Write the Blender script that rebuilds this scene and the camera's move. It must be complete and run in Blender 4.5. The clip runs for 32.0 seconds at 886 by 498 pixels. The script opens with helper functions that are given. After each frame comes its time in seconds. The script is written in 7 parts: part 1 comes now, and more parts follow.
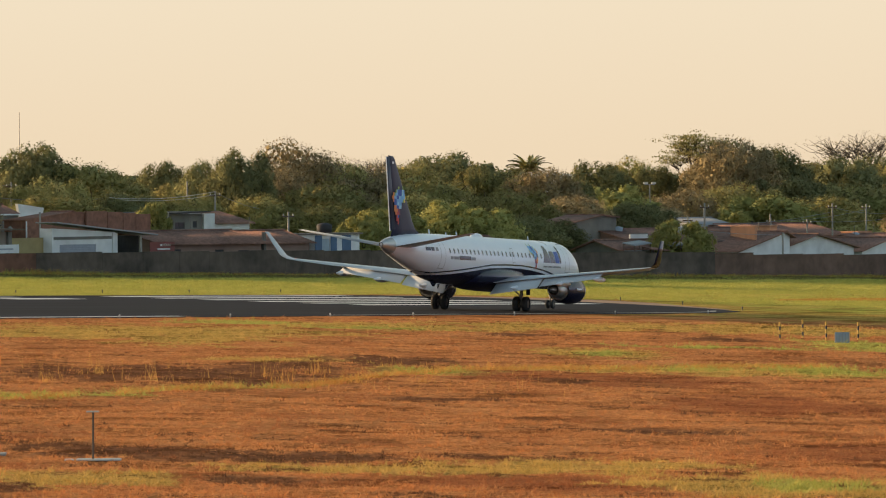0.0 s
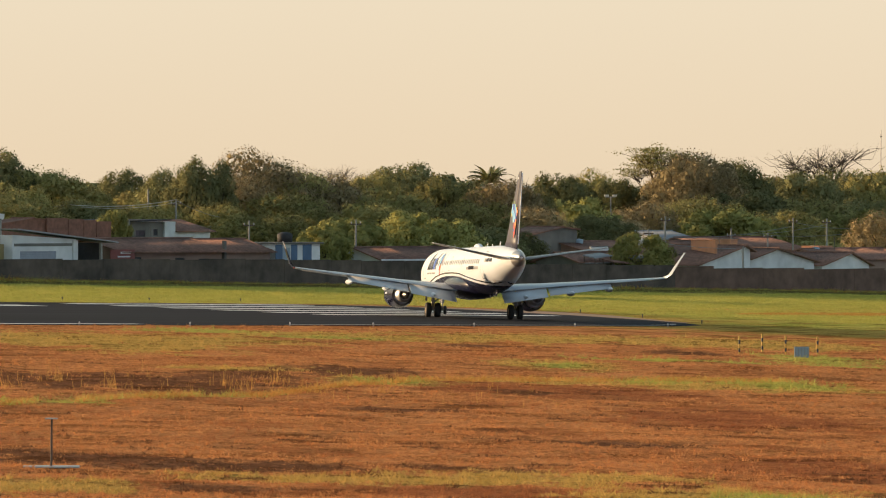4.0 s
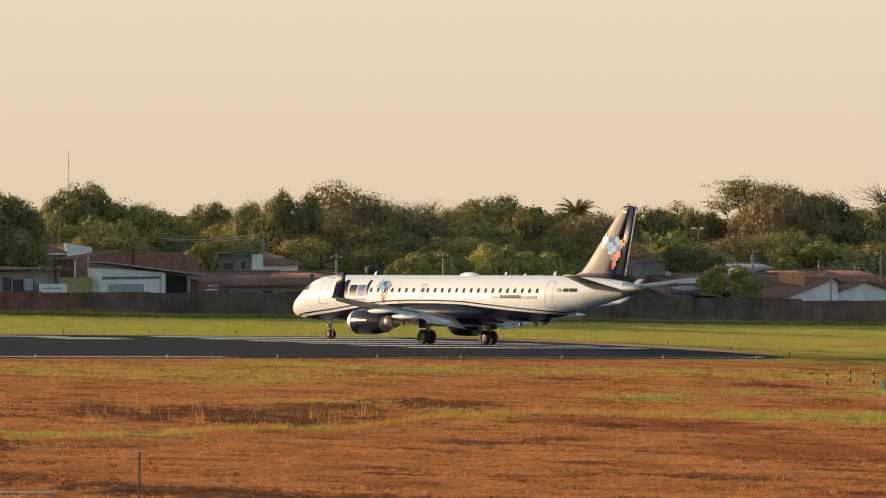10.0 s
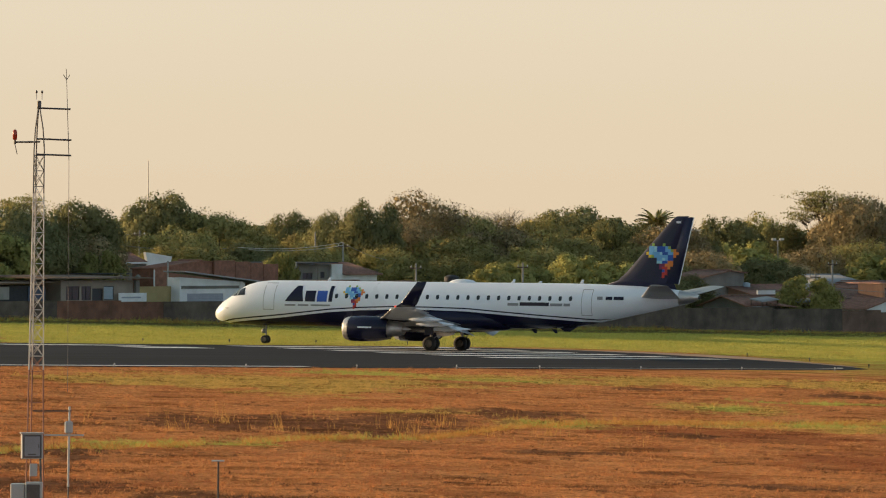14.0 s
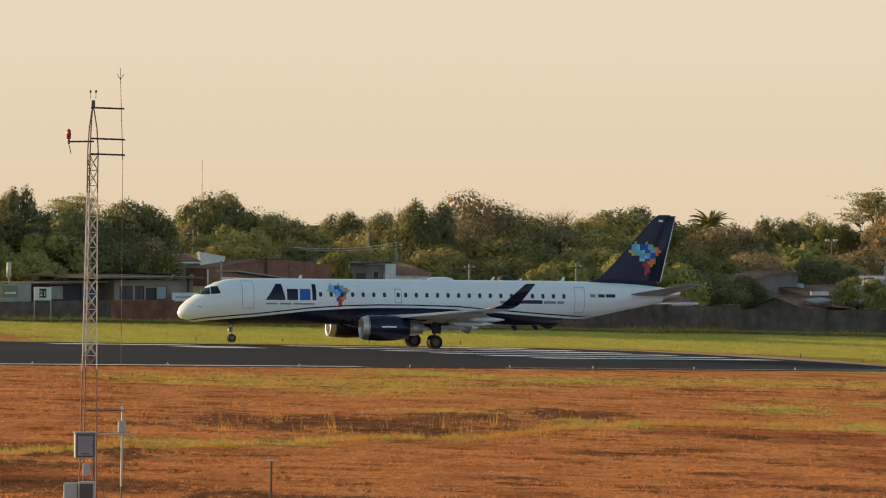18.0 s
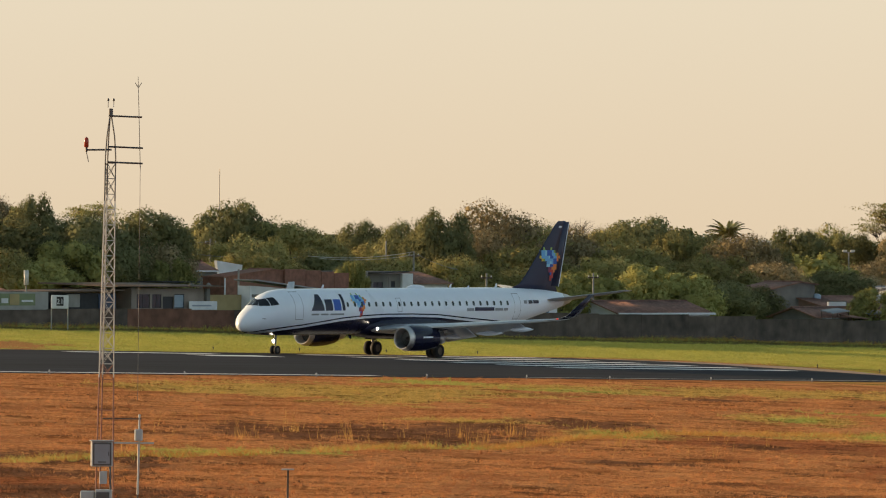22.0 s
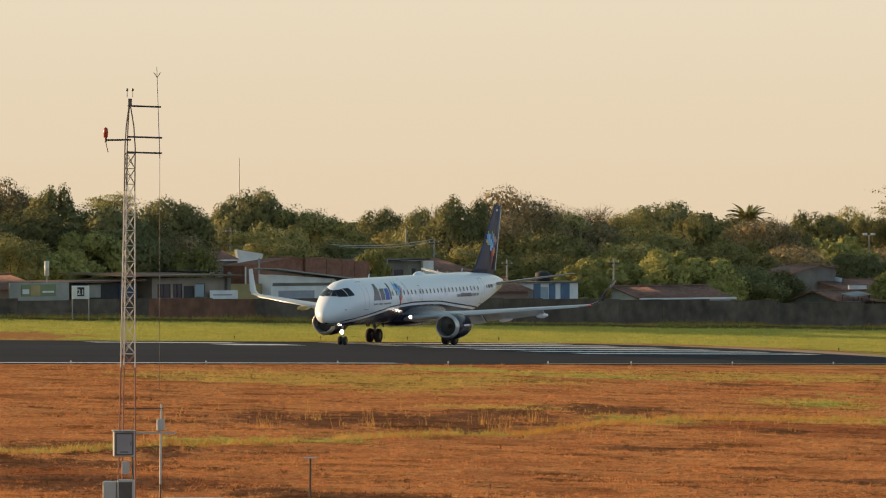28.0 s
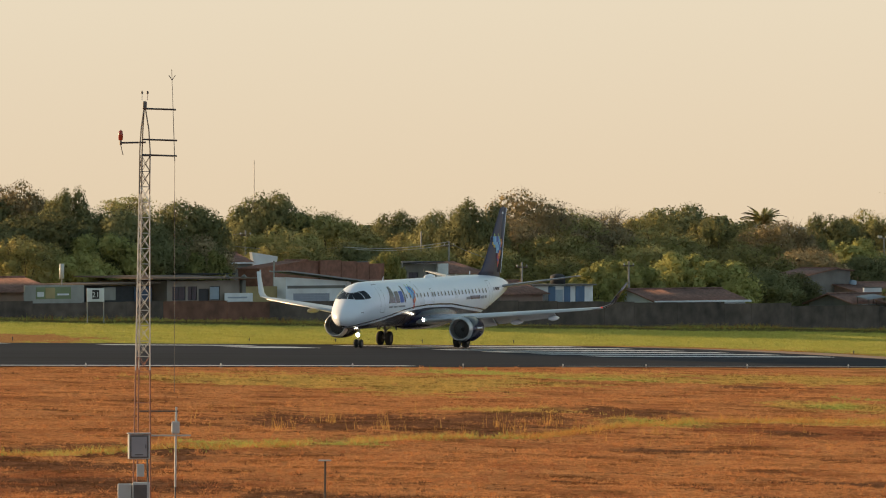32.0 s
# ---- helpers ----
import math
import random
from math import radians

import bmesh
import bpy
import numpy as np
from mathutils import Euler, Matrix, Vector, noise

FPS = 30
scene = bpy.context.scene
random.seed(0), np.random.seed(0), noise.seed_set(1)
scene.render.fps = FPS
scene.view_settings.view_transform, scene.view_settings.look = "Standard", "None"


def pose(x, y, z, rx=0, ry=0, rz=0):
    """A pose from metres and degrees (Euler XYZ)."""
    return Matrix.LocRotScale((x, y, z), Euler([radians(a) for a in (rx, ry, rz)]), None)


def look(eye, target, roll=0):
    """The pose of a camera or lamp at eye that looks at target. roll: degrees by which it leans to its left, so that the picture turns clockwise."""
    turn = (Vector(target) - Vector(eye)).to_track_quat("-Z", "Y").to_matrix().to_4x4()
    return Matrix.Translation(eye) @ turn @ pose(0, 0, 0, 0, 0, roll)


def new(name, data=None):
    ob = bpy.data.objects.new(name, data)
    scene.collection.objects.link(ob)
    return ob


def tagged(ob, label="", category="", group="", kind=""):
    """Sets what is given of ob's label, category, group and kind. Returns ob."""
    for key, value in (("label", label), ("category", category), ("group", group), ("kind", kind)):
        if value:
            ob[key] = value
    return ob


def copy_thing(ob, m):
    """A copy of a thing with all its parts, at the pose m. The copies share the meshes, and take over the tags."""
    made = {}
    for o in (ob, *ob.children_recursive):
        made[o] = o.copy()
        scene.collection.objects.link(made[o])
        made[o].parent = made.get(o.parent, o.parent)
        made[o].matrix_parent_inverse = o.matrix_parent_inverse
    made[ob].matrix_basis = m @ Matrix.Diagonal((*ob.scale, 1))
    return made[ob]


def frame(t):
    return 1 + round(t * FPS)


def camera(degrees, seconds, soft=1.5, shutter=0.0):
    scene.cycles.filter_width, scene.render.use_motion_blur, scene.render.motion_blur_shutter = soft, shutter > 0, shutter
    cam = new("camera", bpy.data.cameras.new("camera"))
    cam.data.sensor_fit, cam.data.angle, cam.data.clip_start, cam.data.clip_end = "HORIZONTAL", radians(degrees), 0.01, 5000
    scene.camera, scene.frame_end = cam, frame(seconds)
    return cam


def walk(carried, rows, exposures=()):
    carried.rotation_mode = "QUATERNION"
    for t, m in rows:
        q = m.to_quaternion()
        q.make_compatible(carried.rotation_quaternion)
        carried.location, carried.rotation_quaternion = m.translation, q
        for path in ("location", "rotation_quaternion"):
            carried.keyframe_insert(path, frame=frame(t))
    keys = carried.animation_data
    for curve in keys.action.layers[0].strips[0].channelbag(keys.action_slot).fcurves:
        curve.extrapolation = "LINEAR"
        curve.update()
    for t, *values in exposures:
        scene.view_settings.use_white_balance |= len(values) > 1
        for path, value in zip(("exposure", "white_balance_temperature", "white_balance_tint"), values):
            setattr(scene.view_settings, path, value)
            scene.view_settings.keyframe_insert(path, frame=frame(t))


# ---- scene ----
from itertools import product

# ---------------------------------------------------------------- camera
EYE = (0.0, 0.0, 8.75)
cam = camera(6.90, 32.0, soft=1.1)
# seconds, then the turn of the camera in degrees
TURNS = [
    (0, 89.421, 0.464, -1.710), (0.5, 89.441, 0.198, -1.728), (1, 89.446, 0.245, -1.627), (1.5, 89.408, 0.294, -1.713),
    (2, 89.426, 0.178, -1.895), (2.5, 89.438, 0.117, -2.029), (3, 89.459, -0.038, -2.117), (3.5, 89.508, -0.070, -2.036),
    (5.5, 89.475, -0.254, -1.997), (6, 89.519, -0.329, -1.895), (6.5, 89.619, -0.329, -1.673), (7, 89.781, -0.327, -1.672),
    (7.5, 89.803, -0.394, -1.834), (8, 89.773, -0.480, -1.773), (8.5, 89.777, -0.188, -1.628), (9, 89.766, -0.131, -1.554),
    (9.5, 89.781, -0.163, -1.459), (10, 89.758, -0.063, -1.331), (10.5, 89.744, -0.071, -1.230), (11, 89.744, -0.026, -1.109),
    (11.5, 89.696, -0.042, -1.028), (12, 89.697, -0.115, -1.026), (12.5, 89.740, -0.161, -1.012), (13, 89.791, -0.337, -0.911),
    (13.5, 89.831, -0.340, -0.823), (14, 89.835, -0.235, -0.711), (14.5, 89.829, -0.261, -0.617), (16.5, 89.848, -0.406, -0.368),
    (17, 89.814, -0.334, -0.255), (17.5, 89.826, -0.346, -0.265), (18, 89.835, -0.354, -0.294), (18.5, 89.844, -0.408, -0.298),
    (19, 89.843, -0.202, -0.264), (19.5, 89.894, -0.377, -0.215), (20, 89.923, -0.450, -0.165), (20.5, 89.901, -0.499, -0.131),
    (21, 89.885, -0.404, -0.140), (21.5, 89.876, -0.484, -0.167), (22, 89.907, -0.533, -0.159), (22.5, 89.921, -0.505, -0.142),
    (23, 89.901, -0.393, -0.136), (23.5, 89.965, -0.133, -0.130), (24, 89.945, 0.329, 0.059), (24.5, 89.950, 0.399, 0.029),
    (25, 89.866, 0.249, -0.041), (25.5, 89.857, 0.091, -0.048), (27.5, 89.838, -0.018, 0.011), (28, 89.805, -0.000, -0.002),
    (28.5, 89.857, -0.100, 0.028), (29, 89.866, -0.109, 0.019), (29.5, 89.873, -0.133, 0.015), (30, 89.894, -0.157, 0.011),
    (30.5, 89.902, 0.039, 0.045), (31, 89.847, 0.119, 0.092), (31.5, 89.823, 0.061, 0.099), (32, 89.826, -0.003, 0.114),
]
walk(cam, [(t, pose(*EYE, rx, ry, rz)) for t, rx, ry, rz in TURNS], [(0.0, 0.88), (3.5, 0.84), (8.0, 0.72), (32.0, 0.74)])

# ---------------------------------------------------------------- light
SUN_ELEVATION, SUN_AZIMUTH = 8.2, 155.0   # azimuth counted from +x towards +y
SKY_STRENGTH, HAZE, COOL = 0.15, 3.95, (0.60, 0.70, 0.95)
sky = bpy.data.worlds.new("evening_sky")
scene.world = sky
sky.use_nodes = True
nt = sky.node_tree
air = nt.nodes.new("ShaderNodeTexSky")
air.sky_type = "NISHITA"
air.sun_disc = False
air.sun_elevation = radians(SUN_ELEVATION)
air.sun_rotation = radians(90 - SUN_AZIMUTH)
air.altitude, air.air_density, air.dust_density, air.ozone_density = 60, 1.6, 1.0, 1.5
# evening haze: cream near the horizon, thinning upwards
where = nt.nodes.new("ShaderNodeTexCoord")
split = nt.nodes.new("ShaderNodeSeparateXYZ")
nt.links.new(where.outputs["Generated"], split.inputs[0])
veil = nt.nodes.new("ShaderNodeMapRange")
veil.interpolation_type = "SMOOTHSTEP"
veil.inputs[1].default_value, veil.inputs[2].default_value = 0.05, 0.34
veil.inputs[3].default_value, veil.inputs[4].default_value = 1.0, 0.0
nt.links.new(split.outputs[2], veil.inputs[0])
haze = nt.nodes.new("ShaderNodeMix")
haze.data_type = "RGBA"
low = nt.nodes.new("ShaderNodeMapRange")
low.inputs[1].default_value, low.inputs[2].default_value = 0.0, 0.045
nt.links.new(split.outputs[2], low.inputs[0])
tone = nt.nodes.new("ShaderNodeMix")
tone.data_type = "RGBA"
tone.inputs[6].default_value = (*[c * HAZE for c in (0.79, 0.627, 0.435)], 1)
tone.inputs[7].default_value = (*[c * HAZE for c in (0.84, 0.738, 0.56)], 1)
nt.links.new(low.outputs[0], tone.inputs[0])
# away from the sun the haze is cool
side = nt.nodes.new("ShaderNodeVectorMath")
side.operation = "DOT_PRODUCT"
side.inputs[1].default_value = (math.cos(radians(SUN_AZIMUTH)), math.sin(radians(SUN_AZIMUTH)), 0)
nt.links.new(where.outputs["Generated"], side.inputs[0])
turn = nt.nodes.new("ShaderNodeMapRange")
turn.interpolation_type = "SMOOTHSTEP"
turn.inputs[1].default_value, turn.inputs[2].default_value = -0.50, 0.28
nt.links.new(side.outputs["Value"], turn.inputs[0])
cool = nt.nodes.new("ShaderNodeMix")
cool.data_type = "RGBA"
cool.inputs[6].default_value = (*[c * HAZE for c in COOL], 1)
nt.links.new(turn.outputs[0], cool.inputs[0])
nt.links.new(tone.outputs[2], cool.inputs[7])
nt.links.new(cool.outputs[2], haze.inputs[7])
nt.links.new(veil.outputs[0], haze.inputs[0])
nt.links.new(air.outputs[0], haze.inputs[6])
back = nt.nodes["Background"]
back.inputs[1].default_value = SKY_STRENGTH
nt.links.new(haze.outputs[2], back.inputs[0])

sun = new("sun", bpy.data.lights.new("sun", "SUN"))
sun.data.energy, sun.data.angle, sun.data.color = 4.2, radians(0.6), (1.0, 0.685, 0.39)
_a, _e = radians(SUN_AZIMUTH), radians(SUN_ELEVATION)
sun.matrix_world = look((300 * math.cos(_a), 300 * math.sin(_a), 300 * math.tan(_e)), (0, 0, 0))


# ---------------------------------------------------------------- materials
def material(name, colour, rough=0.6, metal=0.0, vary=0.2, grain=3.0, patch=0.25, bump=0.0, second=None, coat=0.0, tint=0.0):
    """A procedural surface: colour broken up at two scales, roughness variation, fine relief."""
    m = bpy.data.materials.new(name)
    m.use_nodes = True
    t = m.node_tree
    b = t.nodes["Principled BSDF"]
    where = t.nodes.new("ShaderNodeTexCoord")
    fine, wide = t.nodes.new("ShaderNodeTexNoise"), t.nodes.new("ShaderNodeTexNoise")
    fine.inputs["Scale"].default_value, fine.inputs["Detail"].default_value = grain, 6
    wide.inputs["Scale"].default_value, wide.inputs["Detail"].default_value = patch, 3
    for n in (fine, wide):
        t.links.new(where.outputs["Object"], n.inputs["Vector"])
    add = t.nodes.new("ShaderNodeMath")
    add.operation = "ADD"
    t.links.new(fine.outputs["Fac"], add.inputs[0])
    t.links.new(wide.outputs["Fac"], add.inputs[1])
    ramp = t.nodes.new("ShaderNodeMapRange")
    ramp.inputs[1].default_value, ramp.inputs[2].default_value = 0.65, 1.35
    t.links.new(add.outputs[0], ramp.inputs[0])
    mix = t.nodes.new("ShaderNodeMix")
    mix.data_type = "RGBA"
    dark = second or tuple(c * (1 - vary) for c in colour)
    mix.inputs[6].default_value, mix.inputs[7].default_value = (*dark, 1), (*colour, 1)
    t.links.new(ramp.outputs[0], mix.inputs[0])
    out = mix.outputs[2]
    if tint:
        info, hsv, span = t.nodes.new("ShaderNodeObjectInfo"), t.nodes.new("ShaderNodeHueSaturation"), t.nodes.new("ShaderNodeMapRange")
        span.inputs[3].default_value, span.inputs[4].default_value = 1 - tint, 1 + tint
        t.links.new(info.outputs["Random"], span.inputs[0])
        t.links.new(span.outputs[0], hsv.inputs["Value"])
        t.links.new(out, hsv.inputs["Color"])
        out = hsv.outputs[0]
    t.links.new(out, b.inputs["Base Color"])
    rr = t.nodes.new("ShaderNodeMapRange")
    rr.inputs[3].default_value, rr.inputs[4].default_value = max(rough - 0.08, 0.02), min(rough + 0.08, 1)
    t.links.new(wide.outputs["Fac"], rr.inputs[0])
    t.links.new(rr.outputs[0], b.inputs["Roughness"])
    b.inputs["Metallic"].default_value = metal
    b.inputs["Coat Weight"].default_value = coat
    if bump:
        bp = t.nodes.new("ShaderNodeBump")
        bp.inputs["Strength"].default_value, bp.inputs["Distance"].default_value = bump, 0.03
        t.links.new(fine.outputs["Fac"], bp.inputs["Height"])
        t.links.new(bp.outputs[0], b.inputs["Normal"])
    return m


def lamp_glow(name, colour, strength):
    m = bpy.data.materials.new(name)
    m.use_nodes = True
    b = m.node_tree.nodes["Principled BSDF"]
    b.inputs["Base Color"].default_value = (*colour, 1)
    b.inputs["Emission Color"].default_value = (*colour, 1)
    b.inputs["Emission Strength"].default_value = strength
    return m


def foliage(name, colour, second, dry=None, thin_part=0.25):
    """Leaves: colour by clump, some light through."""
    m = bpy.data.materials.new(name)
    m.use_nodes = True
    t = m.node_tree
    b = t.nodes["Principled BSDF"]
    geo, info, where = t.nodes.new("ShaderNodeNewGeometry"), t.nodes.new("ShaderNodeObjectInfo"), t.nodes.new("ShaderNodeTexCoord")
    clump = t.nodes.new("ShaderNodeTexNoise")
    clump.inputs["Scale"].default_value = 0.45
    t.links.new(where.outputs["Object"], clump.inputs["Vector"])
    mix = t.nodes.new("ShaderNodeMix")
    mix.data_type = "RGBA"
    mix.inputs[6].default_value, mix.inputs[7].default_value = (*second, 1), (*colour, 1)
    t.links.new(geo.outputs["Random Per Island"], mix.inputs[0])
    mix2 = t.nodes.new("ShaderNodeMix")
    mix2.data_type = "RGBA"
    mix2.inputs[7].default_value = (*(dry or colour), 1)
    fac = t.nodes.new("ShaderNodeMapRange")
    fac.inputs[1].default_value, fac.inputs[2].default_value = 0.45, 0.7
    t.links.new(clump.outputs["Fac"], fac.inputs[0])
    t.links.new(fac.outputs[0], mix2.inputs[0])
    t.links.new(mix.outputs[2], mix2.inputs[6])
    hsv, span = t.nodes.new("ShaderNodeHueSaturation"), t.nodes.new("ShaderNodeMapRange")
    span.inputs[3].default_value, span.inputs[4].default_value = 0.75, 1.25
    t.links.new(info.outputs["Random"], span.inputs[0])
    t.links.new(span.outputs[0], hsv.inputs["Value"])
    t.links.new(mix2.outputs[2], hsv.inputs["Color"])
    t.links.new(hsv.outputs[0], b.inputs["Base Color"])
    b.inputs["Roughness"].default_value = 0.85
    b.inputs["Specular IOR Level"].default_value = 0.04
    thin = t.nodes.new("ShaderNodeBsdfTranslucent")
    t.links.new(hsv.outputs[0], thin.inputs[0])
    both = t.nodes.new("ShaderNodeMixShader")
    both.inputs[0].default_value = thin_part
    t.links.new(b.outputs[0], both.inputs[1])
    t.links.new(thin.outputs[0], both.inputs[2])
    t.links.new(both.outputs[0], t.nodes["Material Output"].inputs[0])
    return m


WHITE_PAINT = material("white_aircraft_paint", (0.765, 0.805, 0.865), 0.30, vary=0.06, grain=1.5, coat=0.05)
NAVY_PAINT = material("navy_aircraft_paint", (0.011, 0.012, 0.034), 0.24, vary=0.2, grain=1.5)
NAVY_PAINT.node_tree.nodes["Principled BSDF"].inputs["Specular IOR Level"].default_value = 0.3
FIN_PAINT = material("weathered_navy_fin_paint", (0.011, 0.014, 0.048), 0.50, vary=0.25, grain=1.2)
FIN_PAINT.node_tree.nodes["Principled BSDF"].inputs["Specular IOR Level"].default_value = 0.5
TAIL_GREY = material("tailplane_grey_paint", (0.30, 0.31, 0.33), 0.4, vary=0.15, grain=1.0)
GREY_PAINT = material("grey_wing_paint", (0.55, 0.57, 0.60), 0.32, vary=0.12, grain=1.0)
WHEEL_RIM = material("brake_dusted_rim", (0.22, 0.17, 0.13), 0.55, 0.4, vary=0.3, grain=6)
BARE_METAL = material("bare_metal", (0.58, 0.56, 0.54), 0.42, 0.85, vary=0.15, grain=4)
GEAR_METAL = material("dull_gear_metal", (0.26, 0.25, 0.245), 0.5, 0.3, vary=0.3, grain=5)
DARK_METAL = material("dark_metal", (0.12, 0.115, 0.11), 0.45, 0.6, vary=0.3, grain=5)
RUBBER = material("tyre_rubber", (0.018, 0.018, 0.019), 0.75, vary=0.3, grain=8)
BLACK = material("dark_cavity", (0.012, 0.012, 0.014), 0.5)
COCKPIT_GLASS = material("cockpit_glass", (0.02, 0.022, 0.026), 0.06, vary=0.1)
COCKPIT_GLASS.node_tree.nodes["Principled BSDF"].inputs["Specular IOR Level"].default_value = 0.25
WINDOW_GLASS = material("cabin_window_glass", (0.03, 0.033, 0.04), 0.12, vary=0.1)
SEAM = material("panel_seam", (0.25, 0.26, 0.28), 0.5)
SKY_BLUE = material("logo_sky_blue", (0.16, 0.42, 0.72), 0.45, vary=0.1)
MID_BLUE = material("logo_mid_blue", (0.03, 0.10, 0.42), 0.45, vary=0.1)
PALE_BLUE = material("logo_pale_blue", (0.32, 0.62, 0.75), 0.45, vary=0.1)
LOGO_GREEN = material("logo_green", (0.28, 0.42, 0.10), 0.45, vary=0.1)
LOGO_YELLOW = material("logo_yellow", (0.72, 0.50, 0.05), 0.45, vary=0.1)
LOGO_ORANGE = material("logo_orange", (0.70, 0.22, 0.05), 0.45, vary=0.1)
LOGO_RED = material("logo_red", (0.50, 0.05, 0.04), 0.45, vary=0.1)
LOGO_PLUM = material("logo_plum", (0.20, 0.04, 0.10), 0.45, vary=0.1)
for _m in (SKY_BLUE, MID_BLUE, PALE_BLUE, LOGO_GREEN, LOGO_YELLOW, LOGO_ORANGE, LOGO_RED, LOGO_PLUM):
    _m.node_tree.nodes["Principled BSDF"].inputs["Specular IOR Level"].default_value = 0.3
LAMP_WHITE = lamp_glow("landing_lamp_lit", (1.0, 0.86, 0.66), 30.0)
LAMP_RED = lamp_glow("red_beacon", (0.75, 0.06, 0.03), 0.5)
RED_LENS = material("red_lamp_lens", (0.40, 0.05, 0.025), 0.3, vary=0.3)
LAMP_OFF = material("landing_lamp_glass", (0.6, 0.6, 0.6), 0.1)

ASPHALT = material("asphalt", (0.031, 0.033, 0.043), 0.95, vary=0.55, grain=0.5, patch=0.07, bump=0.2)
ASPHALT.node_tree.nodes["Principled BSDF"].inputs["Specular IOR Level"].default_value = 0.05
# paving lanes and rubber run along the runway
_t = ASPHALT.node_tree
_lie, _long = _t.nodes.new("ShaderNodeMapping"), _t.nodes.new("ShaderNodeMapping")
_lie.inputs["Rotation"].default_value = (0, 0, radians(-55))
_long.inputs["Scale"].default_value = (0.06, 1.6, 1)
for _l in [l for l in _t.links if l.from_node.type == "TEX_COORD"]:
    _t.links.new(_long.outputs[0], _l.to_socket)
_t.links.new(next(n for n in _t.nodes if n.type == "TEX_COORD").outputs["Object"], _lie.inputs[0])
_t.links.new(_lie.outputs[0], _long.inputs[0])
ROAD_PAINT = material("worn_white_marking", (0.80, 0.78, 0.74), 0.8, vary=0.25, grain=1.2)
WALL_DARK = material("stained_render", (0.142, 0.108, 0.09), 0.95, vary=0.75, grain=0.9, patch=0.22, bump=0.6)
WALL_EAST = material("damp_brick_wall", (0.205, 0.122, 0.094), 0.95, vary=0.7, grain=0.8, patch=0.12, bump=0.5)
WALL_RED = material("raw_brick_wall", (0.26, 0.12, 0.08), 0.95, vary=0.7, grain=0.9, patch=0.2, bump=0.5)
BRICK = material("red_brick", (0.33, 0.155, 0.105), 0.95, vary=0.6, grain=2.6, bump=0.4)
TILE = material("clay_roof_tile", (0.33, 0.172, 0.125), 0.9, vary=0.75, grain=3.0, bump=0.5, tint=0.15)
WHITE_WALL = material("white_lime_wall", (0.77, 0.78, 0.80), 0.9, vary=0.3, grain=0.8, patch=0.2)
GREY_WALL = material("grey_render", (0.20, 0.19, 0.175), 0.9, vary=0.45, grain=0.8, patch=0.2)
SHOP_WALL = material("pale_stained_render", (0.33, 0.275, 0.235), 0.9, vary=0.5, grain=0.7, patch=0.25)
PINK_WALL = material("faded_pink_render", (0.30, 0.20, 0.165), 0.9, vary=0.3, grain=0.8)
YELLOW_WALL = material("stained_yellow_render", (0.42, 0.33, 0.16), 0.9, vary=0.5, grain=0.7)
BLUE_WALL = material("blue_painted_panel", (0.07, 0.14, 0.26), 0.6, vary=0.3, grain=1.0)
SHEET = material("grey_metal_sheet", (0.30, 0.31, 0.33), 0.45, 0.4, vary=0.3, grain=1.5)
DARK_TRIM = material("dark_shade_board", (0.035, 0.034, 0.038), 0.8, vary=0.4)
SHUTTER = material("steel_shutter", (0.33, 0.36, 0.42), 0.5, 0.2, vary=0.25)
ORANGE_WALL = material("orange_tank_render", (0.62, 0.30, 0.17), 0.85, vary=0.35, grain=1.2)
WOOD = material("weathered_wood", (0.16, 0.11, 0.08), 0.9, vary=0.4, grain=5)
CONCRETE = material("concrete_post", (0.36, 0.34, 0.31), 0.9, vary=0.3, grain=4)
BARK = material("bark", (0.10, 0.075, 0.055), 0.95, vary=0.5, grain=3, bump=0.6)
TOWER_WHITE = material("tower_white_paint", (0.62, 0.60, 0.55), 0.5, vary=0.35, grain=6)
TOWER_RUST = material("rusty_mast_paint", (0.38, 0.15, 0.085), 0.65, vary=0.5, grain=7)
BOX_GREY = material("grey_cabinet_paint", (0.44, 0.45, 0.44), 0.45, vary=0.15, grain=4)
GREEN_SIGN = material("green_sign_print", (0.19, 0.23, 0.11), 0.5, vary=0.3)
RED_SIGN = material("red_banner", (0.22, 0.05, 0.04), 0.6, vary=0.3)
BLUE_SHEET = material("pale_blue_sheet", (0.30, 0.38, 0.46), 0.5, vary=0.2)
SIGN_BLACK = material("sign_black", (0.02, 0.02, 0.022), 0.5)
SIGN_YELLOW = material("marker_yellow", (0.60, 0.36, 0.05), 0.6, vary=0.2)

LEAF_DARK = foliage("mango_leaves", (0.225, 0.22, 0.1), (0.185, 0.187, 0.088), (0.25, 0.23, 0.102), 0.25)
LEAF_OLIVE = foliage("olive_leaves", (0.36, 0.325, 0.122), (0.31, 0.288, 0.11), (0.375, 0.312, 0.13), 0.25)
LEAF_DRY = foliage("dry_season_leaves", (0.36, 0.28, 0.15), (0.31, 0.248, 0.135), (0.37, 0.285, 0.15), 0.25)
LEAF_FRESH = foliage("fresh_leaves", (0.36, 0.345, 0.118), (0.295, 0.292, 0.104), (0.38, 0.35, 0.122), 0.3)
GRASS_DRY = foliage("dry_grass", (0.80, 0.345, 0.125), (0.58, 0.235, 0.09), (0.80, 0.385, 0.15))
GRASS_RUST = foliage("rust_grass", (0.63, 0.245, 0.098), (0.45, 0.168, 0.074), (0.63, 0.265, 0.108))
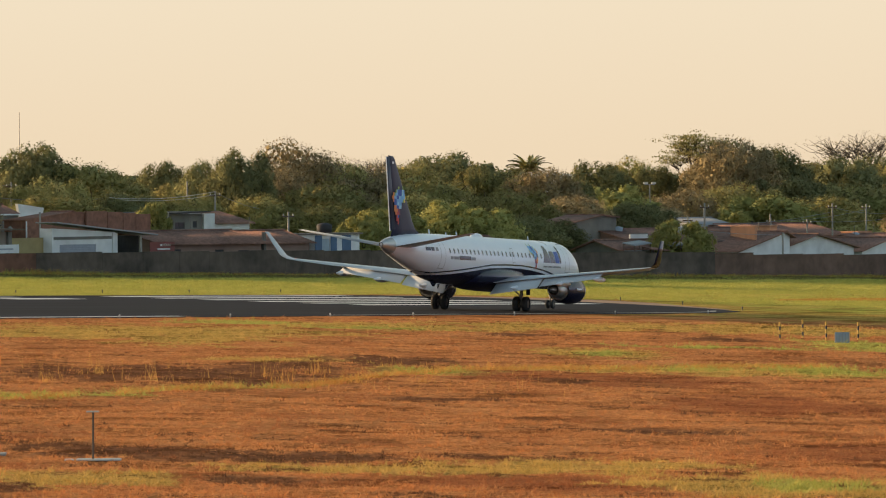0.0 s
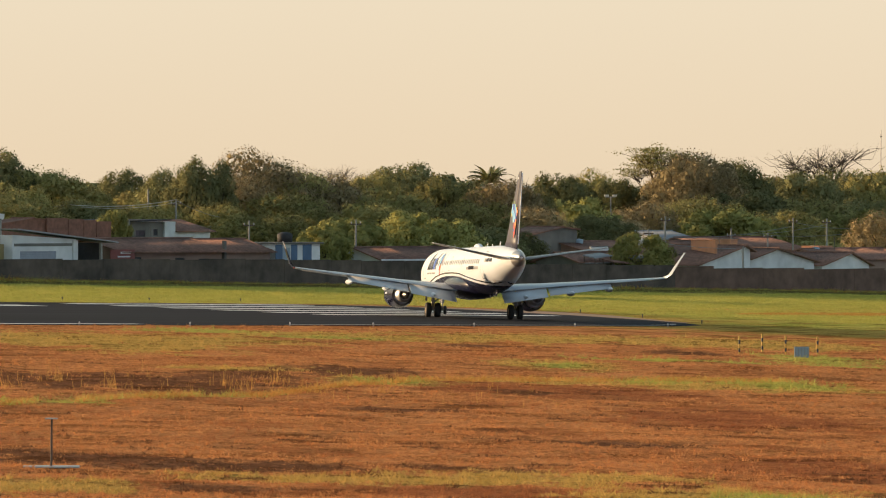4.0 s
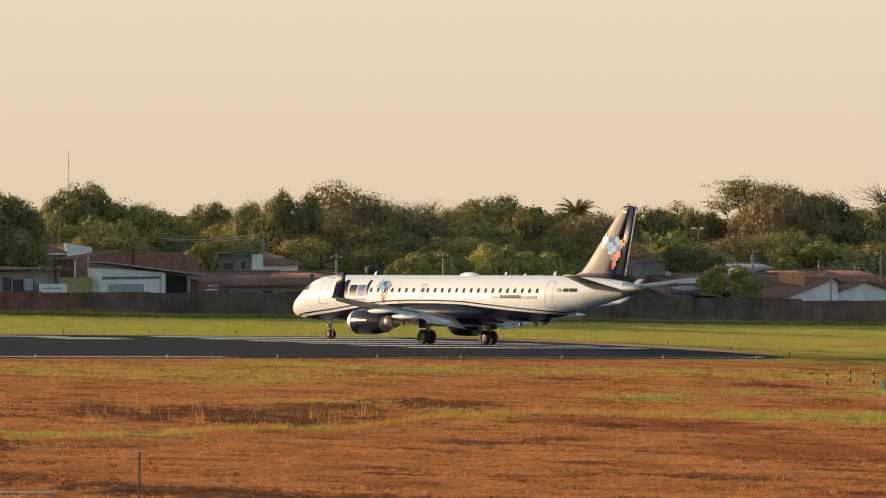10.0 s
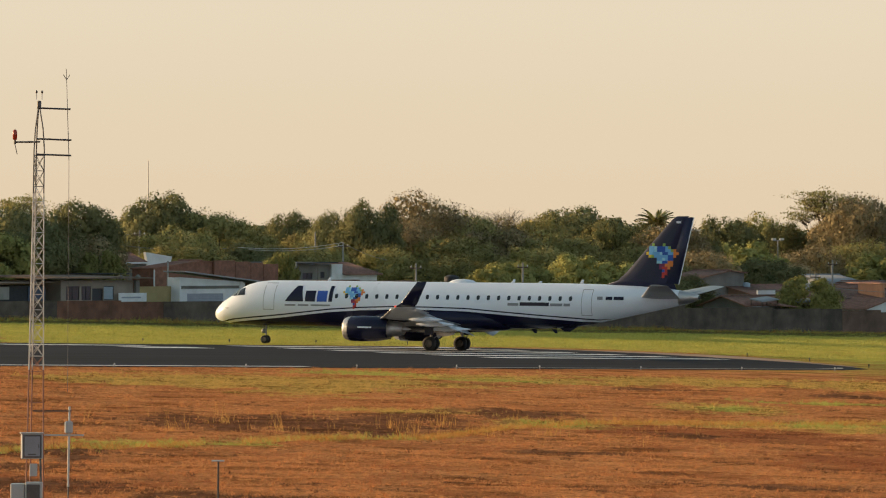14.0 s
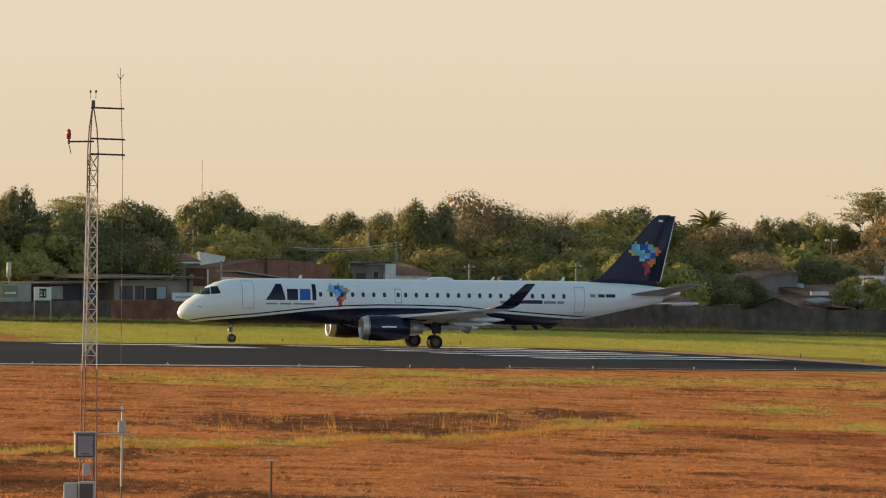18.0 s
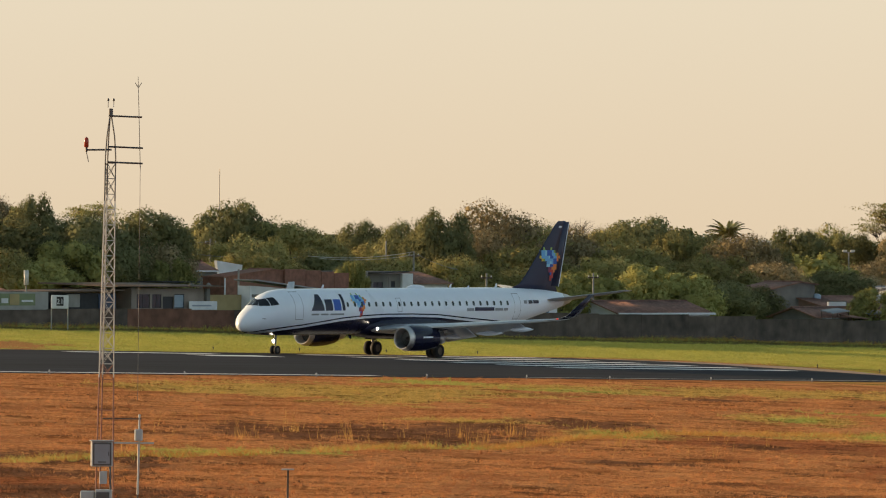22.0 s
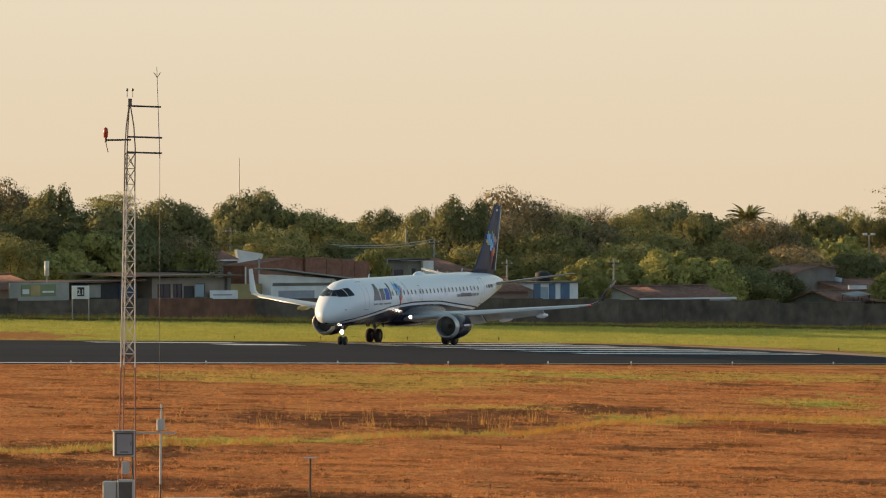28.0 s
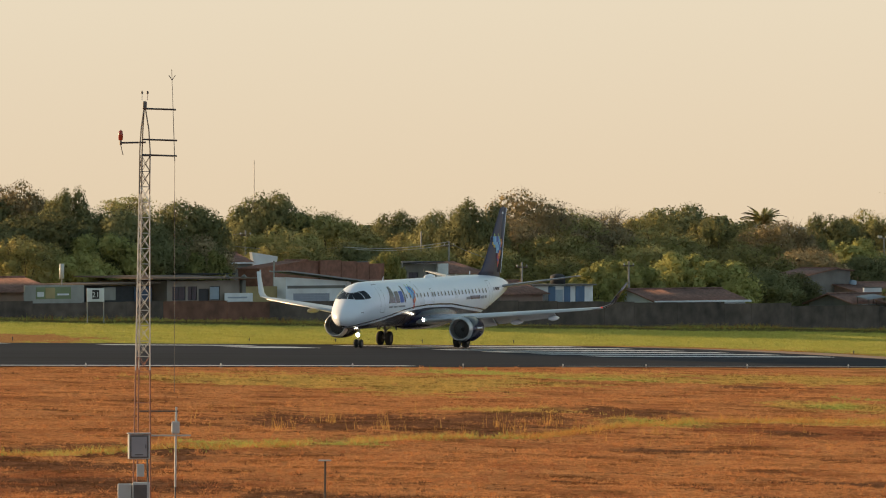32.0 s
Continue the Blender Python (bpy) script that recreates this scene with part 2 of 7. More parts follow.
# dark stubble; at the western ditch it also paints shade
GRASS_SOIL_AND_SHADE = foliage("dark_stubble_and_ditch_shade", (0.25, 0.115, 0.055), (0.14, 0.066, 0.037), (0.28, 0.13, 0.062))
GRASS_GREEN = foliage("green_grass", (0.55, 0.515, 0.12), (0.38, 0.375, 0.092), (0.63, 0.54, 0.15))
# strip grass with the wall's shade put into its colour
GRASS_WALL_SHADE = foliage("wall_shade_grass", (0.20, 0.17, 0.07), (0.13, 0.115, 0.05), (0.22, 0.17, 0.08))
GRASS_OCHRE = foliage("ochre_grass", (0.66, 0.42, 0.12), (0.44, 0.29, 0.085), (0.66, 0.40, 0.13))
GRASS_GOLD = foliage("golden_grass", (0.66, 0.34, 0.09), (0.42, 0.2, 0.055), (0.66, 0.38, 0.11))
DIRT = material("pink_dirt", (0.36, 0.20, 0.12), 1.0, vary=0.35, grain=1.5, patch=0.2, bump=0.4)


# ---------------------------------------------------------------- mesh helpers
def part(name, bm, mat, parent=None, label="", smooth=False):
    me = bpy.data.meshes.new(name)
    bm.to_mesh(me)
    bm.free()
    for m in (mat if isinstance(mat, (list, tuple)) else [mat]):
        me.materials.append(m)
    if smooth:
        me.shade_smooth()
    ob = new(name, me)
    ob.parent = parent
    if label:
        ob["label"] = label
    return ob


def empty(name, m, label, category, group="", kind=""):
    ob = new(name)
    ob.empty_display_size = 0.3
    ob.matrix_basis = m
    return tagged(ob, label, category, group, kind)


def box(bm, x0, x1, y0, y1, z0, z1, bevel=0.0, mi=0):
    vs = [bm.verts.new(p) for p in product((x0, x1), (y0, y1), (z0, z1))]
    fs = [bm.faces.new([vs[i] for i in f]) for f in ((0, 1, 3, 2), (4, 6, 7, 5), (0, 4, 5, 1), (2, 3, 7, 6), (0, 2, 6, 4), (1, 5, 7, 3))]
    for f in fs:
        f.material_index = mi
    if bevel:
        edges = list({e for f in fs for e in f.edges})
        bmesh.ops.bevel(bm, geom=edges, offset=bevel, segments=1, affect="EDGES")
    return bm


def boxed(*a, **k):
    return box(bmesh.new(), *a, **k)


def rod(bm, a, b, r0, r1=None, sides=8, cap=True):
    """A tapered round bar from a to b."""
    a, b = Vector(a), Vector(b)
    r1 = r0 if r1 is None else r1
    q = (b - a).to_track_quat("Z", "Y")
    rings = []
    for p, r in ((a, r0), (b, r1)):
        rings.append([bm.verts.new(p + q @ Vector((r * math.cos(2 * math.pi * i / sides), r * math.sin(2 * math.pi * i / sides), 0))) for i in range(sides)])
    for i in range(sides):
        bm.faces.new((rings[0][i], rings[0][(i + 1) % sides], rings[1][(i + 1) % sides], rings[1][i]))
    if cap:
        bm.faces.new(rings[0][::-1])
        bm.faces.new(rings[1])
    return bm


def lathe(bm, profile, sides=20, axis="x", centre=(0, 0, 0), mi=None):
    """Turn a profile of (along, radius) about an axis."""
    rings = []
    c = Vector(centre)
    for s, r in profile:
        ring = []
        for i in range(sides):
            a = 2 * math.pi * i / sides
            u, v = r * math.cos(a), r * math.sin(a)
            ring.append(bm.verts.new(c + Vector({"x": (s, u, v), "y": (u, s, v), "z": (u, v, s)}[axis])))
        rings.append(ring)
    for k in range(len(rings) - 1):
        for i in range(sides):
            f = bm.faces.new((rings[k][i], rings[k][(i + 1) % sides], rings[k + 1][(i + 1) % sides], rings[k + 1][i]))
            f.smooth = True
            if mi:
                f.material_index = mi[k]
    return bm


def prism(bm, poly, y0, y1):
    """A polygon in x, z pushed along y."""
    a = [bm.verts.new((x, y0, z)) for x, z in poly]
    b = [bm.verts.new((x, y1, z)) for x, z in poly]
    n = len(poly)
    bm.faces.new(a)
    bm.faces.new(b[::-1])
    for i in range(n):
        bm.faces.new((a[i], b[i], b[(i + 1) % n], a[(i + 1) % n]))
    return bm


def raw_mesh(name, verts, faces, mat, parent=None):
    """A mesh from arrays: verts n x 3, faces m x 4 or m x 3."""
    me = bpy.data.meshes.new(name)
    verts, faces = np.asarray(verts, np.float32), np.asarray(faces, np.int32)
    k = faces.shape[1]
    me.vertices.add(len(verts))
    me.vertices.foreach_set("co", verts.ravel())
    me.loops.add(faces.size)
    me.loops.foreach_set("vertex_index", faces.ravel())
    me.polygons.add(len(faces))
    me.polygons.foreach_set("loop_start", np.arange(0, faces.size, k, dtype=np.int32))
    me.update(calc_edges=True)
    for m in (mat if isinstance(mat, (list, tuple)) else [mat]):
        me.materials.append(m)
    ob = new(name, me)
    ob.parent = parent
    return ob


# ---------------------------------------------------------------- ground and runway
SLOPE = math.tan(radians(1.626))   # the land falls towards +x


def land(x, y=0.0):
    return -SLOPE * max(-90.0, min(90.0, x))


RUN = Vector((0.574, 0.819, 0))      # along the runway
OUT = Vector((0.819, -0.574, 0))     # across it, towards the camera's side
NEAR_EDGE, FAR_EDGE = -262.5, -310.5  # places of the two edges along OUT


def on_land(s, v, lift=0.0):
    """The point s along the runway and v across it, on the ground."""
    p = RUN * s + OUT * v
    return Vector((p.x, p.y, land(p.x) + lift))


DITCH = ((-45, -20, -12, -7.8, -5.2, -2.4, 3.5, 7.7, 11.2, 15, 22, 40), (222, 262, 276, 284.8, 291.4, 299, 311.4, 330, 340, 346, 356, 372))
RUT = ((-12, 4.6, 13.1, 19.6, 26), (424, 424.2, 424.4, 420.6, 419))


def relief(x, y):
    """Humps and hollows of the rough land, level beside the runway."""
    v = OUT.x * x + OUT.y * y
    amount = min(1.0, max(0.0, (v - NEAR_EDGE - 4) / 15)) + min(1.0, max(0.0, (FAR_EDGE - 4 - v) / 15))
    z = 0.13 * noise.noise((x * 0.06, y * 0.035, 0)) + 0.07 * noise.noise((x * 0.15, y * 0.11, 3))
    if 180 < y < 480:
        z += 0.07 * noise.noise((x * 0.28, y * 0.25, 7)) + 0.045 * noise.noise((x * 0.7, y * 0.45, 11))
        d = y - np.interp(x, *DITCH)
        if -9 < d < 15:
            z -= 0.16 * math.exp(-((d - 3) / 3.2) ** 2)
        if -14 < x < 26:
            z -= 0.13 * math.exp(-((y - np.interp(x, *RUT)) / 0.9) ** 2)
    return amount * z


# what covers the land, as rough ovals: centre and half widths
# burnt ground; the three ovals around x -13 paint the ditch's shade
BURNT_AND_SHADED = ((-2.9, 324, 8.5, 15), (7.7, 352, 3.6, 9), (-3.6, 232, 3.2, 6), (1.6, 230.5, 4.6, 5), (0.7, 211, 1.6, 3), (8.6, 235, 2.6, 3), (15.1, 261.5, 4.2, 2.6), (9.1, 294.5, 3.0, 2.2), (3.0, 340, 3.2, 9), (-13, 275, 4.6, 8), (-15, 258, 5, 7), (-11, 238, 4, 7), (28.5, 417, 2.4, 6), (-8.5, 204, 2.6, 5), (17.2, 424, 4, 1.6), (14.5, 324, 1.6, 4))
RUSTY = ((22, 294, 4.5, 13), (18, 327, 5, 9), (12.4, 331, 3.2, 10), (-14, 240, 6, 10), (10, 212, 5, 5), (24, 240, 6, 9), (-30, 516, 5, 22), (-36, 508, 7, 24))
YELLOWED = ((-3.7, 414, 10, 14), (-9, 402, 8, 12), (-4.0, 209.6, 3.0, 4.5), (4.0, 221, 4.0, 4.3), (8.9, 224, 3.2, 6), (13.2, 228.6, 2.6, 4.5), (16.2, 213, 4.2, 7), (-2, 398, 4.5, 18), (11, 437, 9, 9), (23, 449, 10, 12), (34, 452, 8, 16), (9.2, 336, 3, 6), (24, 345, 9, 6), (48, 508, 22, 24), (60, 545, 26, 24), (4, 352, 5, 5), (19.3, 379, 3.4, 9))
GREENED = ((0.5, 441, 4.2, 6), (8.0, 431, 5, 3), (19.3, 379, 1.6, 4), (22.8, 352.5, 2.0, 7), (28.6, 354, 3.2, 9), (35.2, 409, 3.0, 12), (66, 580, 38, 36), (52, 530, 18, 18), (46, 560, 22, 30), (27, 396, 5, 3), (-7, 289, 3.6, 3.6), (0.5, 306, 2.6, 3), (9.2, 336, 1.6, 5), (17, 213, 1.6, 4))


def cover(x, y):
    """How far the land at x, y is burnt and painted with ditch shade, rusty, yellowed and greened, 0 to 1 each."""
    w = 0.9 * noise.noise((x * 0.45, y * 0.2, 2)) + 0.7 * noise.noise((x * 1.3, y * 0.5, 5))
    out = []
    for k, spots in enumerate((BURNT_AND_SHADED, RUSTY, YELLOWED, GREENED)):
        f = max(1.25 - math.hypot((x - cx) / rx, (y - cy) / ry) for cx, cy, rx, ry in spots)
        f += w * (0.75 if k % 2 else -0.75)
        out.append(min(1.0, max(0.0, f * (1.3 if k == 3 else 1.9))))
    return out


def ground_material():
    m = bpy.data.materials.new("airfield_grassland")
    m.use_nodes = True
    t = m.node_tree
    b = t.nodes["Principled BSDF"]
    where = t.nodes.new("ShaderNodeTexCoord")
    turn = t.nodes.new("ShaderNodeMapping")
    turn.inputs["Rotation"].default_value = (0, 0, radians(-62))
    t.links.new(where.outputs["Object"], turn.inputs["Vector"])

    def field(scale, stretch, detail=5):
        st = t.nodes.new("ShaderNodeMapping")
        st.inputs["Scale"].default_value = stretch
        t.links.new(turn.outputs[0], st.inputs["Vector"])
        n = t.nodes.new("ShaderNodeTexNoise")
        n.inputs["Scale"].default_value, n.inputs["Detail"].default_value = scale, detail
        t.links.new(st.outputs[0], n.inputs["Vector"])
        return n.outputs["Fac"]

    def ramp(fac, stops):
        r = t.nodes.new("ShaderNodeValToRGB")
        while len(r.color_ramp.elements) < len(stops):
            r.color_ramp.elements.new(0.5)
        for el, (at, col) in zip(r.color_ramp.elements, stops):
            el.position, el.color = at, (*col, 1)
        t.links.new(fac, r.inputs[0])
        return r.outputs[0]

    def blend(fac, a, b2, how="MIX"):
        x = t.nodes.new("ShaderNodeMix")
        x.data_type, x.blend_type = "RGBA", how
        for sock, val in ((x.inputs[0], fac), (x.inputs[6], a), (x.inputs[7], b2)):
            if isinstance(val, (int, float)):
                sock.default_value = val
            else:
                t.links.new(val, sock)
        return x.outputs[2]

    def maprange(fac, lo, hi):
        r = t.nodes.new("ShaderNodeMapRange")
        r.interpolation_type = "SMOOTHSTEP"
        r.inputs[1].default_value, r.inputs[2].default_value = lo, hi
        t.links.new(fac, r.inputs[0])
        return r.outputs[0]

    def colour(rgb):
        c = t.nodes.new("ShaderNodeRGB")
        c.outputs[0].default_value = (*rgb, 1)
        return c.outputs[0]

    dry = ramp(field(0.16, (0.75, 1.0, 1)), [(0.32, (0.40, 0.16, 0.064)), (0.42, (0.52, 0.213, 0.083)), (0.58, (0.60, 0.258, 0.10)), (0.72, (0.65, 0.29, 0.117))])
    green = ramp(field(0.10, (0.25, 1.0, 1)), [(0.30, (0.27, 0.28, 0.062)), (0.5, (0.40, 0.39, 0.085)), (0.7, (0.50, 0.42, 0.11))])
    dot = t.nodes.new("ShaderNodeVectorMath")
    dot.operation = "DOT_PRODUCT"
    dot.inputs[1].default_value = OUT
    t.links.new(where.outputs["Object"], dot.inputs[0])
    wob = t.nodes.new("ShaderNodeMath")
    wob.operation = "MULTIPLY_ADD"
    wob.inputs[1].default_value = 22.0
    t.links.new(field(0.05, (0.4, 1, 1), 4), wob.inputs[0])
    t.links.new(dot.outputs["Value"], wob.inputs[2])
    beyond = maprange(wob.outputs[0], FAR_EDGE + 16, FAR_EDGE + 8)
    kinds = t.nodes.new("ShaderNodeAttribute")
    kinds.attribute_name = "cover"
    parts = t.nodes.new("ShaderNodeSeparateXYZ")
    t.links.new(kinds.outputs["Vector"], parts.inputs[0])
    col = blend(parts.outputs[1], dry, colour((0.40, 0.145, 0.062)))
    col = blend(parts.outputs[2], col, colour((0.47, 0.31, 0.085)))
    col = blend(kinds.outputs["Alpha"], col, green)
    # burnt soil, and the western ditch's shade painted in the same brown
    col = blend(parts.outputs[0], col, colour((0.25, 0.115, 0.06)))
    streak = ramp(field(0.30, (0.8, 1.0, 1), 6), [(0.36, (0.48, 0.42, 0.37)), (0.48, (1.0, 1.0, 1.0)), (0.64, (1.2, 1.2, 1.16))])
    col = blend(0.8, col, streak, "MULTIPLY")
    verge = t.nodes.new("ShaderNodeMath")
    verge.operation = "MULTIPLY"
    t.links.new(beyond, verge.inputs[0])
    t.links.new(parts.outputs[1], verge.inputs[1])
    col = blend(beyond, col, green)
    col = blend(verge.outputs[0], col, colour((0.50, 0.245, 0.095)))
    speck = ramp(field(6.0, (0.5, 1, 1), 8), [(0.3, (0.5, 0.45, 0.42)), (0.65, (1.2, 1.15, 1.1))])
    col = blend(1.0, col, speck, "MULTIPLY")
    t.links.new(col, b.inputs["Base Color"])
    b.inputs["Roughness"].default_value = 1.0
    b.inputs["Specular IOR Level"].default_value = 0.0
    bp = t.nodes.new("ShaderNodeBump")
    bp.inputs["Strength"].default_value, bp.inputs["Distance"].default_value = 0.7, 0.12
    t.links.new(field(3.0, (0.6, 1, 1), 8), bp.inputs["Height"])
    t.links.new(bp.outputs[0], b.inputs["Normal"])
    return m


def build_ground():
    xs = np.unique(np.concatenate([[-4500, -2500, -1200, -600, -300, -200, -150, -120, -90, -70, -55, -45], np.arange(-36, 60, 0.8), np.arange(60, 116, 4.0), [120, 150, 200, 300, 600, 1200, 2500, 4500]]))
    ys = np.unique(np.concatenate([[-600, -300, -100, 0, 60, 100, 130, 150, 165, 175, 182], np.arange(188, 470, 1.0), np.arange(470, 760, 3.0), [780, 820, 900, 1000, 1200, 1500, 2000, 3000, 4800]]))
    verts = [(x, y, land(x) + relief(x, y)) for y in ys for x in xs]
    nx, ny = len(xs), len(ys)
    i = np.arange(nx - 1)[None, :] + nx * np.arange(ny - 1)[:, None]
    i = i.ravel()
    ob = raw_mesh("ground", verts, np.stack([i, i + 1, i + nx + 1, i + nx], 1), ground_material())
    ob.data.shade_smooth()
    kinds = ob.data.attributes.new("cover", "FLOAT_COLOR", "POINT")
    kinds.data.foreach_set("color", np.array([cover(x, y) if 185 < y < 660 and -40 < x < 100 else (0, 0, 0, 0) for x, y, _ in verts], np.float32).ravel())
    tagged(ob, "dry orange and green airfield grassland", "ground", kind="structure")


build_ground()


def slab(name, outline, lift, mat, label, thick=0.05):
    """A flat paved piece; outline in (along, across), lying on the land."""
    bm = bmesh.new()
    top = [bm.verts.new(on_land(s, v, lift)) for s, v in outline]
    low = [bm.verts.new(on_land(s, v, lift - thick)) for s, v in outline]
    bm.faces.new(top)
    for i in range(len(top)):
        j = (i + 1) % len(top)
        bm.faces.new((top[i], low[i], low[j], top[j]))
    bmesh.ops.recalc_face_normals(bm, faces=bm.faces[:])
    ob = part(name, bm, mat)
    return tagged(ob, label, name, kind="structure")


def runway_outline():
    """Down one edge to the rounded end and back up the other."""
    pts = [(s, FAR_EDGE) for s in (230, 330, 380, 420, 448)]
    pts += [(460, -308.5), (464, -304), (463, -298), (460, -291), (456.5, -284), (452, -276.5), (446, -269.5), (441, -265), (434, -262.8), (424, NEAR_EDGE)]
    pts += [(s, NEAR_EDGE) for s in (380, 330, 230)]
    return pts


slab("runway", [(-400, FAR_EDGE), (229.9, FAR_EDGE), (229.9, NEAR_EDGE), (-400, NEAR_EDGE)], 0.03, ASPHALT, "far stretch of the asphalt runway")
slab("runway", runway_outline(), 0.03, ASPHALT, "dark grey asphalt runway with worn edges")


slab("dirt_verge", [(436, -311.5), (455, -311.2), (465, -308.0), (469.5, -302.5), (469, -294), (463.5, -286), (456.5, -279), (448, -270), (440, -270), (440, -300)], 0.015, DIRT, "pinkish bare dirt along the runway's rounded end")


def stripe(s0, s1, v0, v1, label):
    ob = slab("marking", [(s0, v0), (s1, v0), (s1, v1), (s0, v1)], 0.036, ROAD_PAINT, label, 0.005)
    ob["category"] = "marking"
    return ob


for k in range(6):
    v = -308.4 + 4.5 * k
    stripe(424.5 - 0.3 * k, 454.5 - 0.2 * k, v, v + 1.7, "worn white threshold stripe on the runway")
stripe(235, 372, -264.6, -263.7, "white runway edge line")
stripe(235, 388, -309.6, -308.7, "white runway edge line")
stripe(403, 412.5, -307.6, -306.2, "worn white bar of the runway number")
stripe(405.5, 413.5, -304.0, -301.4, "worn white bar of the runway number")
stripe(396, 402.5, -307.6, -306.2, "worn white bar of the runway number")


EDGE = [(388, -263.6), (410, -263.6), (425, -263.7), (433, -264.0), (438, -265.2), (441, -267.0)]
for (s0, v0), (s1, v1) in zip(EDGE[:-1], EDGE[1:]):
    tagged(slab("marking", [(s0, v0), (s1, v1), (s1, v1 - 0.5), (s0, v0 - 0.5)], 0.036, CONCRETE, "pale worn line at the runway's rounded end", 0.005), category="marking")


# ---------------------------------------------------------------- the airliner
# body space: x forward from the main wheels, y to its left, z up from the ground; X below is metres behind the nose
GEAR_X = 18.95
SIZE = 0.986
NOSE = [(0.0, 2.62, 2.44, 0.06), (0.12, 2.9, 2.22, 0.32), (0.35, 3.16, 2.08, 0.6), (0.75, 3.5, 1.96, 0.88), (1.25, 3.8, 1.88, 1.09), (1.75, 4.12, 1.84, 1.23), (2.3, 4.5, 1.8, 1.34), (2.9, 4.78, 1.77, 1.42), (3.6, 4.97, 1.75, 1.47), (4.6, 5.08, 1.74, 1.5)]
TAIL = [(26.5, 5.1, 1.75, 1.505), (28.2, 5.1, 1.82, 1.5), (29.8, 5.08, 2.02, 1.46), (31.2, 5.06, 2.28, 1.38), (32.6, 5.02, 2.58, 1.25), (34.0, 4.97, 2.88, 1.08), (35.4, 4.88, 3.17, 0.86), (36.4, 4.78, 3.38, 0.68), (37.2, 4.68, 3.56, 0.52), (37.8, 4.58, 3.7, 0.4), (38.3, 4.48, 3.84, 0.27), (38.65, 4.34, 4.02, 0.13)]
STATIONS = NOSE + [(x, 5.10, 1.74, 1.505) for x in (6.0, 8, 10, 12.5, 15, 18, 21, 24)] + TAIL
SWEEP = [(0, 1.6), (1.9, 1.97), (5.9, 2.32), (10, 2.78), (12.7, 2.96), (16, 3.06), (20.7, 2.98), (23.5, 2.76), (26.2, 2.56), (28.9, 2.38), (31.6, 2.2), (39, 1.7)]


def lerp_rows(rows, x, k):
    xs = [r[0] for r in rows]
    return float(np.interp(x, xs, [r[k] for r in rows]))


def skin_y(X, z):
    """Half width of the fuselage at X and height z."""
    top, low, w = (lerp_rows(STATIONS, X, k) for k in (1, 2, 3))
    c, hz = (top + low) / 2, (top - low) / 2
    return w * math.sqrt(max(0.0, 1 - ((z - c) / hz) ** 2))


def fuselage_mesh():
    bm = bmesh.new()
    rings, slots = [], None
    for X, top, low, w in STATIONS:
        c, hz = (top + low) / 2, (top - low) / 2
        zb = lerp_rows(SWEEP, X, 1)
        cuts = []
        for z in (zb + 0.26, zb + 0.17, zb):
            cuts.append(math.acos(max(-1.0, min(1.0, (z - c) / hz))))
        angles = list(np.linspace(0, cuts[0], 12)) + [cuts[1], cuts[2]] + list(np.linspace(cuts[2], math.pi, 8))[1:]
        kinds = [0] * 11 + [1, 0] + [1] * 7
        full = angles + [2 * math.pi - a for a in angles[-2:0:-1]]
        slots = kinds + kinds[::-1]
        rings.append([bm.verts.new((GEAR_X - X, w * math.sin(a), c + hz * math.cos(a))) for a in full])
    n = len(rings[0])
    for k in range(len(rings) - 1):
        for i in range(n):
            j = (i + 1) % n
            q = [rings[k][i], rings[k][j], rings[k + 1][j], rings[k + 1][i]]
            f = bm.faces.new(q)
            f.smooth = True
            f.material_index = 2 if STATIONS[k][0] >= 37.1 else slots[i]
    bm.faces.new(rings[0])
    bm.faces.new(rings[-1][::-1])
    bmesh.ops.dissolve_degenerate(bm, dist=0.0008, edges=bm.edges[:])
    bmesh.ops.recalc_face_normals(bm, faces=bm.faces[:])
    return bm


def skin_patch(corners, side, lift=0.014, n=6, sections=None):
    """A sheet lying on the fuselage side. corners: four (X, z), round the patch."""
    bm = bmesh.new()
    (a, b, c, d) = corners
    grid = []
    for i in range(n + 1):
        row = []
        for j in range(n + 1):
            u, v = i / n, j / n
            X = (1 - u) * ((1 - v) * a[0] + v * b[0]) + u * ((1 - v) * d[0] + v * c[0])
            z = (1 - u) * ((1 - v) * a[1] + v * b[1]) + u * ((1 - v) * d[1] + v * c[1])
            row.append(bm.verts.new((GEAR_X - X, side * (skin_y(X, z) + lift), z)))
        grid.append(row)
    for i in range(n):
        for j in range(n):
            f = bm.faces.new((grid[i][j], grid[i][j + 1], grid[i + 1][j + 1], grid[i + 1][j]))
            f.smooth = True
    bmesh.ops.recalc_face_normals(bm, faces=bm.faces[:])
    for f in bm.faces:
        if f.normal.y * side < 0:
            f.normal_flip()
    return bm


def skin_oval(X, z, w, h, side, lift=0.02):
    bm = bmesh.new()
    vs = []
    for i in range(12):
        a = 2 * math.pi * i / 12
        cx, cz = math.cos(a), math.sin(a)
        px = X + w / 2 * math.copysign(abs(cx) ** 0.6, cx)
        pz = z + h / 2 * math.copysign(abs(cz) ** 0.6, cz)
        vs.append(bm.verts.new((GEAR_X - px, side * (skin_y(px, pz) + lift), pz)))
    f = bm.faces.new(vs)
    f.normal_update()
    if f.normal.y * side < 0:
        f.normal_flip()
    return bm


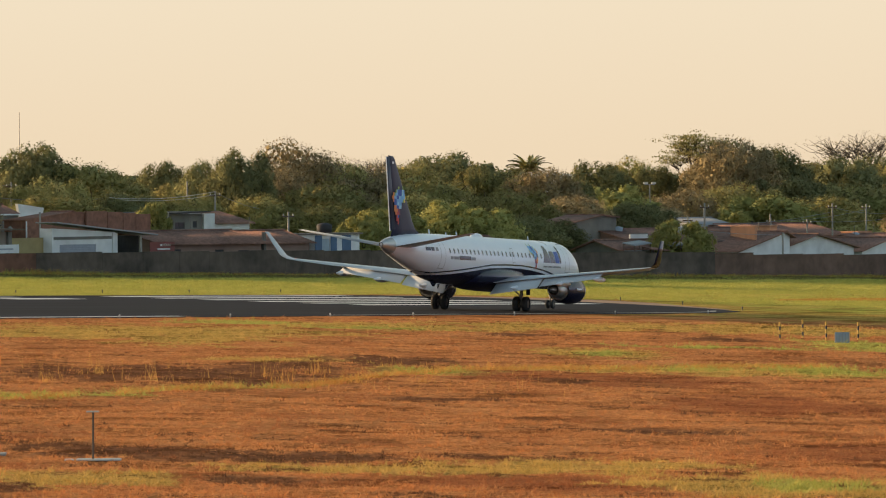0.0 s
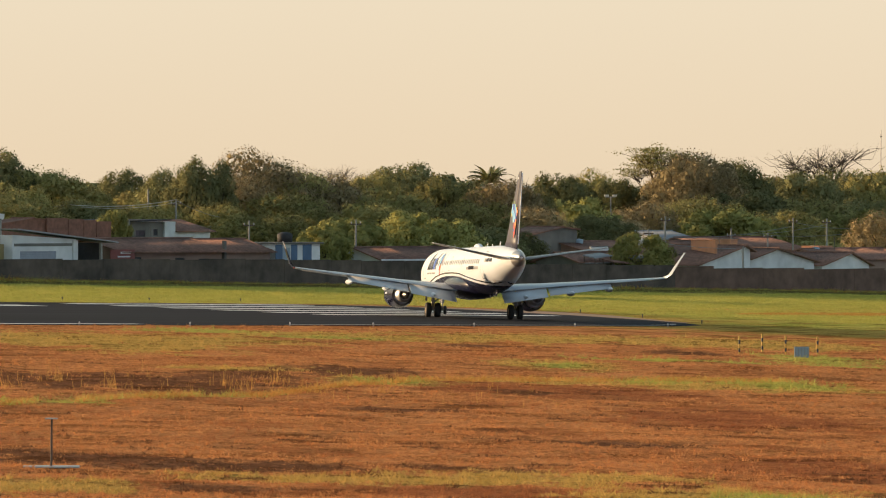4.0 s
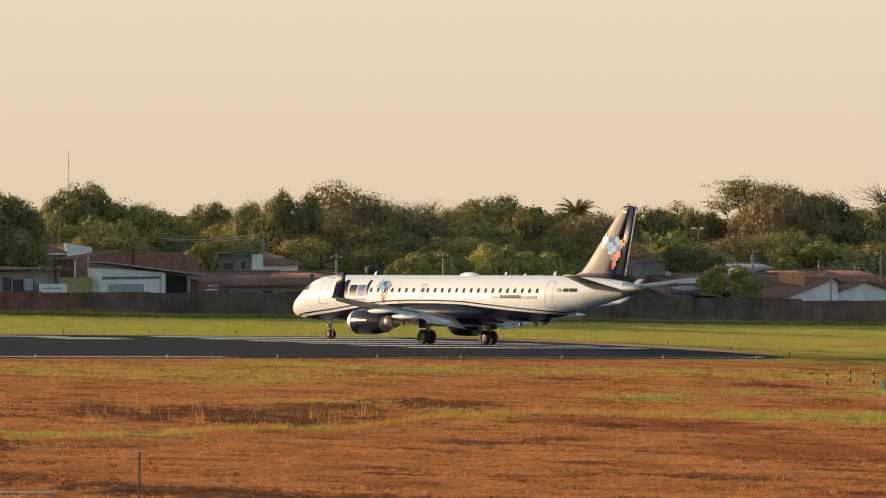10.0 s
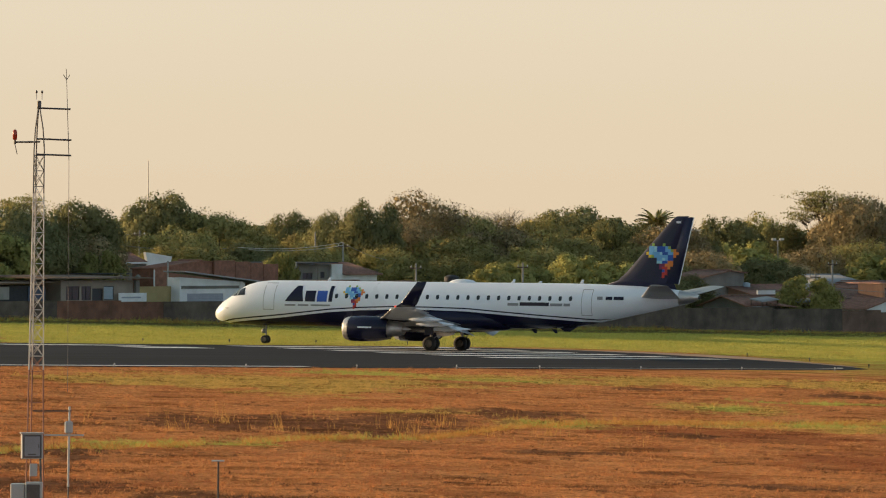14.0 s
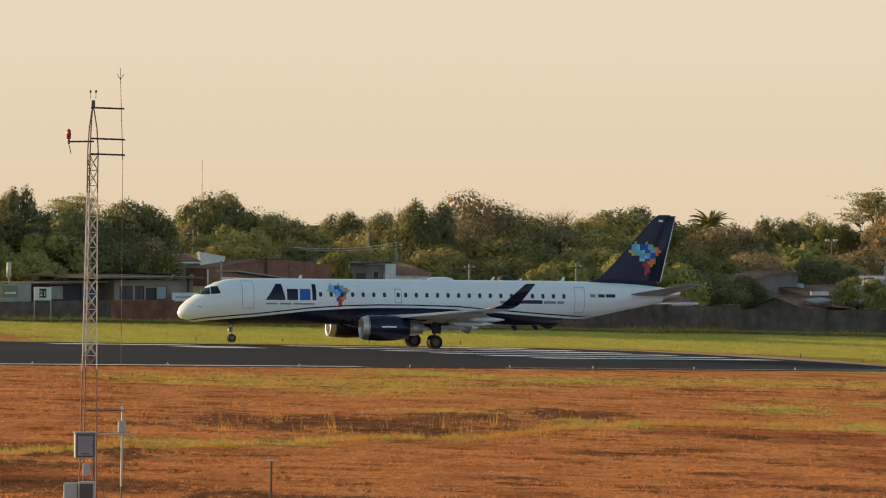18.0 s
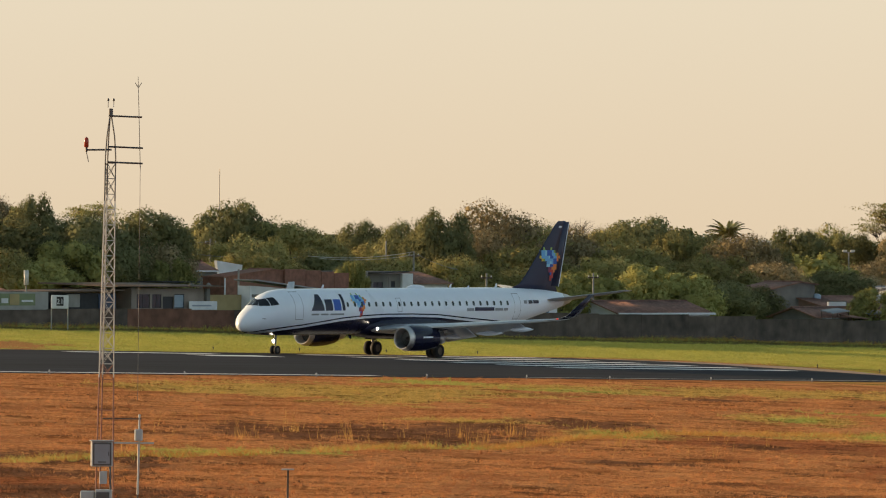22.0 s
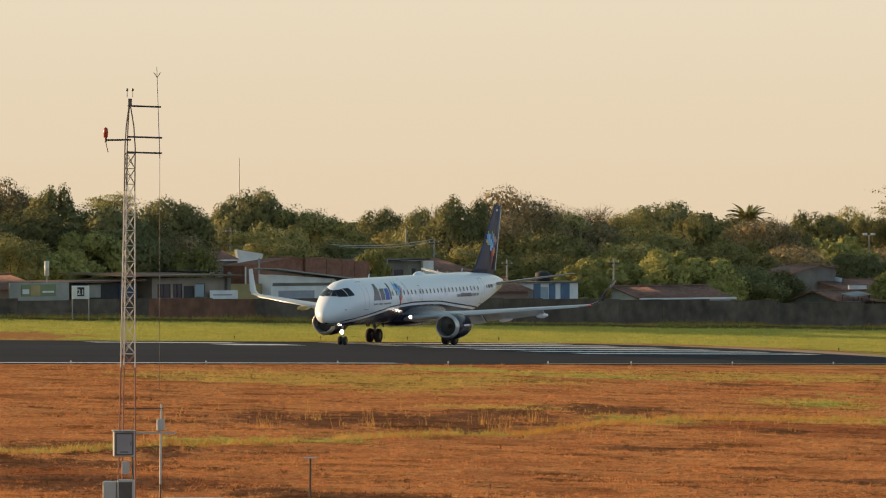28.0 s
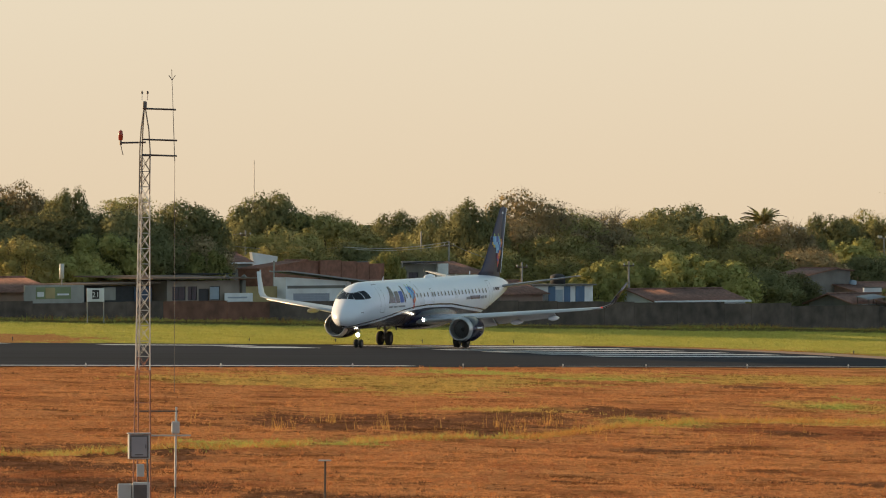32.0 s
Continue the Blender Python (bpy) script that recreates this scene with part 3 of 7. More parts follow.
def skin_outline(X0, X1, z0, z1, side, wide=0.035):
    """The seam round a door."""
    bm = bmesh.new()
    strips = [((X0, z0), (X1, z0), (X1, z0 + wide), (X0, z0 + wide)), ((X0, z1 - wide), (X1, z1 - wide), (X1, z1), (X0, z1)),
              ((X0, z0), (X0 + wide, z0), (X0 + wide, z1), (X0, z1)), ((X1 - wide, z0), (X1, z0), (X1, z1), (X1 - wide, z1))]
    for s in strips:
        piece = skin_patch(s, side, 0.010, 8)
        me = bpy.data.meshes.new("seam")
        piece.to_mesh(me)
        piece.free()
        bm.from_mesh(me)
        bpy.data.meshes.remove(me)
    return bm


def foil(bm, sections, thick=0.11, smooth=True, two=False):
    """A lifting surface through sections of (leading point, trailing point, up vector)."""
    prof = [(0, 0), (0.02, 0.3), (0.1, 0.62), (0.3, 1.0), (0.6, 0.72), (1, 0.03), (1, -0.03), (0.6, -0.45), (0.3, -0.6), (0.1, -0.45), (0.02, -0.22)]
    rings = []
    for lead, trail, up, th in sections:
        lead, trail, up = Vector(lead), Vector(trail), Vector(up).normalized()
        c = (trail - lead).length
        rings.append([bm.verts.new(lead.lerp(trail, s) + up * (h * th * c / 2)) for s, h in prof])
    n = len(prof)
    for k in range(len(rings) - 1):
        for i in range(n):
            f = bm.faces.new((rings[k][i], rings[k][(i + 1) % n], rings[k + 1][(i + 1) % n], rings[k + 1][i]))
            f.smooth = smooth and i != 5
            f.material_index = 1 if two and i < 5 else 0
    bm.faces.new(rings[0])
    bm.faces.new(rings[-1][::-1])
    bmesh.ops.recalc_face_normals(bm, faces=bm.faces[:])
    return bm


def P(X, y, z):
    return (GEAR_X - X, y, z)


def wheel(name, r, w, parent, where, label=""):
    """A tyre with its rim, turning about its own y."""
    bm = lathe(bmesh.new(), [(-w / 2, r * 0.55), (-w / 2, r * 0.86), (-w * 0.36, r * 0.97), (0, r), (w * 0.36, r * 0.97), (w / 2, r * 0.86), (w / 2, r * 0.55)], 28, "y")
    tyre = part(name, bm, RUBBER, parent, label)
    tyre.matrix_basis = pose(*where)
    bm = lathe(bmesh.new(), [(-w * 0.47, 0.02), (-w * 0.4, r * 0.18), (-w * 0.34, r * 0.3), (-w * 0.42, r * 0.55), (w * 0.42, r * 0.55), (w * 0.34, r * 0.3), (w * 0.4, r * 0.18), (w * 0.47, 0.02)], 20, "y")
    part("rim", bm, WHEEL_RIM, tyre, "dusty brown metal wheel rim")
    return tyre


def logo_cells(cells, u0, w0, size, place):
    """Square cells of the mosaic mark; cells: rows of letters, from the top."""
    key = {"s": SKY_BLUE, "m": MID_BLUE, "p": PALE_BLUE, "g": LOGO_GREEN, "y": LOGO_YELLOW, "o": LOGO_ORANGE, "r": LOGO_RED, "v": LOGO_PLUM}
    for r, row in enumerate(cells):
        for c, ch in enumerate(row):
            if ch != ".":
                place(u0 + c * size, w0 - r * size, size, key[ch])


MARK = ["..g...g.....", ".sspmmmsg...", ".sspmmmssgo.", "ysssspmmssoo", ".ygsssssmmo.", "....sspsmm..", "....ppmmoo..", ".....vvooo..", ".....vrro...", "......mr....", "......rr....", "......r....."]


def build_airliner():
    plane = empty("airliner", pose(0, 0, 0), "white and navy twin-engined regional jet airliner on the runway", "aeroplane")
    part("fuselage", fuselage_mesh(), [WHITE_PAINT, NAVY_PAINT, BARE_METAL], plane, "white fuselage with a sweeping navy belly")
    # belly fairing round the wing root
    bm = bmesh.new()
    rows = [(12.6, 0.5, 1.9), (13.4, 1.25, 1.62), (14.6, 1.62, 1.45), (17, 1.78, 1.36), (20, 1.75, 1.38), (22, 1.5, 1.46), (23.6, 1.0, 1.6), (24.4, 0.4, 1.8)]
    rings = []
    for X, w, low in rows:
        rings.append([bm.verts.new(P(X, w * math.sin(a) * (1.0 if abs(math.cos(a)) < 0.8 else 0.98), 2.35 + (2.35 - low) * math.cos(a))) for a in np.linspace(0, 2 * math.pi, 21)[:-1]])
    for k in range(len(rings) - 1):
        for i in range(20):
            bm.faces.new((rings[k][i], rings[k][(i + 1) % 20], rings[k + 1][(i + 1) % 20], rings[k + 1][i])).smooth = True
    bm.faces.new(rings[0])
    bm.faces.new(rings[-1])
    bmesh.ops.recalc_face_normals(bm, faces=bm.faces[:])
    part("belly_fairing", bm, NAVY_PAINT, plane, "navy wing-root fairing")

    # cockpit panes
    for side in (1, -1):
        for corners in (((1.58, 3.90), (2.00, 4.33), (2.35, 4.44), (2.26, 3.92)), ((2.32, 3.93), (2.40, 4.46), (2.89, 4.53), (3.08, 4.00))):
            part("cockpit_window", skin_patch(corners, side, 0.014, 6), COCKPIT_GLASS, plane, "dark cockpit pane")
    # front panes, wrapped over the nose
    for side in (1, -1):
        bm = bmesh.new()
        g = []
        for i in range(6):
            v = i / 5
            row = []
            for j in range(4):
                u = j / 3
                X0 = 1.40 + 0.50 * u + v * v * 0.16
                z0 = 3.94 + 0.46 * u - 0.04 * v
                y = 0.05 + v * (skin_y(X0, z0) - 0.05)
                # keep on the skin from above
                top, low, w = (lerp_rows(STATIONS, X0, k) for k in (1, 2, 3))
                c, hz = (top + low) / 2, (top - low) / 2
                zz = c + hz * math.sqrt(max(0.0, 1 - (y / w) ** 2))
                row.append(bm.verts.new(P(X0 - 0.01, side * y, min(zz, 5) + 0.014)))
            g.append(row)
        for i in range(5):
            for j in range(3):
                bm.faces.new((g[i][j], g[i + 1][j], g[i + 1][j + 1], g[i][j + 1])).smooth = True
        bmesh.ops.recalc_face_normals(bm, faces=bm.faces[:])
        part("windscreen", bm, COCKPIT_GLASS, plane, "dark windscreen pane")

    for side in (1, -1):
        # cabin windows, doors and exits
        X = 10.62
        while X < 29.4:
            if not 16.2 < X < 16.8:
                part("cabin_window", skin_oval(X, 3.98, 0.25, 0.35, side), WINDOW_GLASS, plane)
            X += 0.808
        for X0, X1, z0, z1 in ((4.72, 5.62, 2.92, 4.92), (30.05, 30.85, 2.75, 4.68), (16.25, 16.78, 3.4, 4.42)):
            part("door_seam", skin_outline(X0, X1, z0, z1, side), SEAM, plane, "thin grey door outline")
        part("exit_window", skin_oval(16.51, 3.98, 0.25, 0.35, side), WINDOW_GLASS, plane)
        # title: four plain shapes, then bars of small writing
        flip = lambda a, b: (a, b) if side > 0 else (16.8 - b, 16.8 - a)
        A = lambda q: [(x if side > 0 else 16.82 - x, z) for x, z in q]
        for q, mat in ((((6.48, 3.55), (7.30, 4.72), (7.72, 4.72), (7.98, 3.55)), NAVY_PAINT), (((8.10, 3.55), (8.10, 4.36), (8.92, 4.36), (8.92, 3.55)), NAVY_PAINT),
                       (((9.06, 3.55), (9.06, 4.36), (9.86, 4.36), (9.86, 3.55)), MID_BLUE), (((10.0, 3.55), (10.0, 4.72), (10.3, 4.72), (10.3, 3.55)), NAVY_PAINT)):
            part("title_shape", skin_patch(A(q), side, 0.014, 10), mat, plane)
        x = 6.5
        for w in (0.85, 0.85, 1.55):
            part("small_writing_bar", skin_patch(A(((x, 3.22), (x, 3.34), (x + w, 3.34), (x + w, 3.22))), side, 0.014, 4), SEAM, plane)
            x += w + 0.2
        for x, w, mat, hh in ((24.3, 0.85, SEAM, 0.2), (25.25, 2.3, NAVY_PAINT, 0.26), (27.65, 0.95, SEAM, 0.2), (28.7, 0.5, SEAM, 0.2)):
            part("web_address_bar", skin_patch(((x, 3.42), (x, 3.42 + hh), (x + w, 3.42 + hh), (x + w, 3.42)), side, 0.014, 6), mat, plane)
        for x, w in ((31.25, 0.42), (31.9, 0.5), (32.5, 0.75)):
            part("registration_bar", skin_patch(((x, 3.92), (x, 4.16), (x + w, 4.16), (x + w, 3.92)), side, 0.014, 4), SEAM if w < 0.45 else NAVY_PAINT, plane)
        part("static_port_plate", skin_oval(1.5, 3.0, 0.35, 0.06, side), SEAM, plane)

        def on_side(u, w, size, mat):
            X0, X1 = (u, u + size) if side > 0 else (23.95 - u - size, 23.95 - u)
            part("mark_cell", skin_patch(((X0, w - size), (X0, w), (X1, w), (X1, w - size)), side, 0.014, 1), mat, plane)
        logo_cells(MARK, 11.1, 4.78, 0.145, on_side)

        # wing, winglet, moving surfaces
        s = side
        bm = foil(bmesh.new(), [(P(13.6, s * 1.2, 2.08), P(20.7, s * 1.2, 1.95), (0, 0, 1), 0.13), (P(16.0, s * 5.0, 2.45), P(20.35, s * 5.0, 2.40), (0, 0, 1), 0.12),
                                (P(20.15, s * 12.9, 3.22), P(21.75, s * 12.9, 3.20), (0, -0.1 * s, 1), 0.11), (P(20.35, s * 13.2, 3.28), P(21.85, s * 13.2, 3.26), (0, -0.3 * s, 1), 0.1)])
        part("wing", bm, GREY_PAINT, plane, "pale grey swept wing")
        bm = foil(bmesh.new(), [(P(20.35, s * 13.2, 3.28), P(21.85, s * 13.2, 3.26), (0, -0.3 * s, 1), 0.10), (P(20.9, s * 13.55, 3.5), P(22.2, s * 13.55, 3.5), (0, -0.8 * s, 0.6), 0.09),
                                (P(22.45, s * 14.3, 5.05), P(23.2, s * 14.3, 5.08), (0, -1 * s, 0.3), 0.08)], two=True)
        part("winglet", bm, [NAVY_PAINT, GREY_PAINT], plane, "navy blue upswept winglet")
        # slat, pale leading edge
        bm = foil(bmesh.new(), [(P(14.85, s * 3.4, 2.20), P(15.6, s * 3.4, 2.36), (0, 0, 1), 0.28), (P(19.75, s * 12.5, 3.10), P(20.25, s * 12.5, 3.24), (0, 0, 1), 0.28)])
        part("slat", bm, BARE_METAL, plane, "bare metal leading-edge slat")
        # flaps let down a little
        for (y0, xa, xb, za, d0), (y1, xc, xd, zc, d1) in (((1.7, 20.2, 21.9, 2.0, 0.85), (4.9, 20.0, 21.35, 2.36, 0.68)), ((5.05, 20.0, 21.3, 2.38, 0.6), (9.4, 20.6, 21.6, 2.84, 0.42))):
            bm = foil(bmesh.new(), [(P(xa, s * y0, za), P(xb, s * y0, za - d0), (0.15, 0, 1), 0.1), (P(xc, s * y1, zc), P(xd, s * y1, zc - d1), (0.15, 0, 1), 0.1)])
            part("flap", bm, GREY_PAINT, plane, "grey flap, lowered")
        bm = foil(bmesh.new(), [(P(20.85, s * 9.6, 2.86), P(21.5, s * 9.6, 2.84), (0, 0, 1), 0.09), (P(21.2, s * 12.4, 3.14), P(21.75, s * 12.4, 3.13), (0, 0, 1), 0.09)])
        part("aileron", bm, GREY_PAINT, plane)
        for y, X, z, L in ((3.3, 19.2, 1.85, 3.2), (6.6, 19.5, 2.2, 3.0), (9.3, 20.0, 2.56, 2.6)):
            bm = lathe(bmesh.new(), [(-L * 0.54, 0.015), (-L * 0.42, 0.09), (-L * 0.2, 0.17), (L * 0.1, 0.19), (L * 0.38, 0.12), (L * 0.5, 0.01)], 12, "x", P(X + L * 0.40, s * y, z - 0.20))
            part("flap_fairing", bm, WHITE_PAINT, plane, "white flap track fairing")
        # engine
        ey, ez = s * 4.75, 1.62
        bm = lathe(bmesh.new(), [(GEAR_X - 13.05, 0.80), (GEAR_X - 13.3, 0.90), (GEAR_X - 14.3, 0.95), (GEAR_X - 15.4, 0.92), (GEAR_X - 16.4, 0.76)], 30, "x", (0, ey, ez))
        nacelle = part("engine_nacelle", bm, NAVY_PAINT, plane, "navy blue engine cowling")
        bm = lathe(bmesh.new(), [(GEAR_X - 13.7, 0.66), (GEAR_X - 13.1, 0.68), (GEAR_X - 12.93, 0.72), (GEAR_X - 12.88, 0.76), (GEAR_X - 12.93, 0.80), (GEAR_X - 13.06, 0.835), (GEAR_X - 13.35, 0.91)], 30, "x", (0, ey, ez))
        part("inlet_lip", bm, BARE_METAL, nacelle, "polished metal inlet lip")
        bm = bmesh.new()
        lathe(bm, [(GEAR_X - 13.75, 0.68), (GEAR_X - 13.75, 0.01)], 30, "x", (0, ey, ez))
        part("fan_face", bm, BLACK, nacelle, "dark fan face")
        for i in range(18):
            a = 2 * math.pi * i / 18
            bm = bmesh.new()
            c, q = math.cos(a), math.sin(a)
            tw = [(-0.05, 0.16), (0.05, 0.16), (0.12, 0.64), (-0.06, 0.64)]
            vs = [bm.verts.new((GEAR_X - 13.66 + 0.4 * u, ey + r * c - u * q, ez + r * q + u * c)) for u, r in tw]
            bm.faces.new(vs)
            part("fan_blade", bm, DARK_METAL, nacelle)
        bm = lathe(bmesh.new(), [(GEAR_X - 13.3, 0.01), (GEAR_X - 13.42, 0.1), (GEAR_X - 13.72, 0.19)], 16, "x", (0, ey, ez))
        part("spinner", bm, DARK_METAL, nacelle)
        bm = lathe(bmesh.new(), [(GEAR_X - 16.35, 0.72), (GEAR_X - 16.1, 0.55), (GEAR_X - 16.9, 0.55), (GEAR_X - 17.5, 0.42), (GEAR_X - 17.5, 0.36), (GEAR_X - 16.9, 0.3)], 24, "x", (0, ey, ez))
        part("core_cowl", bm, BARE_METAL, nacelle, "bare metal exhaust cowl")
        bm = lathe(bmesh.new(), [(GEAR_X - 17.0, 0.28), (GEAR_X - 17.6, 0.2), (GEAR_X - 18.1, 0.03)], 16, "x", (0, ey, ez))
        part("exhaust_cone", bm, BARE_METAL, nacelle)
        bm = foil(bmesh.new(), [(P(13.9, ey, ez + 0.85), P(17.6, ey, ez + 0.5), (0, 1, 0), 0.09), (P(15.6, ey, 2.45), P(18.4, ey, 2.3), (0, 1, 0), 0.1)])
        part("engine_pylon", bm, NAVY_PAINT, plane)
        part("nacelle_writing_bar", boxed(GEAR_X - 15.3, GEAR_X - 14.2, ey + s * 0.945, ey + s * 0.962, ez + 0.05, ez + 0.16), WHITE_PAINT, nacelle)
        # tailplane
        bm = foil(bmesh.new(), [(P(34.2, s * 0.3, 4.05), P(37.3, s * 0.3, 4.02), (0, 0, 1), 0.1), (P(37.15, s * 6.0, 5.02), P(38.35, s * 6.0, 5.0), (0, 0, 1), 0.09)])
        part("tailplane", bm, TAIL_GREY, plane, "pale grey tailplane")
        bm = foil(bmesh.new(), [(P(36.75, s * 0.9, 4.15), P(37.45, s * 0.9, 4.14), (0, 0, 1), 0.08), (P(37.95, s * 5.8, 4.985), P(38.42, s * 5.8, 4.98), (0, 0, 1), 0.08)])
        part("elevator", bm, TAIL_GREY, plane)
        # main gear
        my = s * 2.96
        bm = bmesh.new()
        rod(bm, (0, my, 2.1), (0, my, 0.9), 0.12)
        rod(bm, (0, my, 0.95), (0, my, 0.5), 0.075)
        rod(bm, (0, my - 0.42, 0.52), (0, my + 0.42, 0.52), 0.06)
        leg = part("main_gear_leg", bm, GEAR_METAL, plane, "grey metal main gear leg")
        part("side_brace", rod(bmesh.new(), (0, my, 1.0), (0, my - s * 1.15, 2.0), 0.055), GEAR_METAL, leg)
        part("drag_link", rod(bmesh.new(), (0.05, my, 0.75), (-0.45, my, 1.1), 0.04), GEAR_METAL, leg)
        part("gear_door", boxed(-0.35, 0.35, my + s * 0.46, my + s * 0.5, 1.15, 1.95, 0.01), NAVY_PAINT, leg)
        for k in (-0.33, 0.33):
            wheel("main_wheel", 0.52, 0.38, plane, (0, my + k, 0.52), "black main wheel tyre")
        # landing lamp in the wing root
        at = P(13.75, s * 1.72, 2.2)
        housing = part("landing_lamp", lathe(bmesh.new(), [(-0.5, 0.02), (-0.12, 0.15), (0.06, 0.15), (0.06, 0.125), (-0.06, 0.12)], 16, "x", at), GREY_PAINT, plane, "landing lamp in the wing root")
        part("lamp_disc", lathe(bmesh.new(), [(-0.055, 0.118), (-0.035, 0.01)], 16, "x", at), LAMP_WHITE, housing, "lit lamp glass")
        part("navigation_lamp", lathe(bmesh.new(), [(0.08, 0.01), (0.04, 0.05), (-0.1, 0.06)], 8, "x", P(20.3, s * 13.15, 3.28)), LAMP_RED if s > 0 else LAMP_OFF, plane)

    # fin, rudder, dorsal fillet
    bm = foil(bmesh.new(), [(P(31.2, 0, 4.98), P(37.0, 0, 4.55), (0, 1, 0), 0.05), (P(32.3, 0, 5.35), P(36.62, 0, 5.3), (0, 1, 0), 0.08), (P(33.0, 0, 6.0), P(36.77, 0, 6.0), (0, 1, 0), 0.095), (P(36.4, 0, 9.83), P(37.62, 0, 9.98), (0, 1, 0), 0.1), (P(36.75, 0, 10.06), P(37.7, 0, 10.08), (0, 1, 0), 0.06)])
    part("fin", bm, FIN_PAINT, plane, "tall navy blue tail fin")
    bm = foil(bmesh.new(), [(P(36.0, 0, 5.2), P(37.05, 0, 5.12), (0, 1, 0), 0.12), (P(37.35, 0, 9.98), P(38.05, 0, 10.0), (0, 1, 0), 0.12)])
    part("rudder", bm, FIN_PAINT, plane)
    part("rudder_edge", rod(bmesh.new(), P(37.06, 0, 5.1), P(38.07, 0, 10.0), 0.035), WHITE_PAINT, plane, "pale trailing edge of the rudder")
    for side in (1, -1):
        def on_fin(u, w, size, mat):
            # lean with the fin, just clear of its skin
            lead = 33.0 + (w - 6.0) / 4.05 * 3.4
            chord = 37.0 + (w - 5.1) / 5.1 * 1.0 - lead
            def half(X, z):
                le = 33.0 + (z - 6.0) / 4.05 * 3.4
                ch = 36.77 + (z - 6.0) / 4.05 * 0.85 - le
                f = max(0.0, min(1.0, (X - le) / ch))
                body = float(np.interp(f, (0, 0.02, 0.1, 0.3, 0.6, 1), (0, 0.3, 0.62, 1.0, 0.72, 0.45)))
                return max(body * 0.098 * ch / 2, 0.07) + 0.02
            bm = bmesh.new()
            q = [(u, w - size), (u + size, w - size), (u + size, w), (u, w)]
            vs = [bm.verts.new(P(X, side * half(X, z), z)) for X, z in q]
            f = bm.faces.new(vs)
            f.normal_update()
            if f.normal.y * side < 0:
                f.normal_flip()
            part("mark_cell", bm, mat, plane)
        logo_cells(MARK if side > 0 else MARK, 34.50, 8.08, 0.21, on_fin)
        part("fin_letter_bar", boxed(GEAR_X - 37.1, GEAR_X - 36.75, side * 0.075, side * 0.085, 9.55, 9.7), WHITE_PAINT, plane)
    # dome, aerials, beacon
    bm = lathe(bmesh.new(), [(GEAR_X - 19.0, 0.01), (GEAR_X - 19.15, 0.16), (GEAR_X - 19.6, 0.27), (GEAR_X - 20.3, 0.29), (GEAR_X - 20.9, 0.2), (GEAR_X - 21.2, 0.01)], 18, "x", (0, 0, 5.05))
    part("aerial_dome", bm, WHITE_PAINT, plane, "white dome on the roof")
    for X, hgt, z in ((9.2, 0.3, 5.08), (23.9, 0.28, 5.08), (26.0, 0.16, 5.08), (29.3, 0.32, 5.07)):
        part("blade_aerial", foil(bmesh.new(), [(P(X, 0, z), P(X + 0.32, 0, z), (0, 1, 0), 0.12), (P(X + 0.2, 0, z + hgt), P(X + 0.36, 0, z + hgt), (0, 1, 0), 0.1)]), WHITE_PAINT, plane)
    for X, z in ((12.4, 1.72), (25.6, 1.72), (27.2, 1.74)):
        part("blade_aerial", foil(bmesh.new(), [(P(X, 0, z), P(X + 0.45, 0, z), (0, 1, 0), 0.12), (P(X + 0.3, 0, z - 0.3), P(X + 0.5, 0, z - 0.3), (0, 1, 0), 0.1)]), NAVY_PAINT, plane)
    part("tail_skid", foil(bmesh.new(), [(P(27.8, 0, 1.85), P(29.3, 0, 1.95), (0, 1, 0), 0.1), (P(28.3, 0, 1.55), P(28.7, 0, 1.57), (0, 1, 0), 0.1)]), NAVY_PAINT, plane)
    part("tail_outlet", lathe(bmesh.new(), [(GEAR_X - 38.62, 0.14), (GEAR_X - 38.75, 0.13), (GEAR_X - 38.6, 0.09), (GEAR_X - 38.4, 0.02)], 14, "x", (0, 0, 4.18)), DARK_METAL, plane, "dark exhaust outlet")
    # nose gear
    nx = GEAR_X - 4.37
    bm = bmesh.new()
    rod(bm, (nx, 0, 1.8), (nx, 0, 0.75), 0.075)
    rod(bm, (nx, 0, 0.8), (nx, 0, 0.32), 0.05)
    rod(bm, (nx, -0.2, 0.31), (nx, 0.2, 0.31), 0.045)
    rod(bm, (nx, 0, 1.0), (nx + 0.7, 0, 1.75), 0.035)
    leg = part("nose_gear_leg", bm, GEAR_METAL, plane, "grey metal nose gear leg")
    for s in (-1, 1):
        part("nose_gear_door", boxed(nx - 0.55, nx + 0.65, s * 0.34 - 0.012, s * 0.34 + 0.012, 1.38, 1.8, 0.008), NAVY_PAINT, leg)
    at = (nx + 0.16, 0, 0.93)
    part("lamp_housing", lathe(bmesh.new(), [(-0.12, 0.02), (-0.06, 0.17), (0.12, 0.175), (0.12, 0.165), (-0.04, 0.16)], 16, "x", at), GEAR_METAL, leg, "taxi lamp housing")
    part("taxi_lamp", lathe(bmesh.new(), [(-0.035, 0.158), (0.0, 0.09), (0.015, 0.01)], 16, "x", at), LAMP_WHITE, leg, "bright lit taxi lamp")
    for s in (-1, 1):
        wheel("nose_wheel", 0.31, 0.2, plane, (nx, s * 0.19, 0.31), "black nose wheel tyre")
    # the airframe sits nose down on its gear; then all to size
    seen = set()
    trim = Matrix.Translation((0, 0, -0.058))
    trim[2][0] = -0.0228
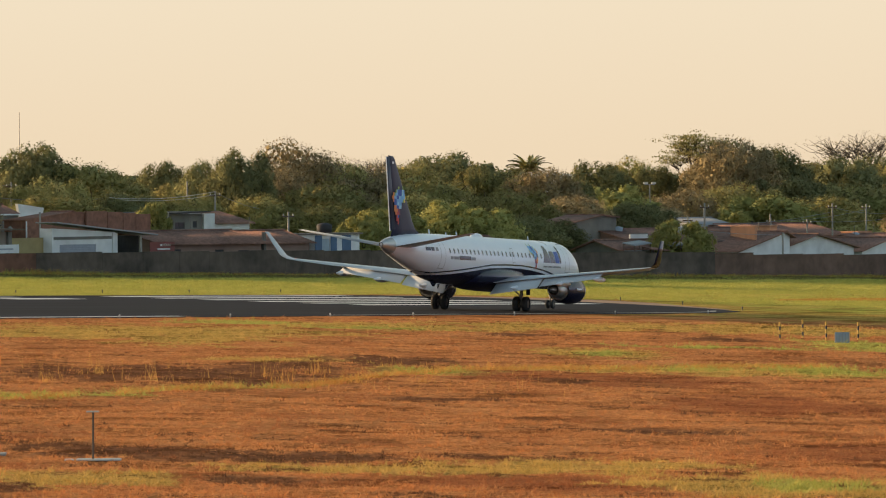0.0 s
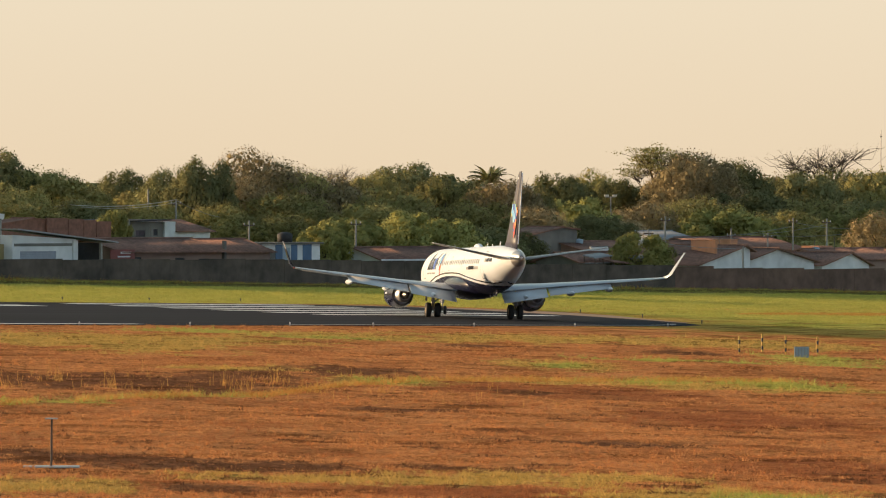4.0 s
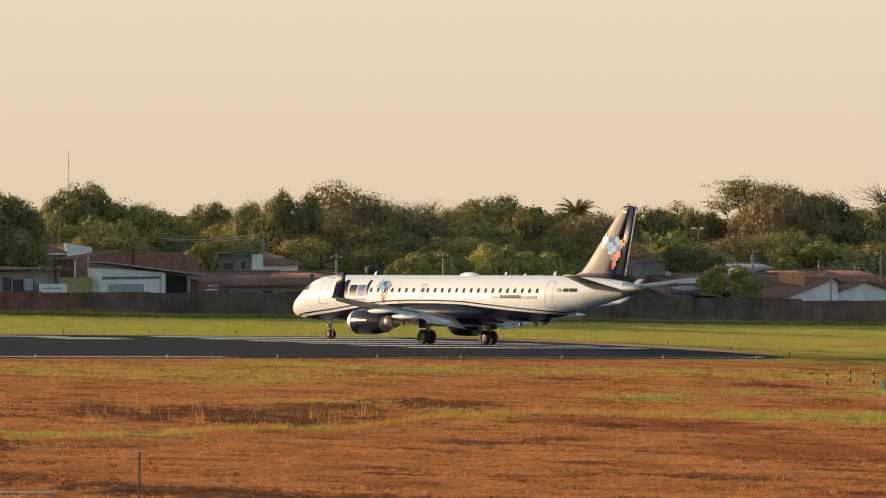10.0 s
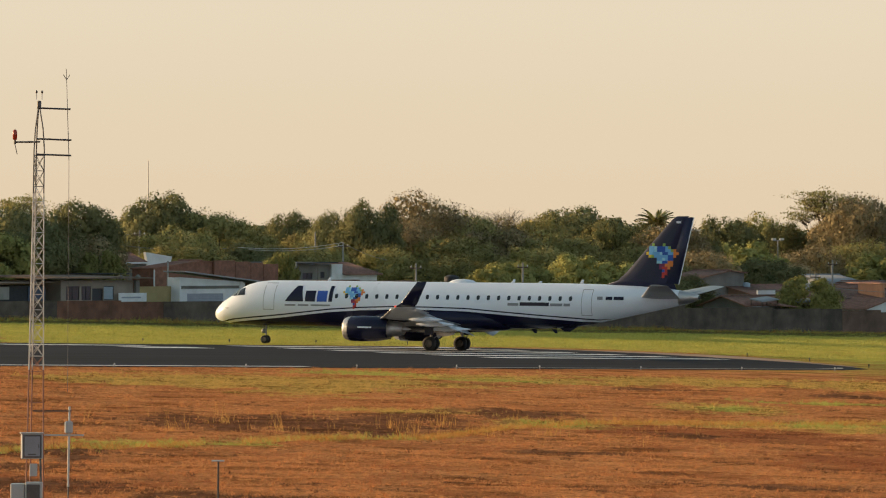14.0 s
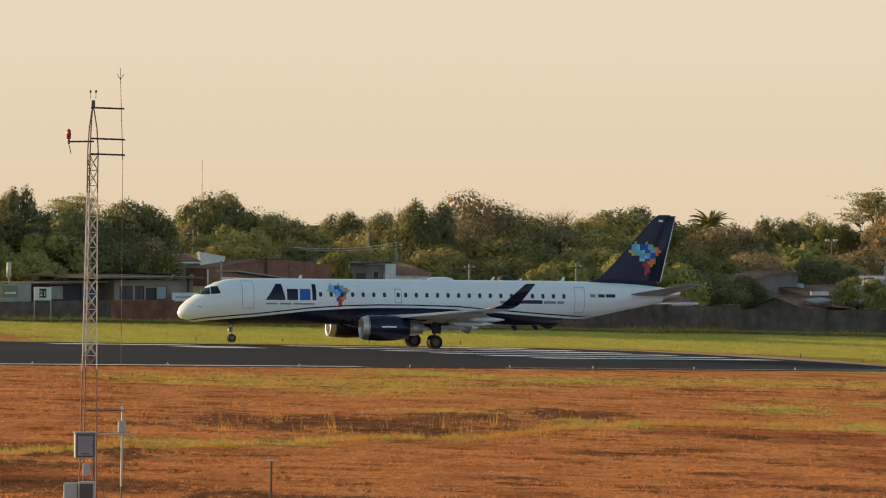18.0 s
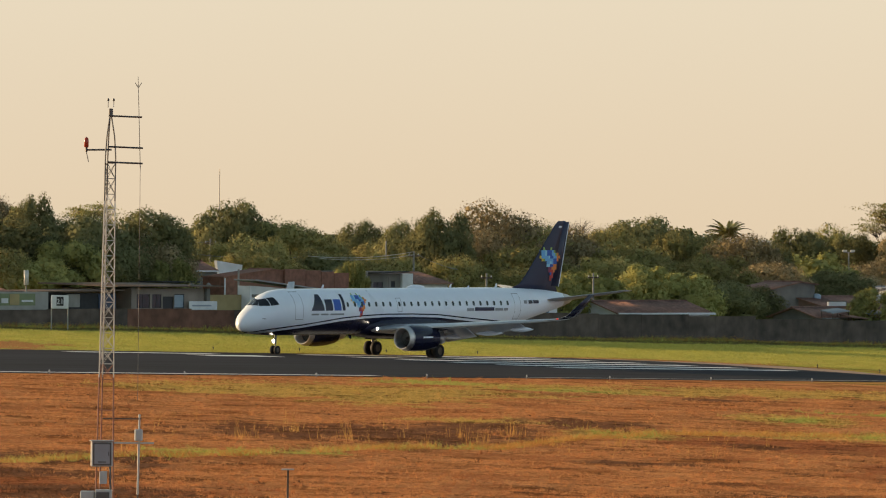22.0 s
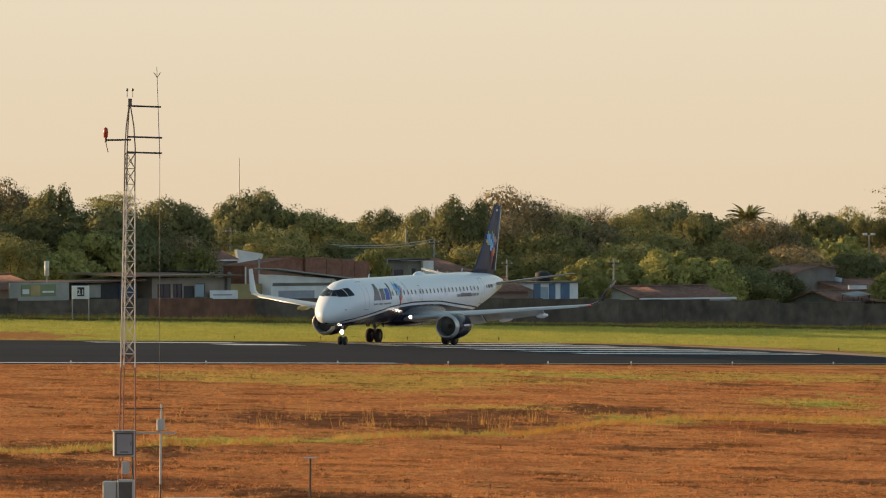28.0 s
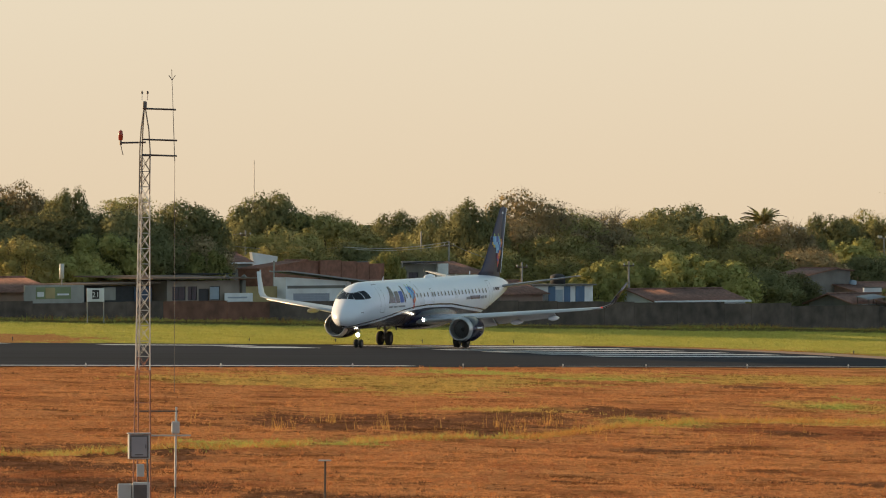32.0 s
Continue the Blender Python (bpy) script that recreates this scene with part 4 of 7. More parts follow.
    for ob in plane.children_recursive:
        top = ob if ob.parent == plane else ob.parent
        ob.location *= SIZE
        if ob.data.name in seen:
            continue
        seen.add(ob.data.name)
        geared = top.name.startswith(("main_wheel", "nose_wheel", "main_gear", "nose_gear"))
        if not geared:
            # the radome is blunt: draw the last metres in a little
            for v in ob.data.vertices:
                v.co.x -= 0.24 * max(0.0, v.co.x - (GEAR_X - 4.2)) / 4.2
        ob.data.transform(Matrix.Scale(SIZE, 4) @ (Matrix() if geared else trim))
    return plane


airliner = build_airliner()

# seconds, place of the main wheels' middle, heading in degrees from +x
TAXI = [
    (0, 17.27, 496.30, 68.3), (1, 18.80, 500.52, 75.3), (2, 19.86, 504.70, 82.6), (3, 20.37, 508.70, 89.7),
    (3.5, 20.34, 510.57, 93.4), (5.5, 19.06, 517.52, 106.1), (6, 18.59, 519.09, 109.1), (7, 17.38, 521.92, 114.5),
    (8, 16.10, 524.36, 120.1), (9, 14.76, 526.47, 124.9), (10, 13.34, 528.33, 129.0), (11, 11.80, 529.98, 134.3),
    (12, 10.23, 531.38, 141.0), (13, 8.52, 532.54, 148.0), (14.5, 6.11, 533.69, 161.5), (16.5, 3.02, 534.15, 181.4),
    (18, 1.35, 533.88, 195.4), (19.5, 0.08, 533.36, 209.6), (21, -0.82, 532.73, 222.7), (22, -1.31, 532.26, 230.8),
    (23, -1.62, 531.82, 237.7), (24, -1.84, 531.44, 242.5), (25, -1.95, 531.14, 245.3), (27.5, -2.18, 530.56, 249.8),
    (29, -2.35, 530.19, 251.4), (30.5, -2.47, 529.87, 252.0), (32, -2.51, 529.66, 251.9),
]


def plane_pose(x, y, heading):
    """Upright on the sloping land."""
    tilt = Matrix.Rotation(math.atan(SLOPE), 4, "Y")
    return Matrix.Translation((x, y, land(x) + 0.04)) @ tilt @ pose(0, 0, 0, 0, 0, heading)


# ---------------------------------------------------------------- boundary wall and the houses behind it
# house space: u along the wall, b behind it, z up
WALL_FRAME = Matrix.Translation((-37.8, 606.4, 0)) @ pose(0, 0, 0, 0, 0, 50.79)


def base_z(u, b=0.0):
    p = WALL_FRAME @ Vector((u, b, 0))
    return land(p.x)


def wall_top(u):
    return float(np.interp(u, (-90, 2, 34, 80, 152, 280), (3.9, 2.46, 2.27, 1.93, 0.60, -0.9)))


def build_wall():
    for name, u0, u1 in (("wall_west", -90.0, 20.4), ("wall_brick", 20.4, 34.2), ("wall_middle", 34.2, 135.0), ("wall_east", 135.0, 280.0)):
        mat = {"wall_brick": WALL_RED, "wall_east": WALL_EAST}.get(name, WALL_DARK)
        top = empty(name, WALL_FRAME, "dark stained rendered boundary wall" if mat is WALL_DARK else "bare reddish brick boundary wall", "wall", kind="structure")
        rng = np.random.default_rng(int(u0) + 100)
        u = u0
        while u < u1 - 0.1:
            w = min(4.0 + 5.0 * rng.random(), u1 - u)
            lift = 0.05 * rng.normal()
            z1, z0 = wall_top(u + w / 2) + lift, base_z(u + w / 2) - 0.8
            push = 0.012 * rng.random()
            part("wall_panel", boxed(u + 0.004, u + w - 0.004, push, 0.18 + push, z0, z1, 0.015), mat, top)
            part("coping", boxed(u + 0.02, u + w - 0.02, push - 0.025, 0.2 + push, z1 - 0.004, z1 + 0.04 + 0.03 * rng.random(), 0.012), mat, top)
            u += w


build_wall()


def pierced(u0, u1, z0, z1, b, thick, holes=()):
    """A wall with openings (ua, ub, za, zb) that go through it, in one piece."""
    us = sorted({u0, u1, *[x for q in holes for x in q[:2]]})
    zs = sorted({z0, z1, *[min(max(x, z0), z1) for q in holes for x in q[2:]]})
    solid = [[not any(ua <= (us[i] + us[i + 1]) / 2 <= ub and za <= (zs[j] + zs[j + 1]) / 2 <= zb for ua, ub, za, zb in holes) for j in range(len(zs) - 1)] for i in range(len(us) - 1)]
    bm = bmesh.new()
    vs = {}

    def v(i, j, k):
        if (i, j, k) not in vs:
            vs[i, j, k] = bm.verts.new((us[i], b + k * thick, zs[j]))
        return vs[i, j, k]

    def full(i, j):
        return 0 <= i < len(us) - 1 and 0 <= j < len(zs) - 1 and solid[i][j]
    for i in range(len(us) - 1):
        for j in range(len(zs) - 1):
            if not solid[i][j]:
                continue
            bm.faces.new((v(i, j, 0), v(i + 1, j, 0), v(i + 1, j + 1, 0), v(i, j + 1, 0)))
            bm.faces.new((v(i, j + 1, 1), v(i + 1, j + 1, 1), v(i + 1, j, 1), v(i, j, 1)))
            for di, dj, a, c in ((-1, 0, (i, j), (i, j + 1)), (1, 0, (i + 1, j + 1), (i + 1, j)), (0, -1, (i + 1, j), (i, j)), (0, 1, (i, j + 1), (i + 1, j + 1))):
                if not full(i + di, j + dj):
                    bm.faces.new((v(*a, 0), v(*c, 0), v(*c, 1), v(*a, 1)))
    return bm


def window_in(parent, ua, ub, za, zb, b, panes=2, glass=None, frame_mat=None):
    w = part("window", pierced(ua, ub, za, zb, b + 0.03, 0.05, [(ua + 0.05 + i * (ub - ua) / panes, ua + (i + 1) * (ub - ua) / panes - 0.05, za + 0.06, zb - 0.06) for i in range(panes)]), frame_mat or DARK_TRIM, parent, "framed window")
    for i in range(panes):
        part("pane", boxed(ua + 0.05 + i * (ub - ua) / panes, ua + (i + 1) * (ub - ua) / panes - 0.05, b + 0.05, b + 0.06, za + 0.06, zb - 0.06), glass or WINDOW_GLASS, w)


def shutter_in(parent, ua, ub, za, zb, b, mat=None):
    door = part("roller_shutter", boxed(ua, ub, b + 0.06, b + 0.08, za, zb), mat or SHUTTER, parent, "closed steel roller shutter")
    z = za + 0.1
    while z < zb - 0.05:
        part("slat", boxed(ua, ub, b + 0.035, b + 0.058, z, z + 0.075, 0.008), mat or SHUTTER, door)
        z += 0.16


def ridged(u0, u1, b0, b1, z_of, thick=0.06, pitch=0.24, rise=0.05):
    """A roof sheet with tile or sheet ridges running down its slope; z_of(u, b) gives its height."""
    bm = bmesh.new()
    us = np.linspace(u0, u1, max(3, int((u1 - u0) / pitch) * 4 + 1))
    rows = []
    for b in (b0, b1):
        rows.append([bm.verts.new((u, b, z_of(u, b) + rise * (0.5 + 0.5 * math.cos(2 * math.pi * (u - u0) / pitch)))) for u in us])
    low = [[bm.verts.new((u, b, z_of(u, b) - thick)) for u in us] for b in (b0, b1)]
    for i in range(len(us) - 1):
        bm.faces.new((rows[0][i], rows[0][i + 1], rows[1][i + 1], rows[1][i])).smooth = True
        bm.faces.new((low[0][i + 1], low[0][i], low[1][i], low[1][i + 1]))
        for k in (0, 1):
            bm.faces.new((rows[k][i], low[k][i], low[k][i + 1], rows[k][i + 1]))
    for k in (0, -1):
        bm.faces.new((rows[0][k], rows[1][k], low[1][k], low[0][k]))
    bmesh.ops.recalc_face_normals(bm, faces=bm.faces[:])
    return bm


def cross_ridged(u0, u1, b0, b1, z_of, thick=0.06, pitch=0.24, rise=0.05):
    """The same with ridges that run along u (for slopes that fall along u)."""
    bm = bmesh.new()
    bs = np.linspace(b0, b1, max(3, int((b1 - b0) / pitch) * 4 + 1))
    rows = [[bm.verts.new((u, b, z_of(u, b) + rise * (0.5 + 0.5 * math.cos(2 * math.pi * (b - b0) / pitch)))) for b in bs] for u in (u0, u1)]
    low = [[bm.verts.new((u, b, z_of(u, b) - thick)) for b in bs] for u in (u0, u1)]
    for i in range(len(bs) - 1):
        bm.faces.new((rows[0][i], rows[0][i + 1], rows[1][i + 1], rows[1][i])).smooth = True
        bm.faces.new((low[0][i + 1], low[0][i], low[1][i], low[1][i + 1]))
        for k in (0, 1):
            bm.faces.new((rows[k][i], low[k][i], low[k][i + 1], rows[k][i + 1]))
    for k in (0, -1):
        bm.faces.new((rows[0][k], rows[1][k], low[1][k], low[0][k]))
    bmesh.ops.recalc_face_normals(bm, faces=bm.faces[:])
    return bm


def house(name, label, category="house"):
    return empty(name, WALL_FRAME, label, category, "houses behind the boundary wall")


def shell(parent, u0, u1, b0, b1, z1, mat, holes=(), front=True, z_end=None, thick=0.18):
    """Four walls standing on the land; z_end: height at u1 when the top slopes along u."""
    z0 = min(base_z(u0, b0), base_z(u1, b1)) - 0.3
    z_end = z1 if z_end is None else z_end

    def sloped(b, hs):
        if z_end == z1:
            return pierced(u0, u1, z0, z1, b, thick, hs)
        low = min(z1, z_end)
        bm = pierced(u0, u1, z0, low, b, thick, hs)
        return prism(bm, [(u0, low), (u1, low)] + ([(u0, z1)] if z1 > z_end else [(u1, z_end)]), b, b + thick)
    part("front_wall", sloped(b0, list(holes)), mat, parent)
    part("back_wall", sloped(b1 - thick, []), mat, parent)
    part("side_wall", boxed(u0, u0 + thick, b0 + thick, b1 - thick, z0, z1 - 0.02), mat, parent)
    part("side_wall", boxed(u1 - thick, u1, b0 + thick, b1 - thick, z0, z_end - 0.02), mat, parent)


def gable_house(name, label, u0, u1, b0, b1, eave, ridge, wall, roof, holes=(), over=0.4):
    """Ridge along u: slopes fall to the front and the back."""
    h = house(name, label)
    shell(h, u0, u1, b0, b1, eave, wall, holes)
    m = (b0 + b1) / 2
    f = (ridge - eave) / (m - b0)
    z = lambda u, b: ridge - f * abs(b - m) + 0.05
    part("roof_slope", ridged(u0 - over, u1 + over, b0 - over, m, z), roof, h)
    part("roof_slope", ridged(u0 - over, u1 + over, m, b1 + over, z), roof, h)
    part("ridge_cap", rod(bmesh.new(), (u0 - over, m, ridge + 0.09), (u1 + over, m, ridge + 0.09), 0.09), roof, h)
    for u in (u0, u1 - 0.18):
        bm = bmesh.new()
        vs = [[bm.verts.new((x, b, q)) for b, q in ((b0, eave - 0.02), (b1, eave - 0.02), (m, ridge - 0.05))] for x in (u, u + 0.18)]
        bm.faces.new(vs[0])
        bm.faces.new(vs[1][::-1])
        for i in range(3):
            bm.faces.new((vs[0][i], vs[1][i], vs[1][(i + 1) % 3], vs[0][(i + 1) % 3]))
        bmesh.ops.recalc_face_normals(bm, faces=bm.faces[:])
        part("gable", bm, wall, h)
    return h


def front_gable_house(name, label, u0, u1, b0, b1, eave0, eave1, peak_u, ridge, wall, roof, holes=(), over=0.45):
    """Ridge away from the wall: the gable faces the airfield."""
    h = house(name, label)
    low = min(eave0, eave1)
    shell(h, u0, u1, b0, b1, low, wall, holes)
    poly = [(u0, low), (u1, low), (u1, eave1 + 0.001), (peak_u, ridge), (u0, eave0 + 0.001)]
    for b in (b0, b1 - 0.18):
        part("gable", prism(bmesh.new(), poly, b, b + 0.18), wall, h)
    fl, fr = (ridge - eave0) / (peak_u - u0), (ridge - eave1) / (u1 - peak_u)
    part("roof_slope", cross_ridged(u0 - over, peak_u, b0 - over, b1 + over, lambda u, b: ridge - fl * (peak_u - u) + 0.06), roof, h)
    part("roof_slope", cross_ridged(peak_u, u1 + over, b0 - over, b1 + over, lambda u, b: ridge - fr * (u - peak_u) + 0.06), roof, h)
    part("ridge_cap", rod(bmesh.new(), (peak_u, b0 - over, ridge + 0.1), (peak_u, b1 + over, ridge + 0.1), 0.09), roof, h)
    return h


DULL_BOARD = material("weathered_board", (0.36, 0.35, 0.32), 0.8, vary=0.35, grain=1.2)
DULL_BLUE = material("dull_blue_boards", (0.045, 0.075, 0.13), 0.7, vary=0.3, grain=1.2)


def build_houses():
    # white workshop under a mono-pitch sheet roof, with a dark carport
    h = house("workshop", "white rendered workshop with grey mono-pitch sheet roof", "workshop")
    shell(h, 41.0, 49.6, 4, 5.4, 4.35, WHITE_WALL, [(42.0, 46.9, 0.3, 2.92)], z_end=3.95)
    shutter_in(h, 42.0, 46.9, 0.3, 2.92, 4)
    part("roof", cross_ridged(40.9, 54.6, 3.3, 5.8, lambda u, b: 4.86 - (u - 41) * 0.088, pitch=0.5), SHEET, h)
    part("lintel_band", boxed(41.2, 49.0, 3.93, 3.996, 3.35, 3.6, 0.01), GREY_WALL, h, "stained grey band")
    part("corner_post", boxed(49.1, 49.75, 3.9, 3.996, 0.0, 3.85, 0.01), WHITE_WALL, h)
    part("carport_back", boxed(49.65, 52.8, 7.0, 7.2, -0.3, 3.7), DARK_TRIM, h, "dark carport")
    part("carport_side", boxed(52.7, 52.85, 4.0, 6.99, -0.3, 3.6), DARK_TRIM, h)
    part("carport_post", boxed(52.75, 53.0, 3.8, 3.99, -0.3, 3.6, 0.01), CONCRETE, h)
    part("notice", boxed(50.2, 51.1, 6.94, 6.99, 1.9, 2.5), WHITE_WALL, h, "small pale notice")
    # big brick shed behind
    h = front_gable_house("brick_shed", "large unrendered red brick shed", 51.4, 68.5, 16, 18.5, 4.95, 5.1, 57.9, 5.62, BRICK, BRICK, [], 0.12)
    for ua, ub, z1 in ((59.5, 62.4, 5.72), (62.45, 64.6, 5.62), (64.65, 66.4, 5.52), (66.45, 68.5, 5.40)):
        part("parapet", boxed(ua, ub, 15.72, 15.98, 3.6, z1, 0.02), BRICK, h, "ragged brick parapet")
    part("gutter_pipe", rod(bmesh.new(), (51.3, 15.8, 2.0), (51.3, 15.8, 4.9), 0.07, None, 8), WHITE_WALL, h, "white downpipe")
    # long house with clay tiles
    h = gable_house("long_house", "long low house with brown clay tile roof", 56.5, 70.6, 4.5, 12.5, 2.85, 3.85, PINK_WALL, TILE, [(57.2, 59.2, 1.0, 2.3), (64.0, 65.3, 0.0, 2.2), (67.3, 68.8, 1.0, 2.1)], 0.7)
    window_in(h, 57.2, 59.2, 1.0, 2.3, 4.5, 3)
    part("door", boxed(64.0, 65.3, 4.56, 4.62, -0.3, 2.2, 0.01), DARK_TRIM, h, "dark wooden door")
    window_in(h, 67.3, 68.8, 1.0, 2.1, 4.5, 2)
    part("banner", boxed(54.2, 57.6, 3.9, 3.95, 1.95, 3.0), RED_SIGN, h, "faded red banner")
    part("banner_bar", boxed(55.6, 57.0, 3.86, 3.895, 2.62, 2.8), WHITE_WALL, h)
    part("banner_bar", boxed(55.2, 56.9, 3.86, 3.895, 2.3, 2.42), WHITE_WALL, h)
    h = gable_house("annex", "small rendered annex with clay tile roof", 71.4, 78.2, 5.0, 11.5, 2.75, 3.75, PINK_WALL, TILE, [(73.0, 74.4, 0.8, 2.0)], 0.5)
    window_in(h, 73.0, 74.4, 0.8, 2.0, 5.0, 2)
    part("pier", boxed(70.9, 71.2, 4.4, 4.7, -0.6, 3.7, 0.02), GREY_WALL, h)
    # grey upper floor behind, white stair block, tiled lean-to
    h = house("grey_block", "grey rendered upper storey with flat sheet roof")
    shell(h, 80.0, 86.0, 24, 32, 5.3, GREY_WALL, [(82.0, 83.4, 3.9, 4.5), (84.6, 85.2, 4.0, 4.6)])
    window_in(h, 82.0, 83.4, 3.9, 4.5, 24, 2)
    window_in(h, 84.6, 85.2, 4.0, 4.6, 24, 1)
    part("roof", cross_ridged(79.4, 86.4, 23.3, 32.4, lambda u, b: 5.35 + (u - 80) * 0.02, pitch=0.6), DARK_TRIM, h)
    part("stair_block", boxed(86.02, 87.6, 23.8, 30, -0.9, 5.3), WHITE_WALL, h, "pale stair block")
    part("lean_to_wall", boxed(87.65, 93.0, 24, 24.2, -0.9, 4.4), WHITE_WALL, h)
    part("lean_to_roof", ridged(87.65, 93.4, 23.6, 28, lambda u, b: 4.35 + (b - 23.6) * 0.25), TILE, h, "tiled lean-to roof")
    # blue and white shelter with a dark tank
    h = house("blue_shelter", "blue and white panelled shelter beside the trees", "shelter")
    shell(h, 79.0, 85.6, 5, 9, 3.35, WHITE_WALL, [(80.0, 81.2, 0.2, 3.0)])
    for u0, u1 in ((78.98, 80.0), (81.3, 82.2), (83.0, 84.3)):
        part("panel", boxed(u0, u1, 4.94, 4.99, 0.0, 3.3, 0.01), BLUE_WALL, h, "blue painted panel")
    part("door", boxed(80.0, 81.2, 5.06, 5.1, -0.3, 3.0), BLUE_SHEET, h)
    part("roof", boxed(78.8, 85.8, 4.7, 9.3, 3.36, 3.5, 0.02), GREY_WALL, h)
    tank = empty("water_tank", WALL_FRAME, "dark round water tank on the shelter roof", "tank")
    part("drum", lathe(bmesh.new(), [(3.5, 0.02), (3.5, 0.68), (4.2, 0.72), (4.3, 0.6), (4.42, 0.3), (4.45, 0.02)], 16, "z", (82.3, 6.5, 0)), DARK_TRIM, tank)
    # low brown-roofed house
    h = gable_house("low_house", "low house with wide brown tile roof behind the wall", 94.6, 108.9, 5, 11, 1.85, 2.86, WHITE_WALL, TILE, [], 0.35)
    part("fascia", boxed(94.3, 109.2, 4.50, 4.58, 1.66, 1.86), WHITE_WALL, h, "white fascia board")
    # grey gable and lean-tos farther on
    front_gable_house("grey_gable_house", "grey rendered house with low gable", 138.0, 146.2, 20, 24, 3.75, 4.35, 143.6, 4.55, GREY_WALL, TILE, [], 0.3)
    h = gable_house("shanty", "low weathered outbuilding with patched roofs", 128.5, 141.0, 7, 12, 1.4, 2.2, GREY_WALL, TILE, [(131, 132.2, 0.2, 1.2)], 0.5)
    part("loose_sheet", boxed(129.0, 133.0, 6.0, 6.9, 1.2, 1.28, 0.01), SHEET, h, "loose roofing sheet")
    part("loose_sheet", boxed(134.5, 137.0, 5.8, 6.6, 1.35, 1.42, 0.01), SHEET, h, "loose roofing sheet")
    for ua, ub, ba, z0, tip, mat in ((128.9, 131.8, 5.2, 1.75, 0.22, SHEET), (131.2, 134.6, 4.6, 1.35, -0.18, TILE), (134.8, 138.2, 5.0, 1.62, 0.12, SHEET), (137.4, 140.6, 4.4, 1.2, -0.1, DULL_BOARD)):
        shed = house("lean_to", "patched lean-to roof on poles in a yard", "shelter")
        part("roof", ridged(ua, ub, ba, ba + 1.5, lambda u, b: z0 + tip * (u - ua) / (ub - ua) + 0.18 * (b - ba), pitch=0.3, rise=0.03), mat, shed)
        for u in (ua + 0.15, ub - 0.15):
            for b in (ba + 0.1, ba + 1.4):
                part("pole", rod(bmesh.new(), (u, b, base_z(u, b) - 0.2), (u, b, z0 + tip * (u - ua) / (ub - ua) + 0.18 * (b - ba) - 0.05), 0.05, None, 6), WOOD, shed)
    h = gable_house("row_house", "row house with brown tile roof and pale wall", 145.5, 153.0, 24, 32, 2.4, 3.6, WHITE_WALL, TILE)
    # two white gabled houses and more roofs
    front_gable_house("white_gable_house", "white gabled house with brown tile roof", 147.3, 156.3, 6, 15, 0.95, 2.35, 155.3, 2.75, WHITE_WALL, TILE, [(149.5, 151.0, -0.6, 0.5)], 0.5)
    front_gable_house("white_gable_house", "white house with broad low gable and tile roof", 156.9, 168.2, 6.4, 16, 1.45, 1.1, 161.4, 2.42, WHITE_WALL, TILE, [], 0.5)
    front_gable_house("far_gable_house", "small white gabled house with tile roof", 172.0, 180.5, 8, 16, 0.7, 0.7, 177.0, 1.9, WHITE_WALL, TILE)
    gable_house("tiled_house", "brown tile-roofed house in the row", 143.5, 154.0, 16, 25, 2.0, 3.1, PINK_WALL, TILE)
    gable_house("tiled_house", "brown tile-roofed house in the row", 160.5, 176.0, 22, 31, 1.9, 3.0, PINK_WALL, TILE)
    gable_house("tiled_house", "brown tile-roofed house in the row", 181.5, 196.0, 12, 22, 1.2, 2.2, PINK_WALL, TILE)
    gable_house("tiled_house", "brown tile-roofed house in the row", 165.0, 185.0, 42, 52, 2.6, 3.7, GREY_WALL, TILE)
    gable_house("tiled_house", "brown tile-roofed house in the row", 190.0, 207.0, 34, 44, 2.0, 3.2, PINK_WALL, TILE)
    gable_house("pale_roof_house", "house with pale sheet roof among the trees", 188.2, 194.6, 40, 46, 3.1, 3.85, WHITE_WALL, SHEET)
    for u0, u1, b, z0, z1, mat, lab in ((181.5, 182.8, 26, 1.0, 3.1, ORANGE_WALL, "small orange chimney block"), (189.0, 191.5, 20, 1.0, 2.4, ORANGE_WALL, "orange rendered roof block")):
        t = house("tank_block", lab, "tank block")
        part("body", boxed(u0, u1, b, b + 2.2, base_z(u0, b) - 0.2, z1, 0.03), mat, t)
        part("rim", boxed(u0 - 0.05, u1 + 0.05, b - 0.05, b + 2.25, z1, z1 + 0.1, 0.02), mat, t)
    p = WALL_FRAME @ Vector((152.6, 9.0, 0))
    t = empty("sunlit_wall", Matrix.Translation((p.x, p.y, land(p.x))) @ pose(0, 0, 0, 0, 0, -62), "orange rendered roof wall catching the sun", "wall", "houses behind the boundary wall")
    part("panel", boxed(-2.3, 2.3, -0.12, 0.12, -0.2, 3.3 - land(p.x), 0.02), ORANGE_WALL, t)
    part("cap", boxed(-2.35, 2.35, -0.16, 0.16, 3.3 - land(p.x), 3.4 - land(p.x), 0.02), ORANGE_WALL, t)
    # clutter between the roofs
    for u0, u1, b, z0, z1, mat, lab in ((137.6, 140.5, 12, 2.0, 2.75, WHITE_WALL, "small white roof wall"), (140.9, 145.0, 13, 0.6, 2.5, WHITE_WALL, "white yard wall between the roofs"), (150.6, 153.6, 10.5, 0.2, 1.9, PINK_WALL, "faded pink yard wall")):
        t = house("yard_wall", lab, "wall")
        part("panel", boxed(u0, u1, b, b + 0.2, base_z(u0, b) - 0.3, z1, 0.02), mat, t)
        part("coping", boxed(u0 - 0.04, u1 + 0.04, b - 0.04, b + 0.24, z1, z1 + 0.07, 0.015), GREY_WALL, t)
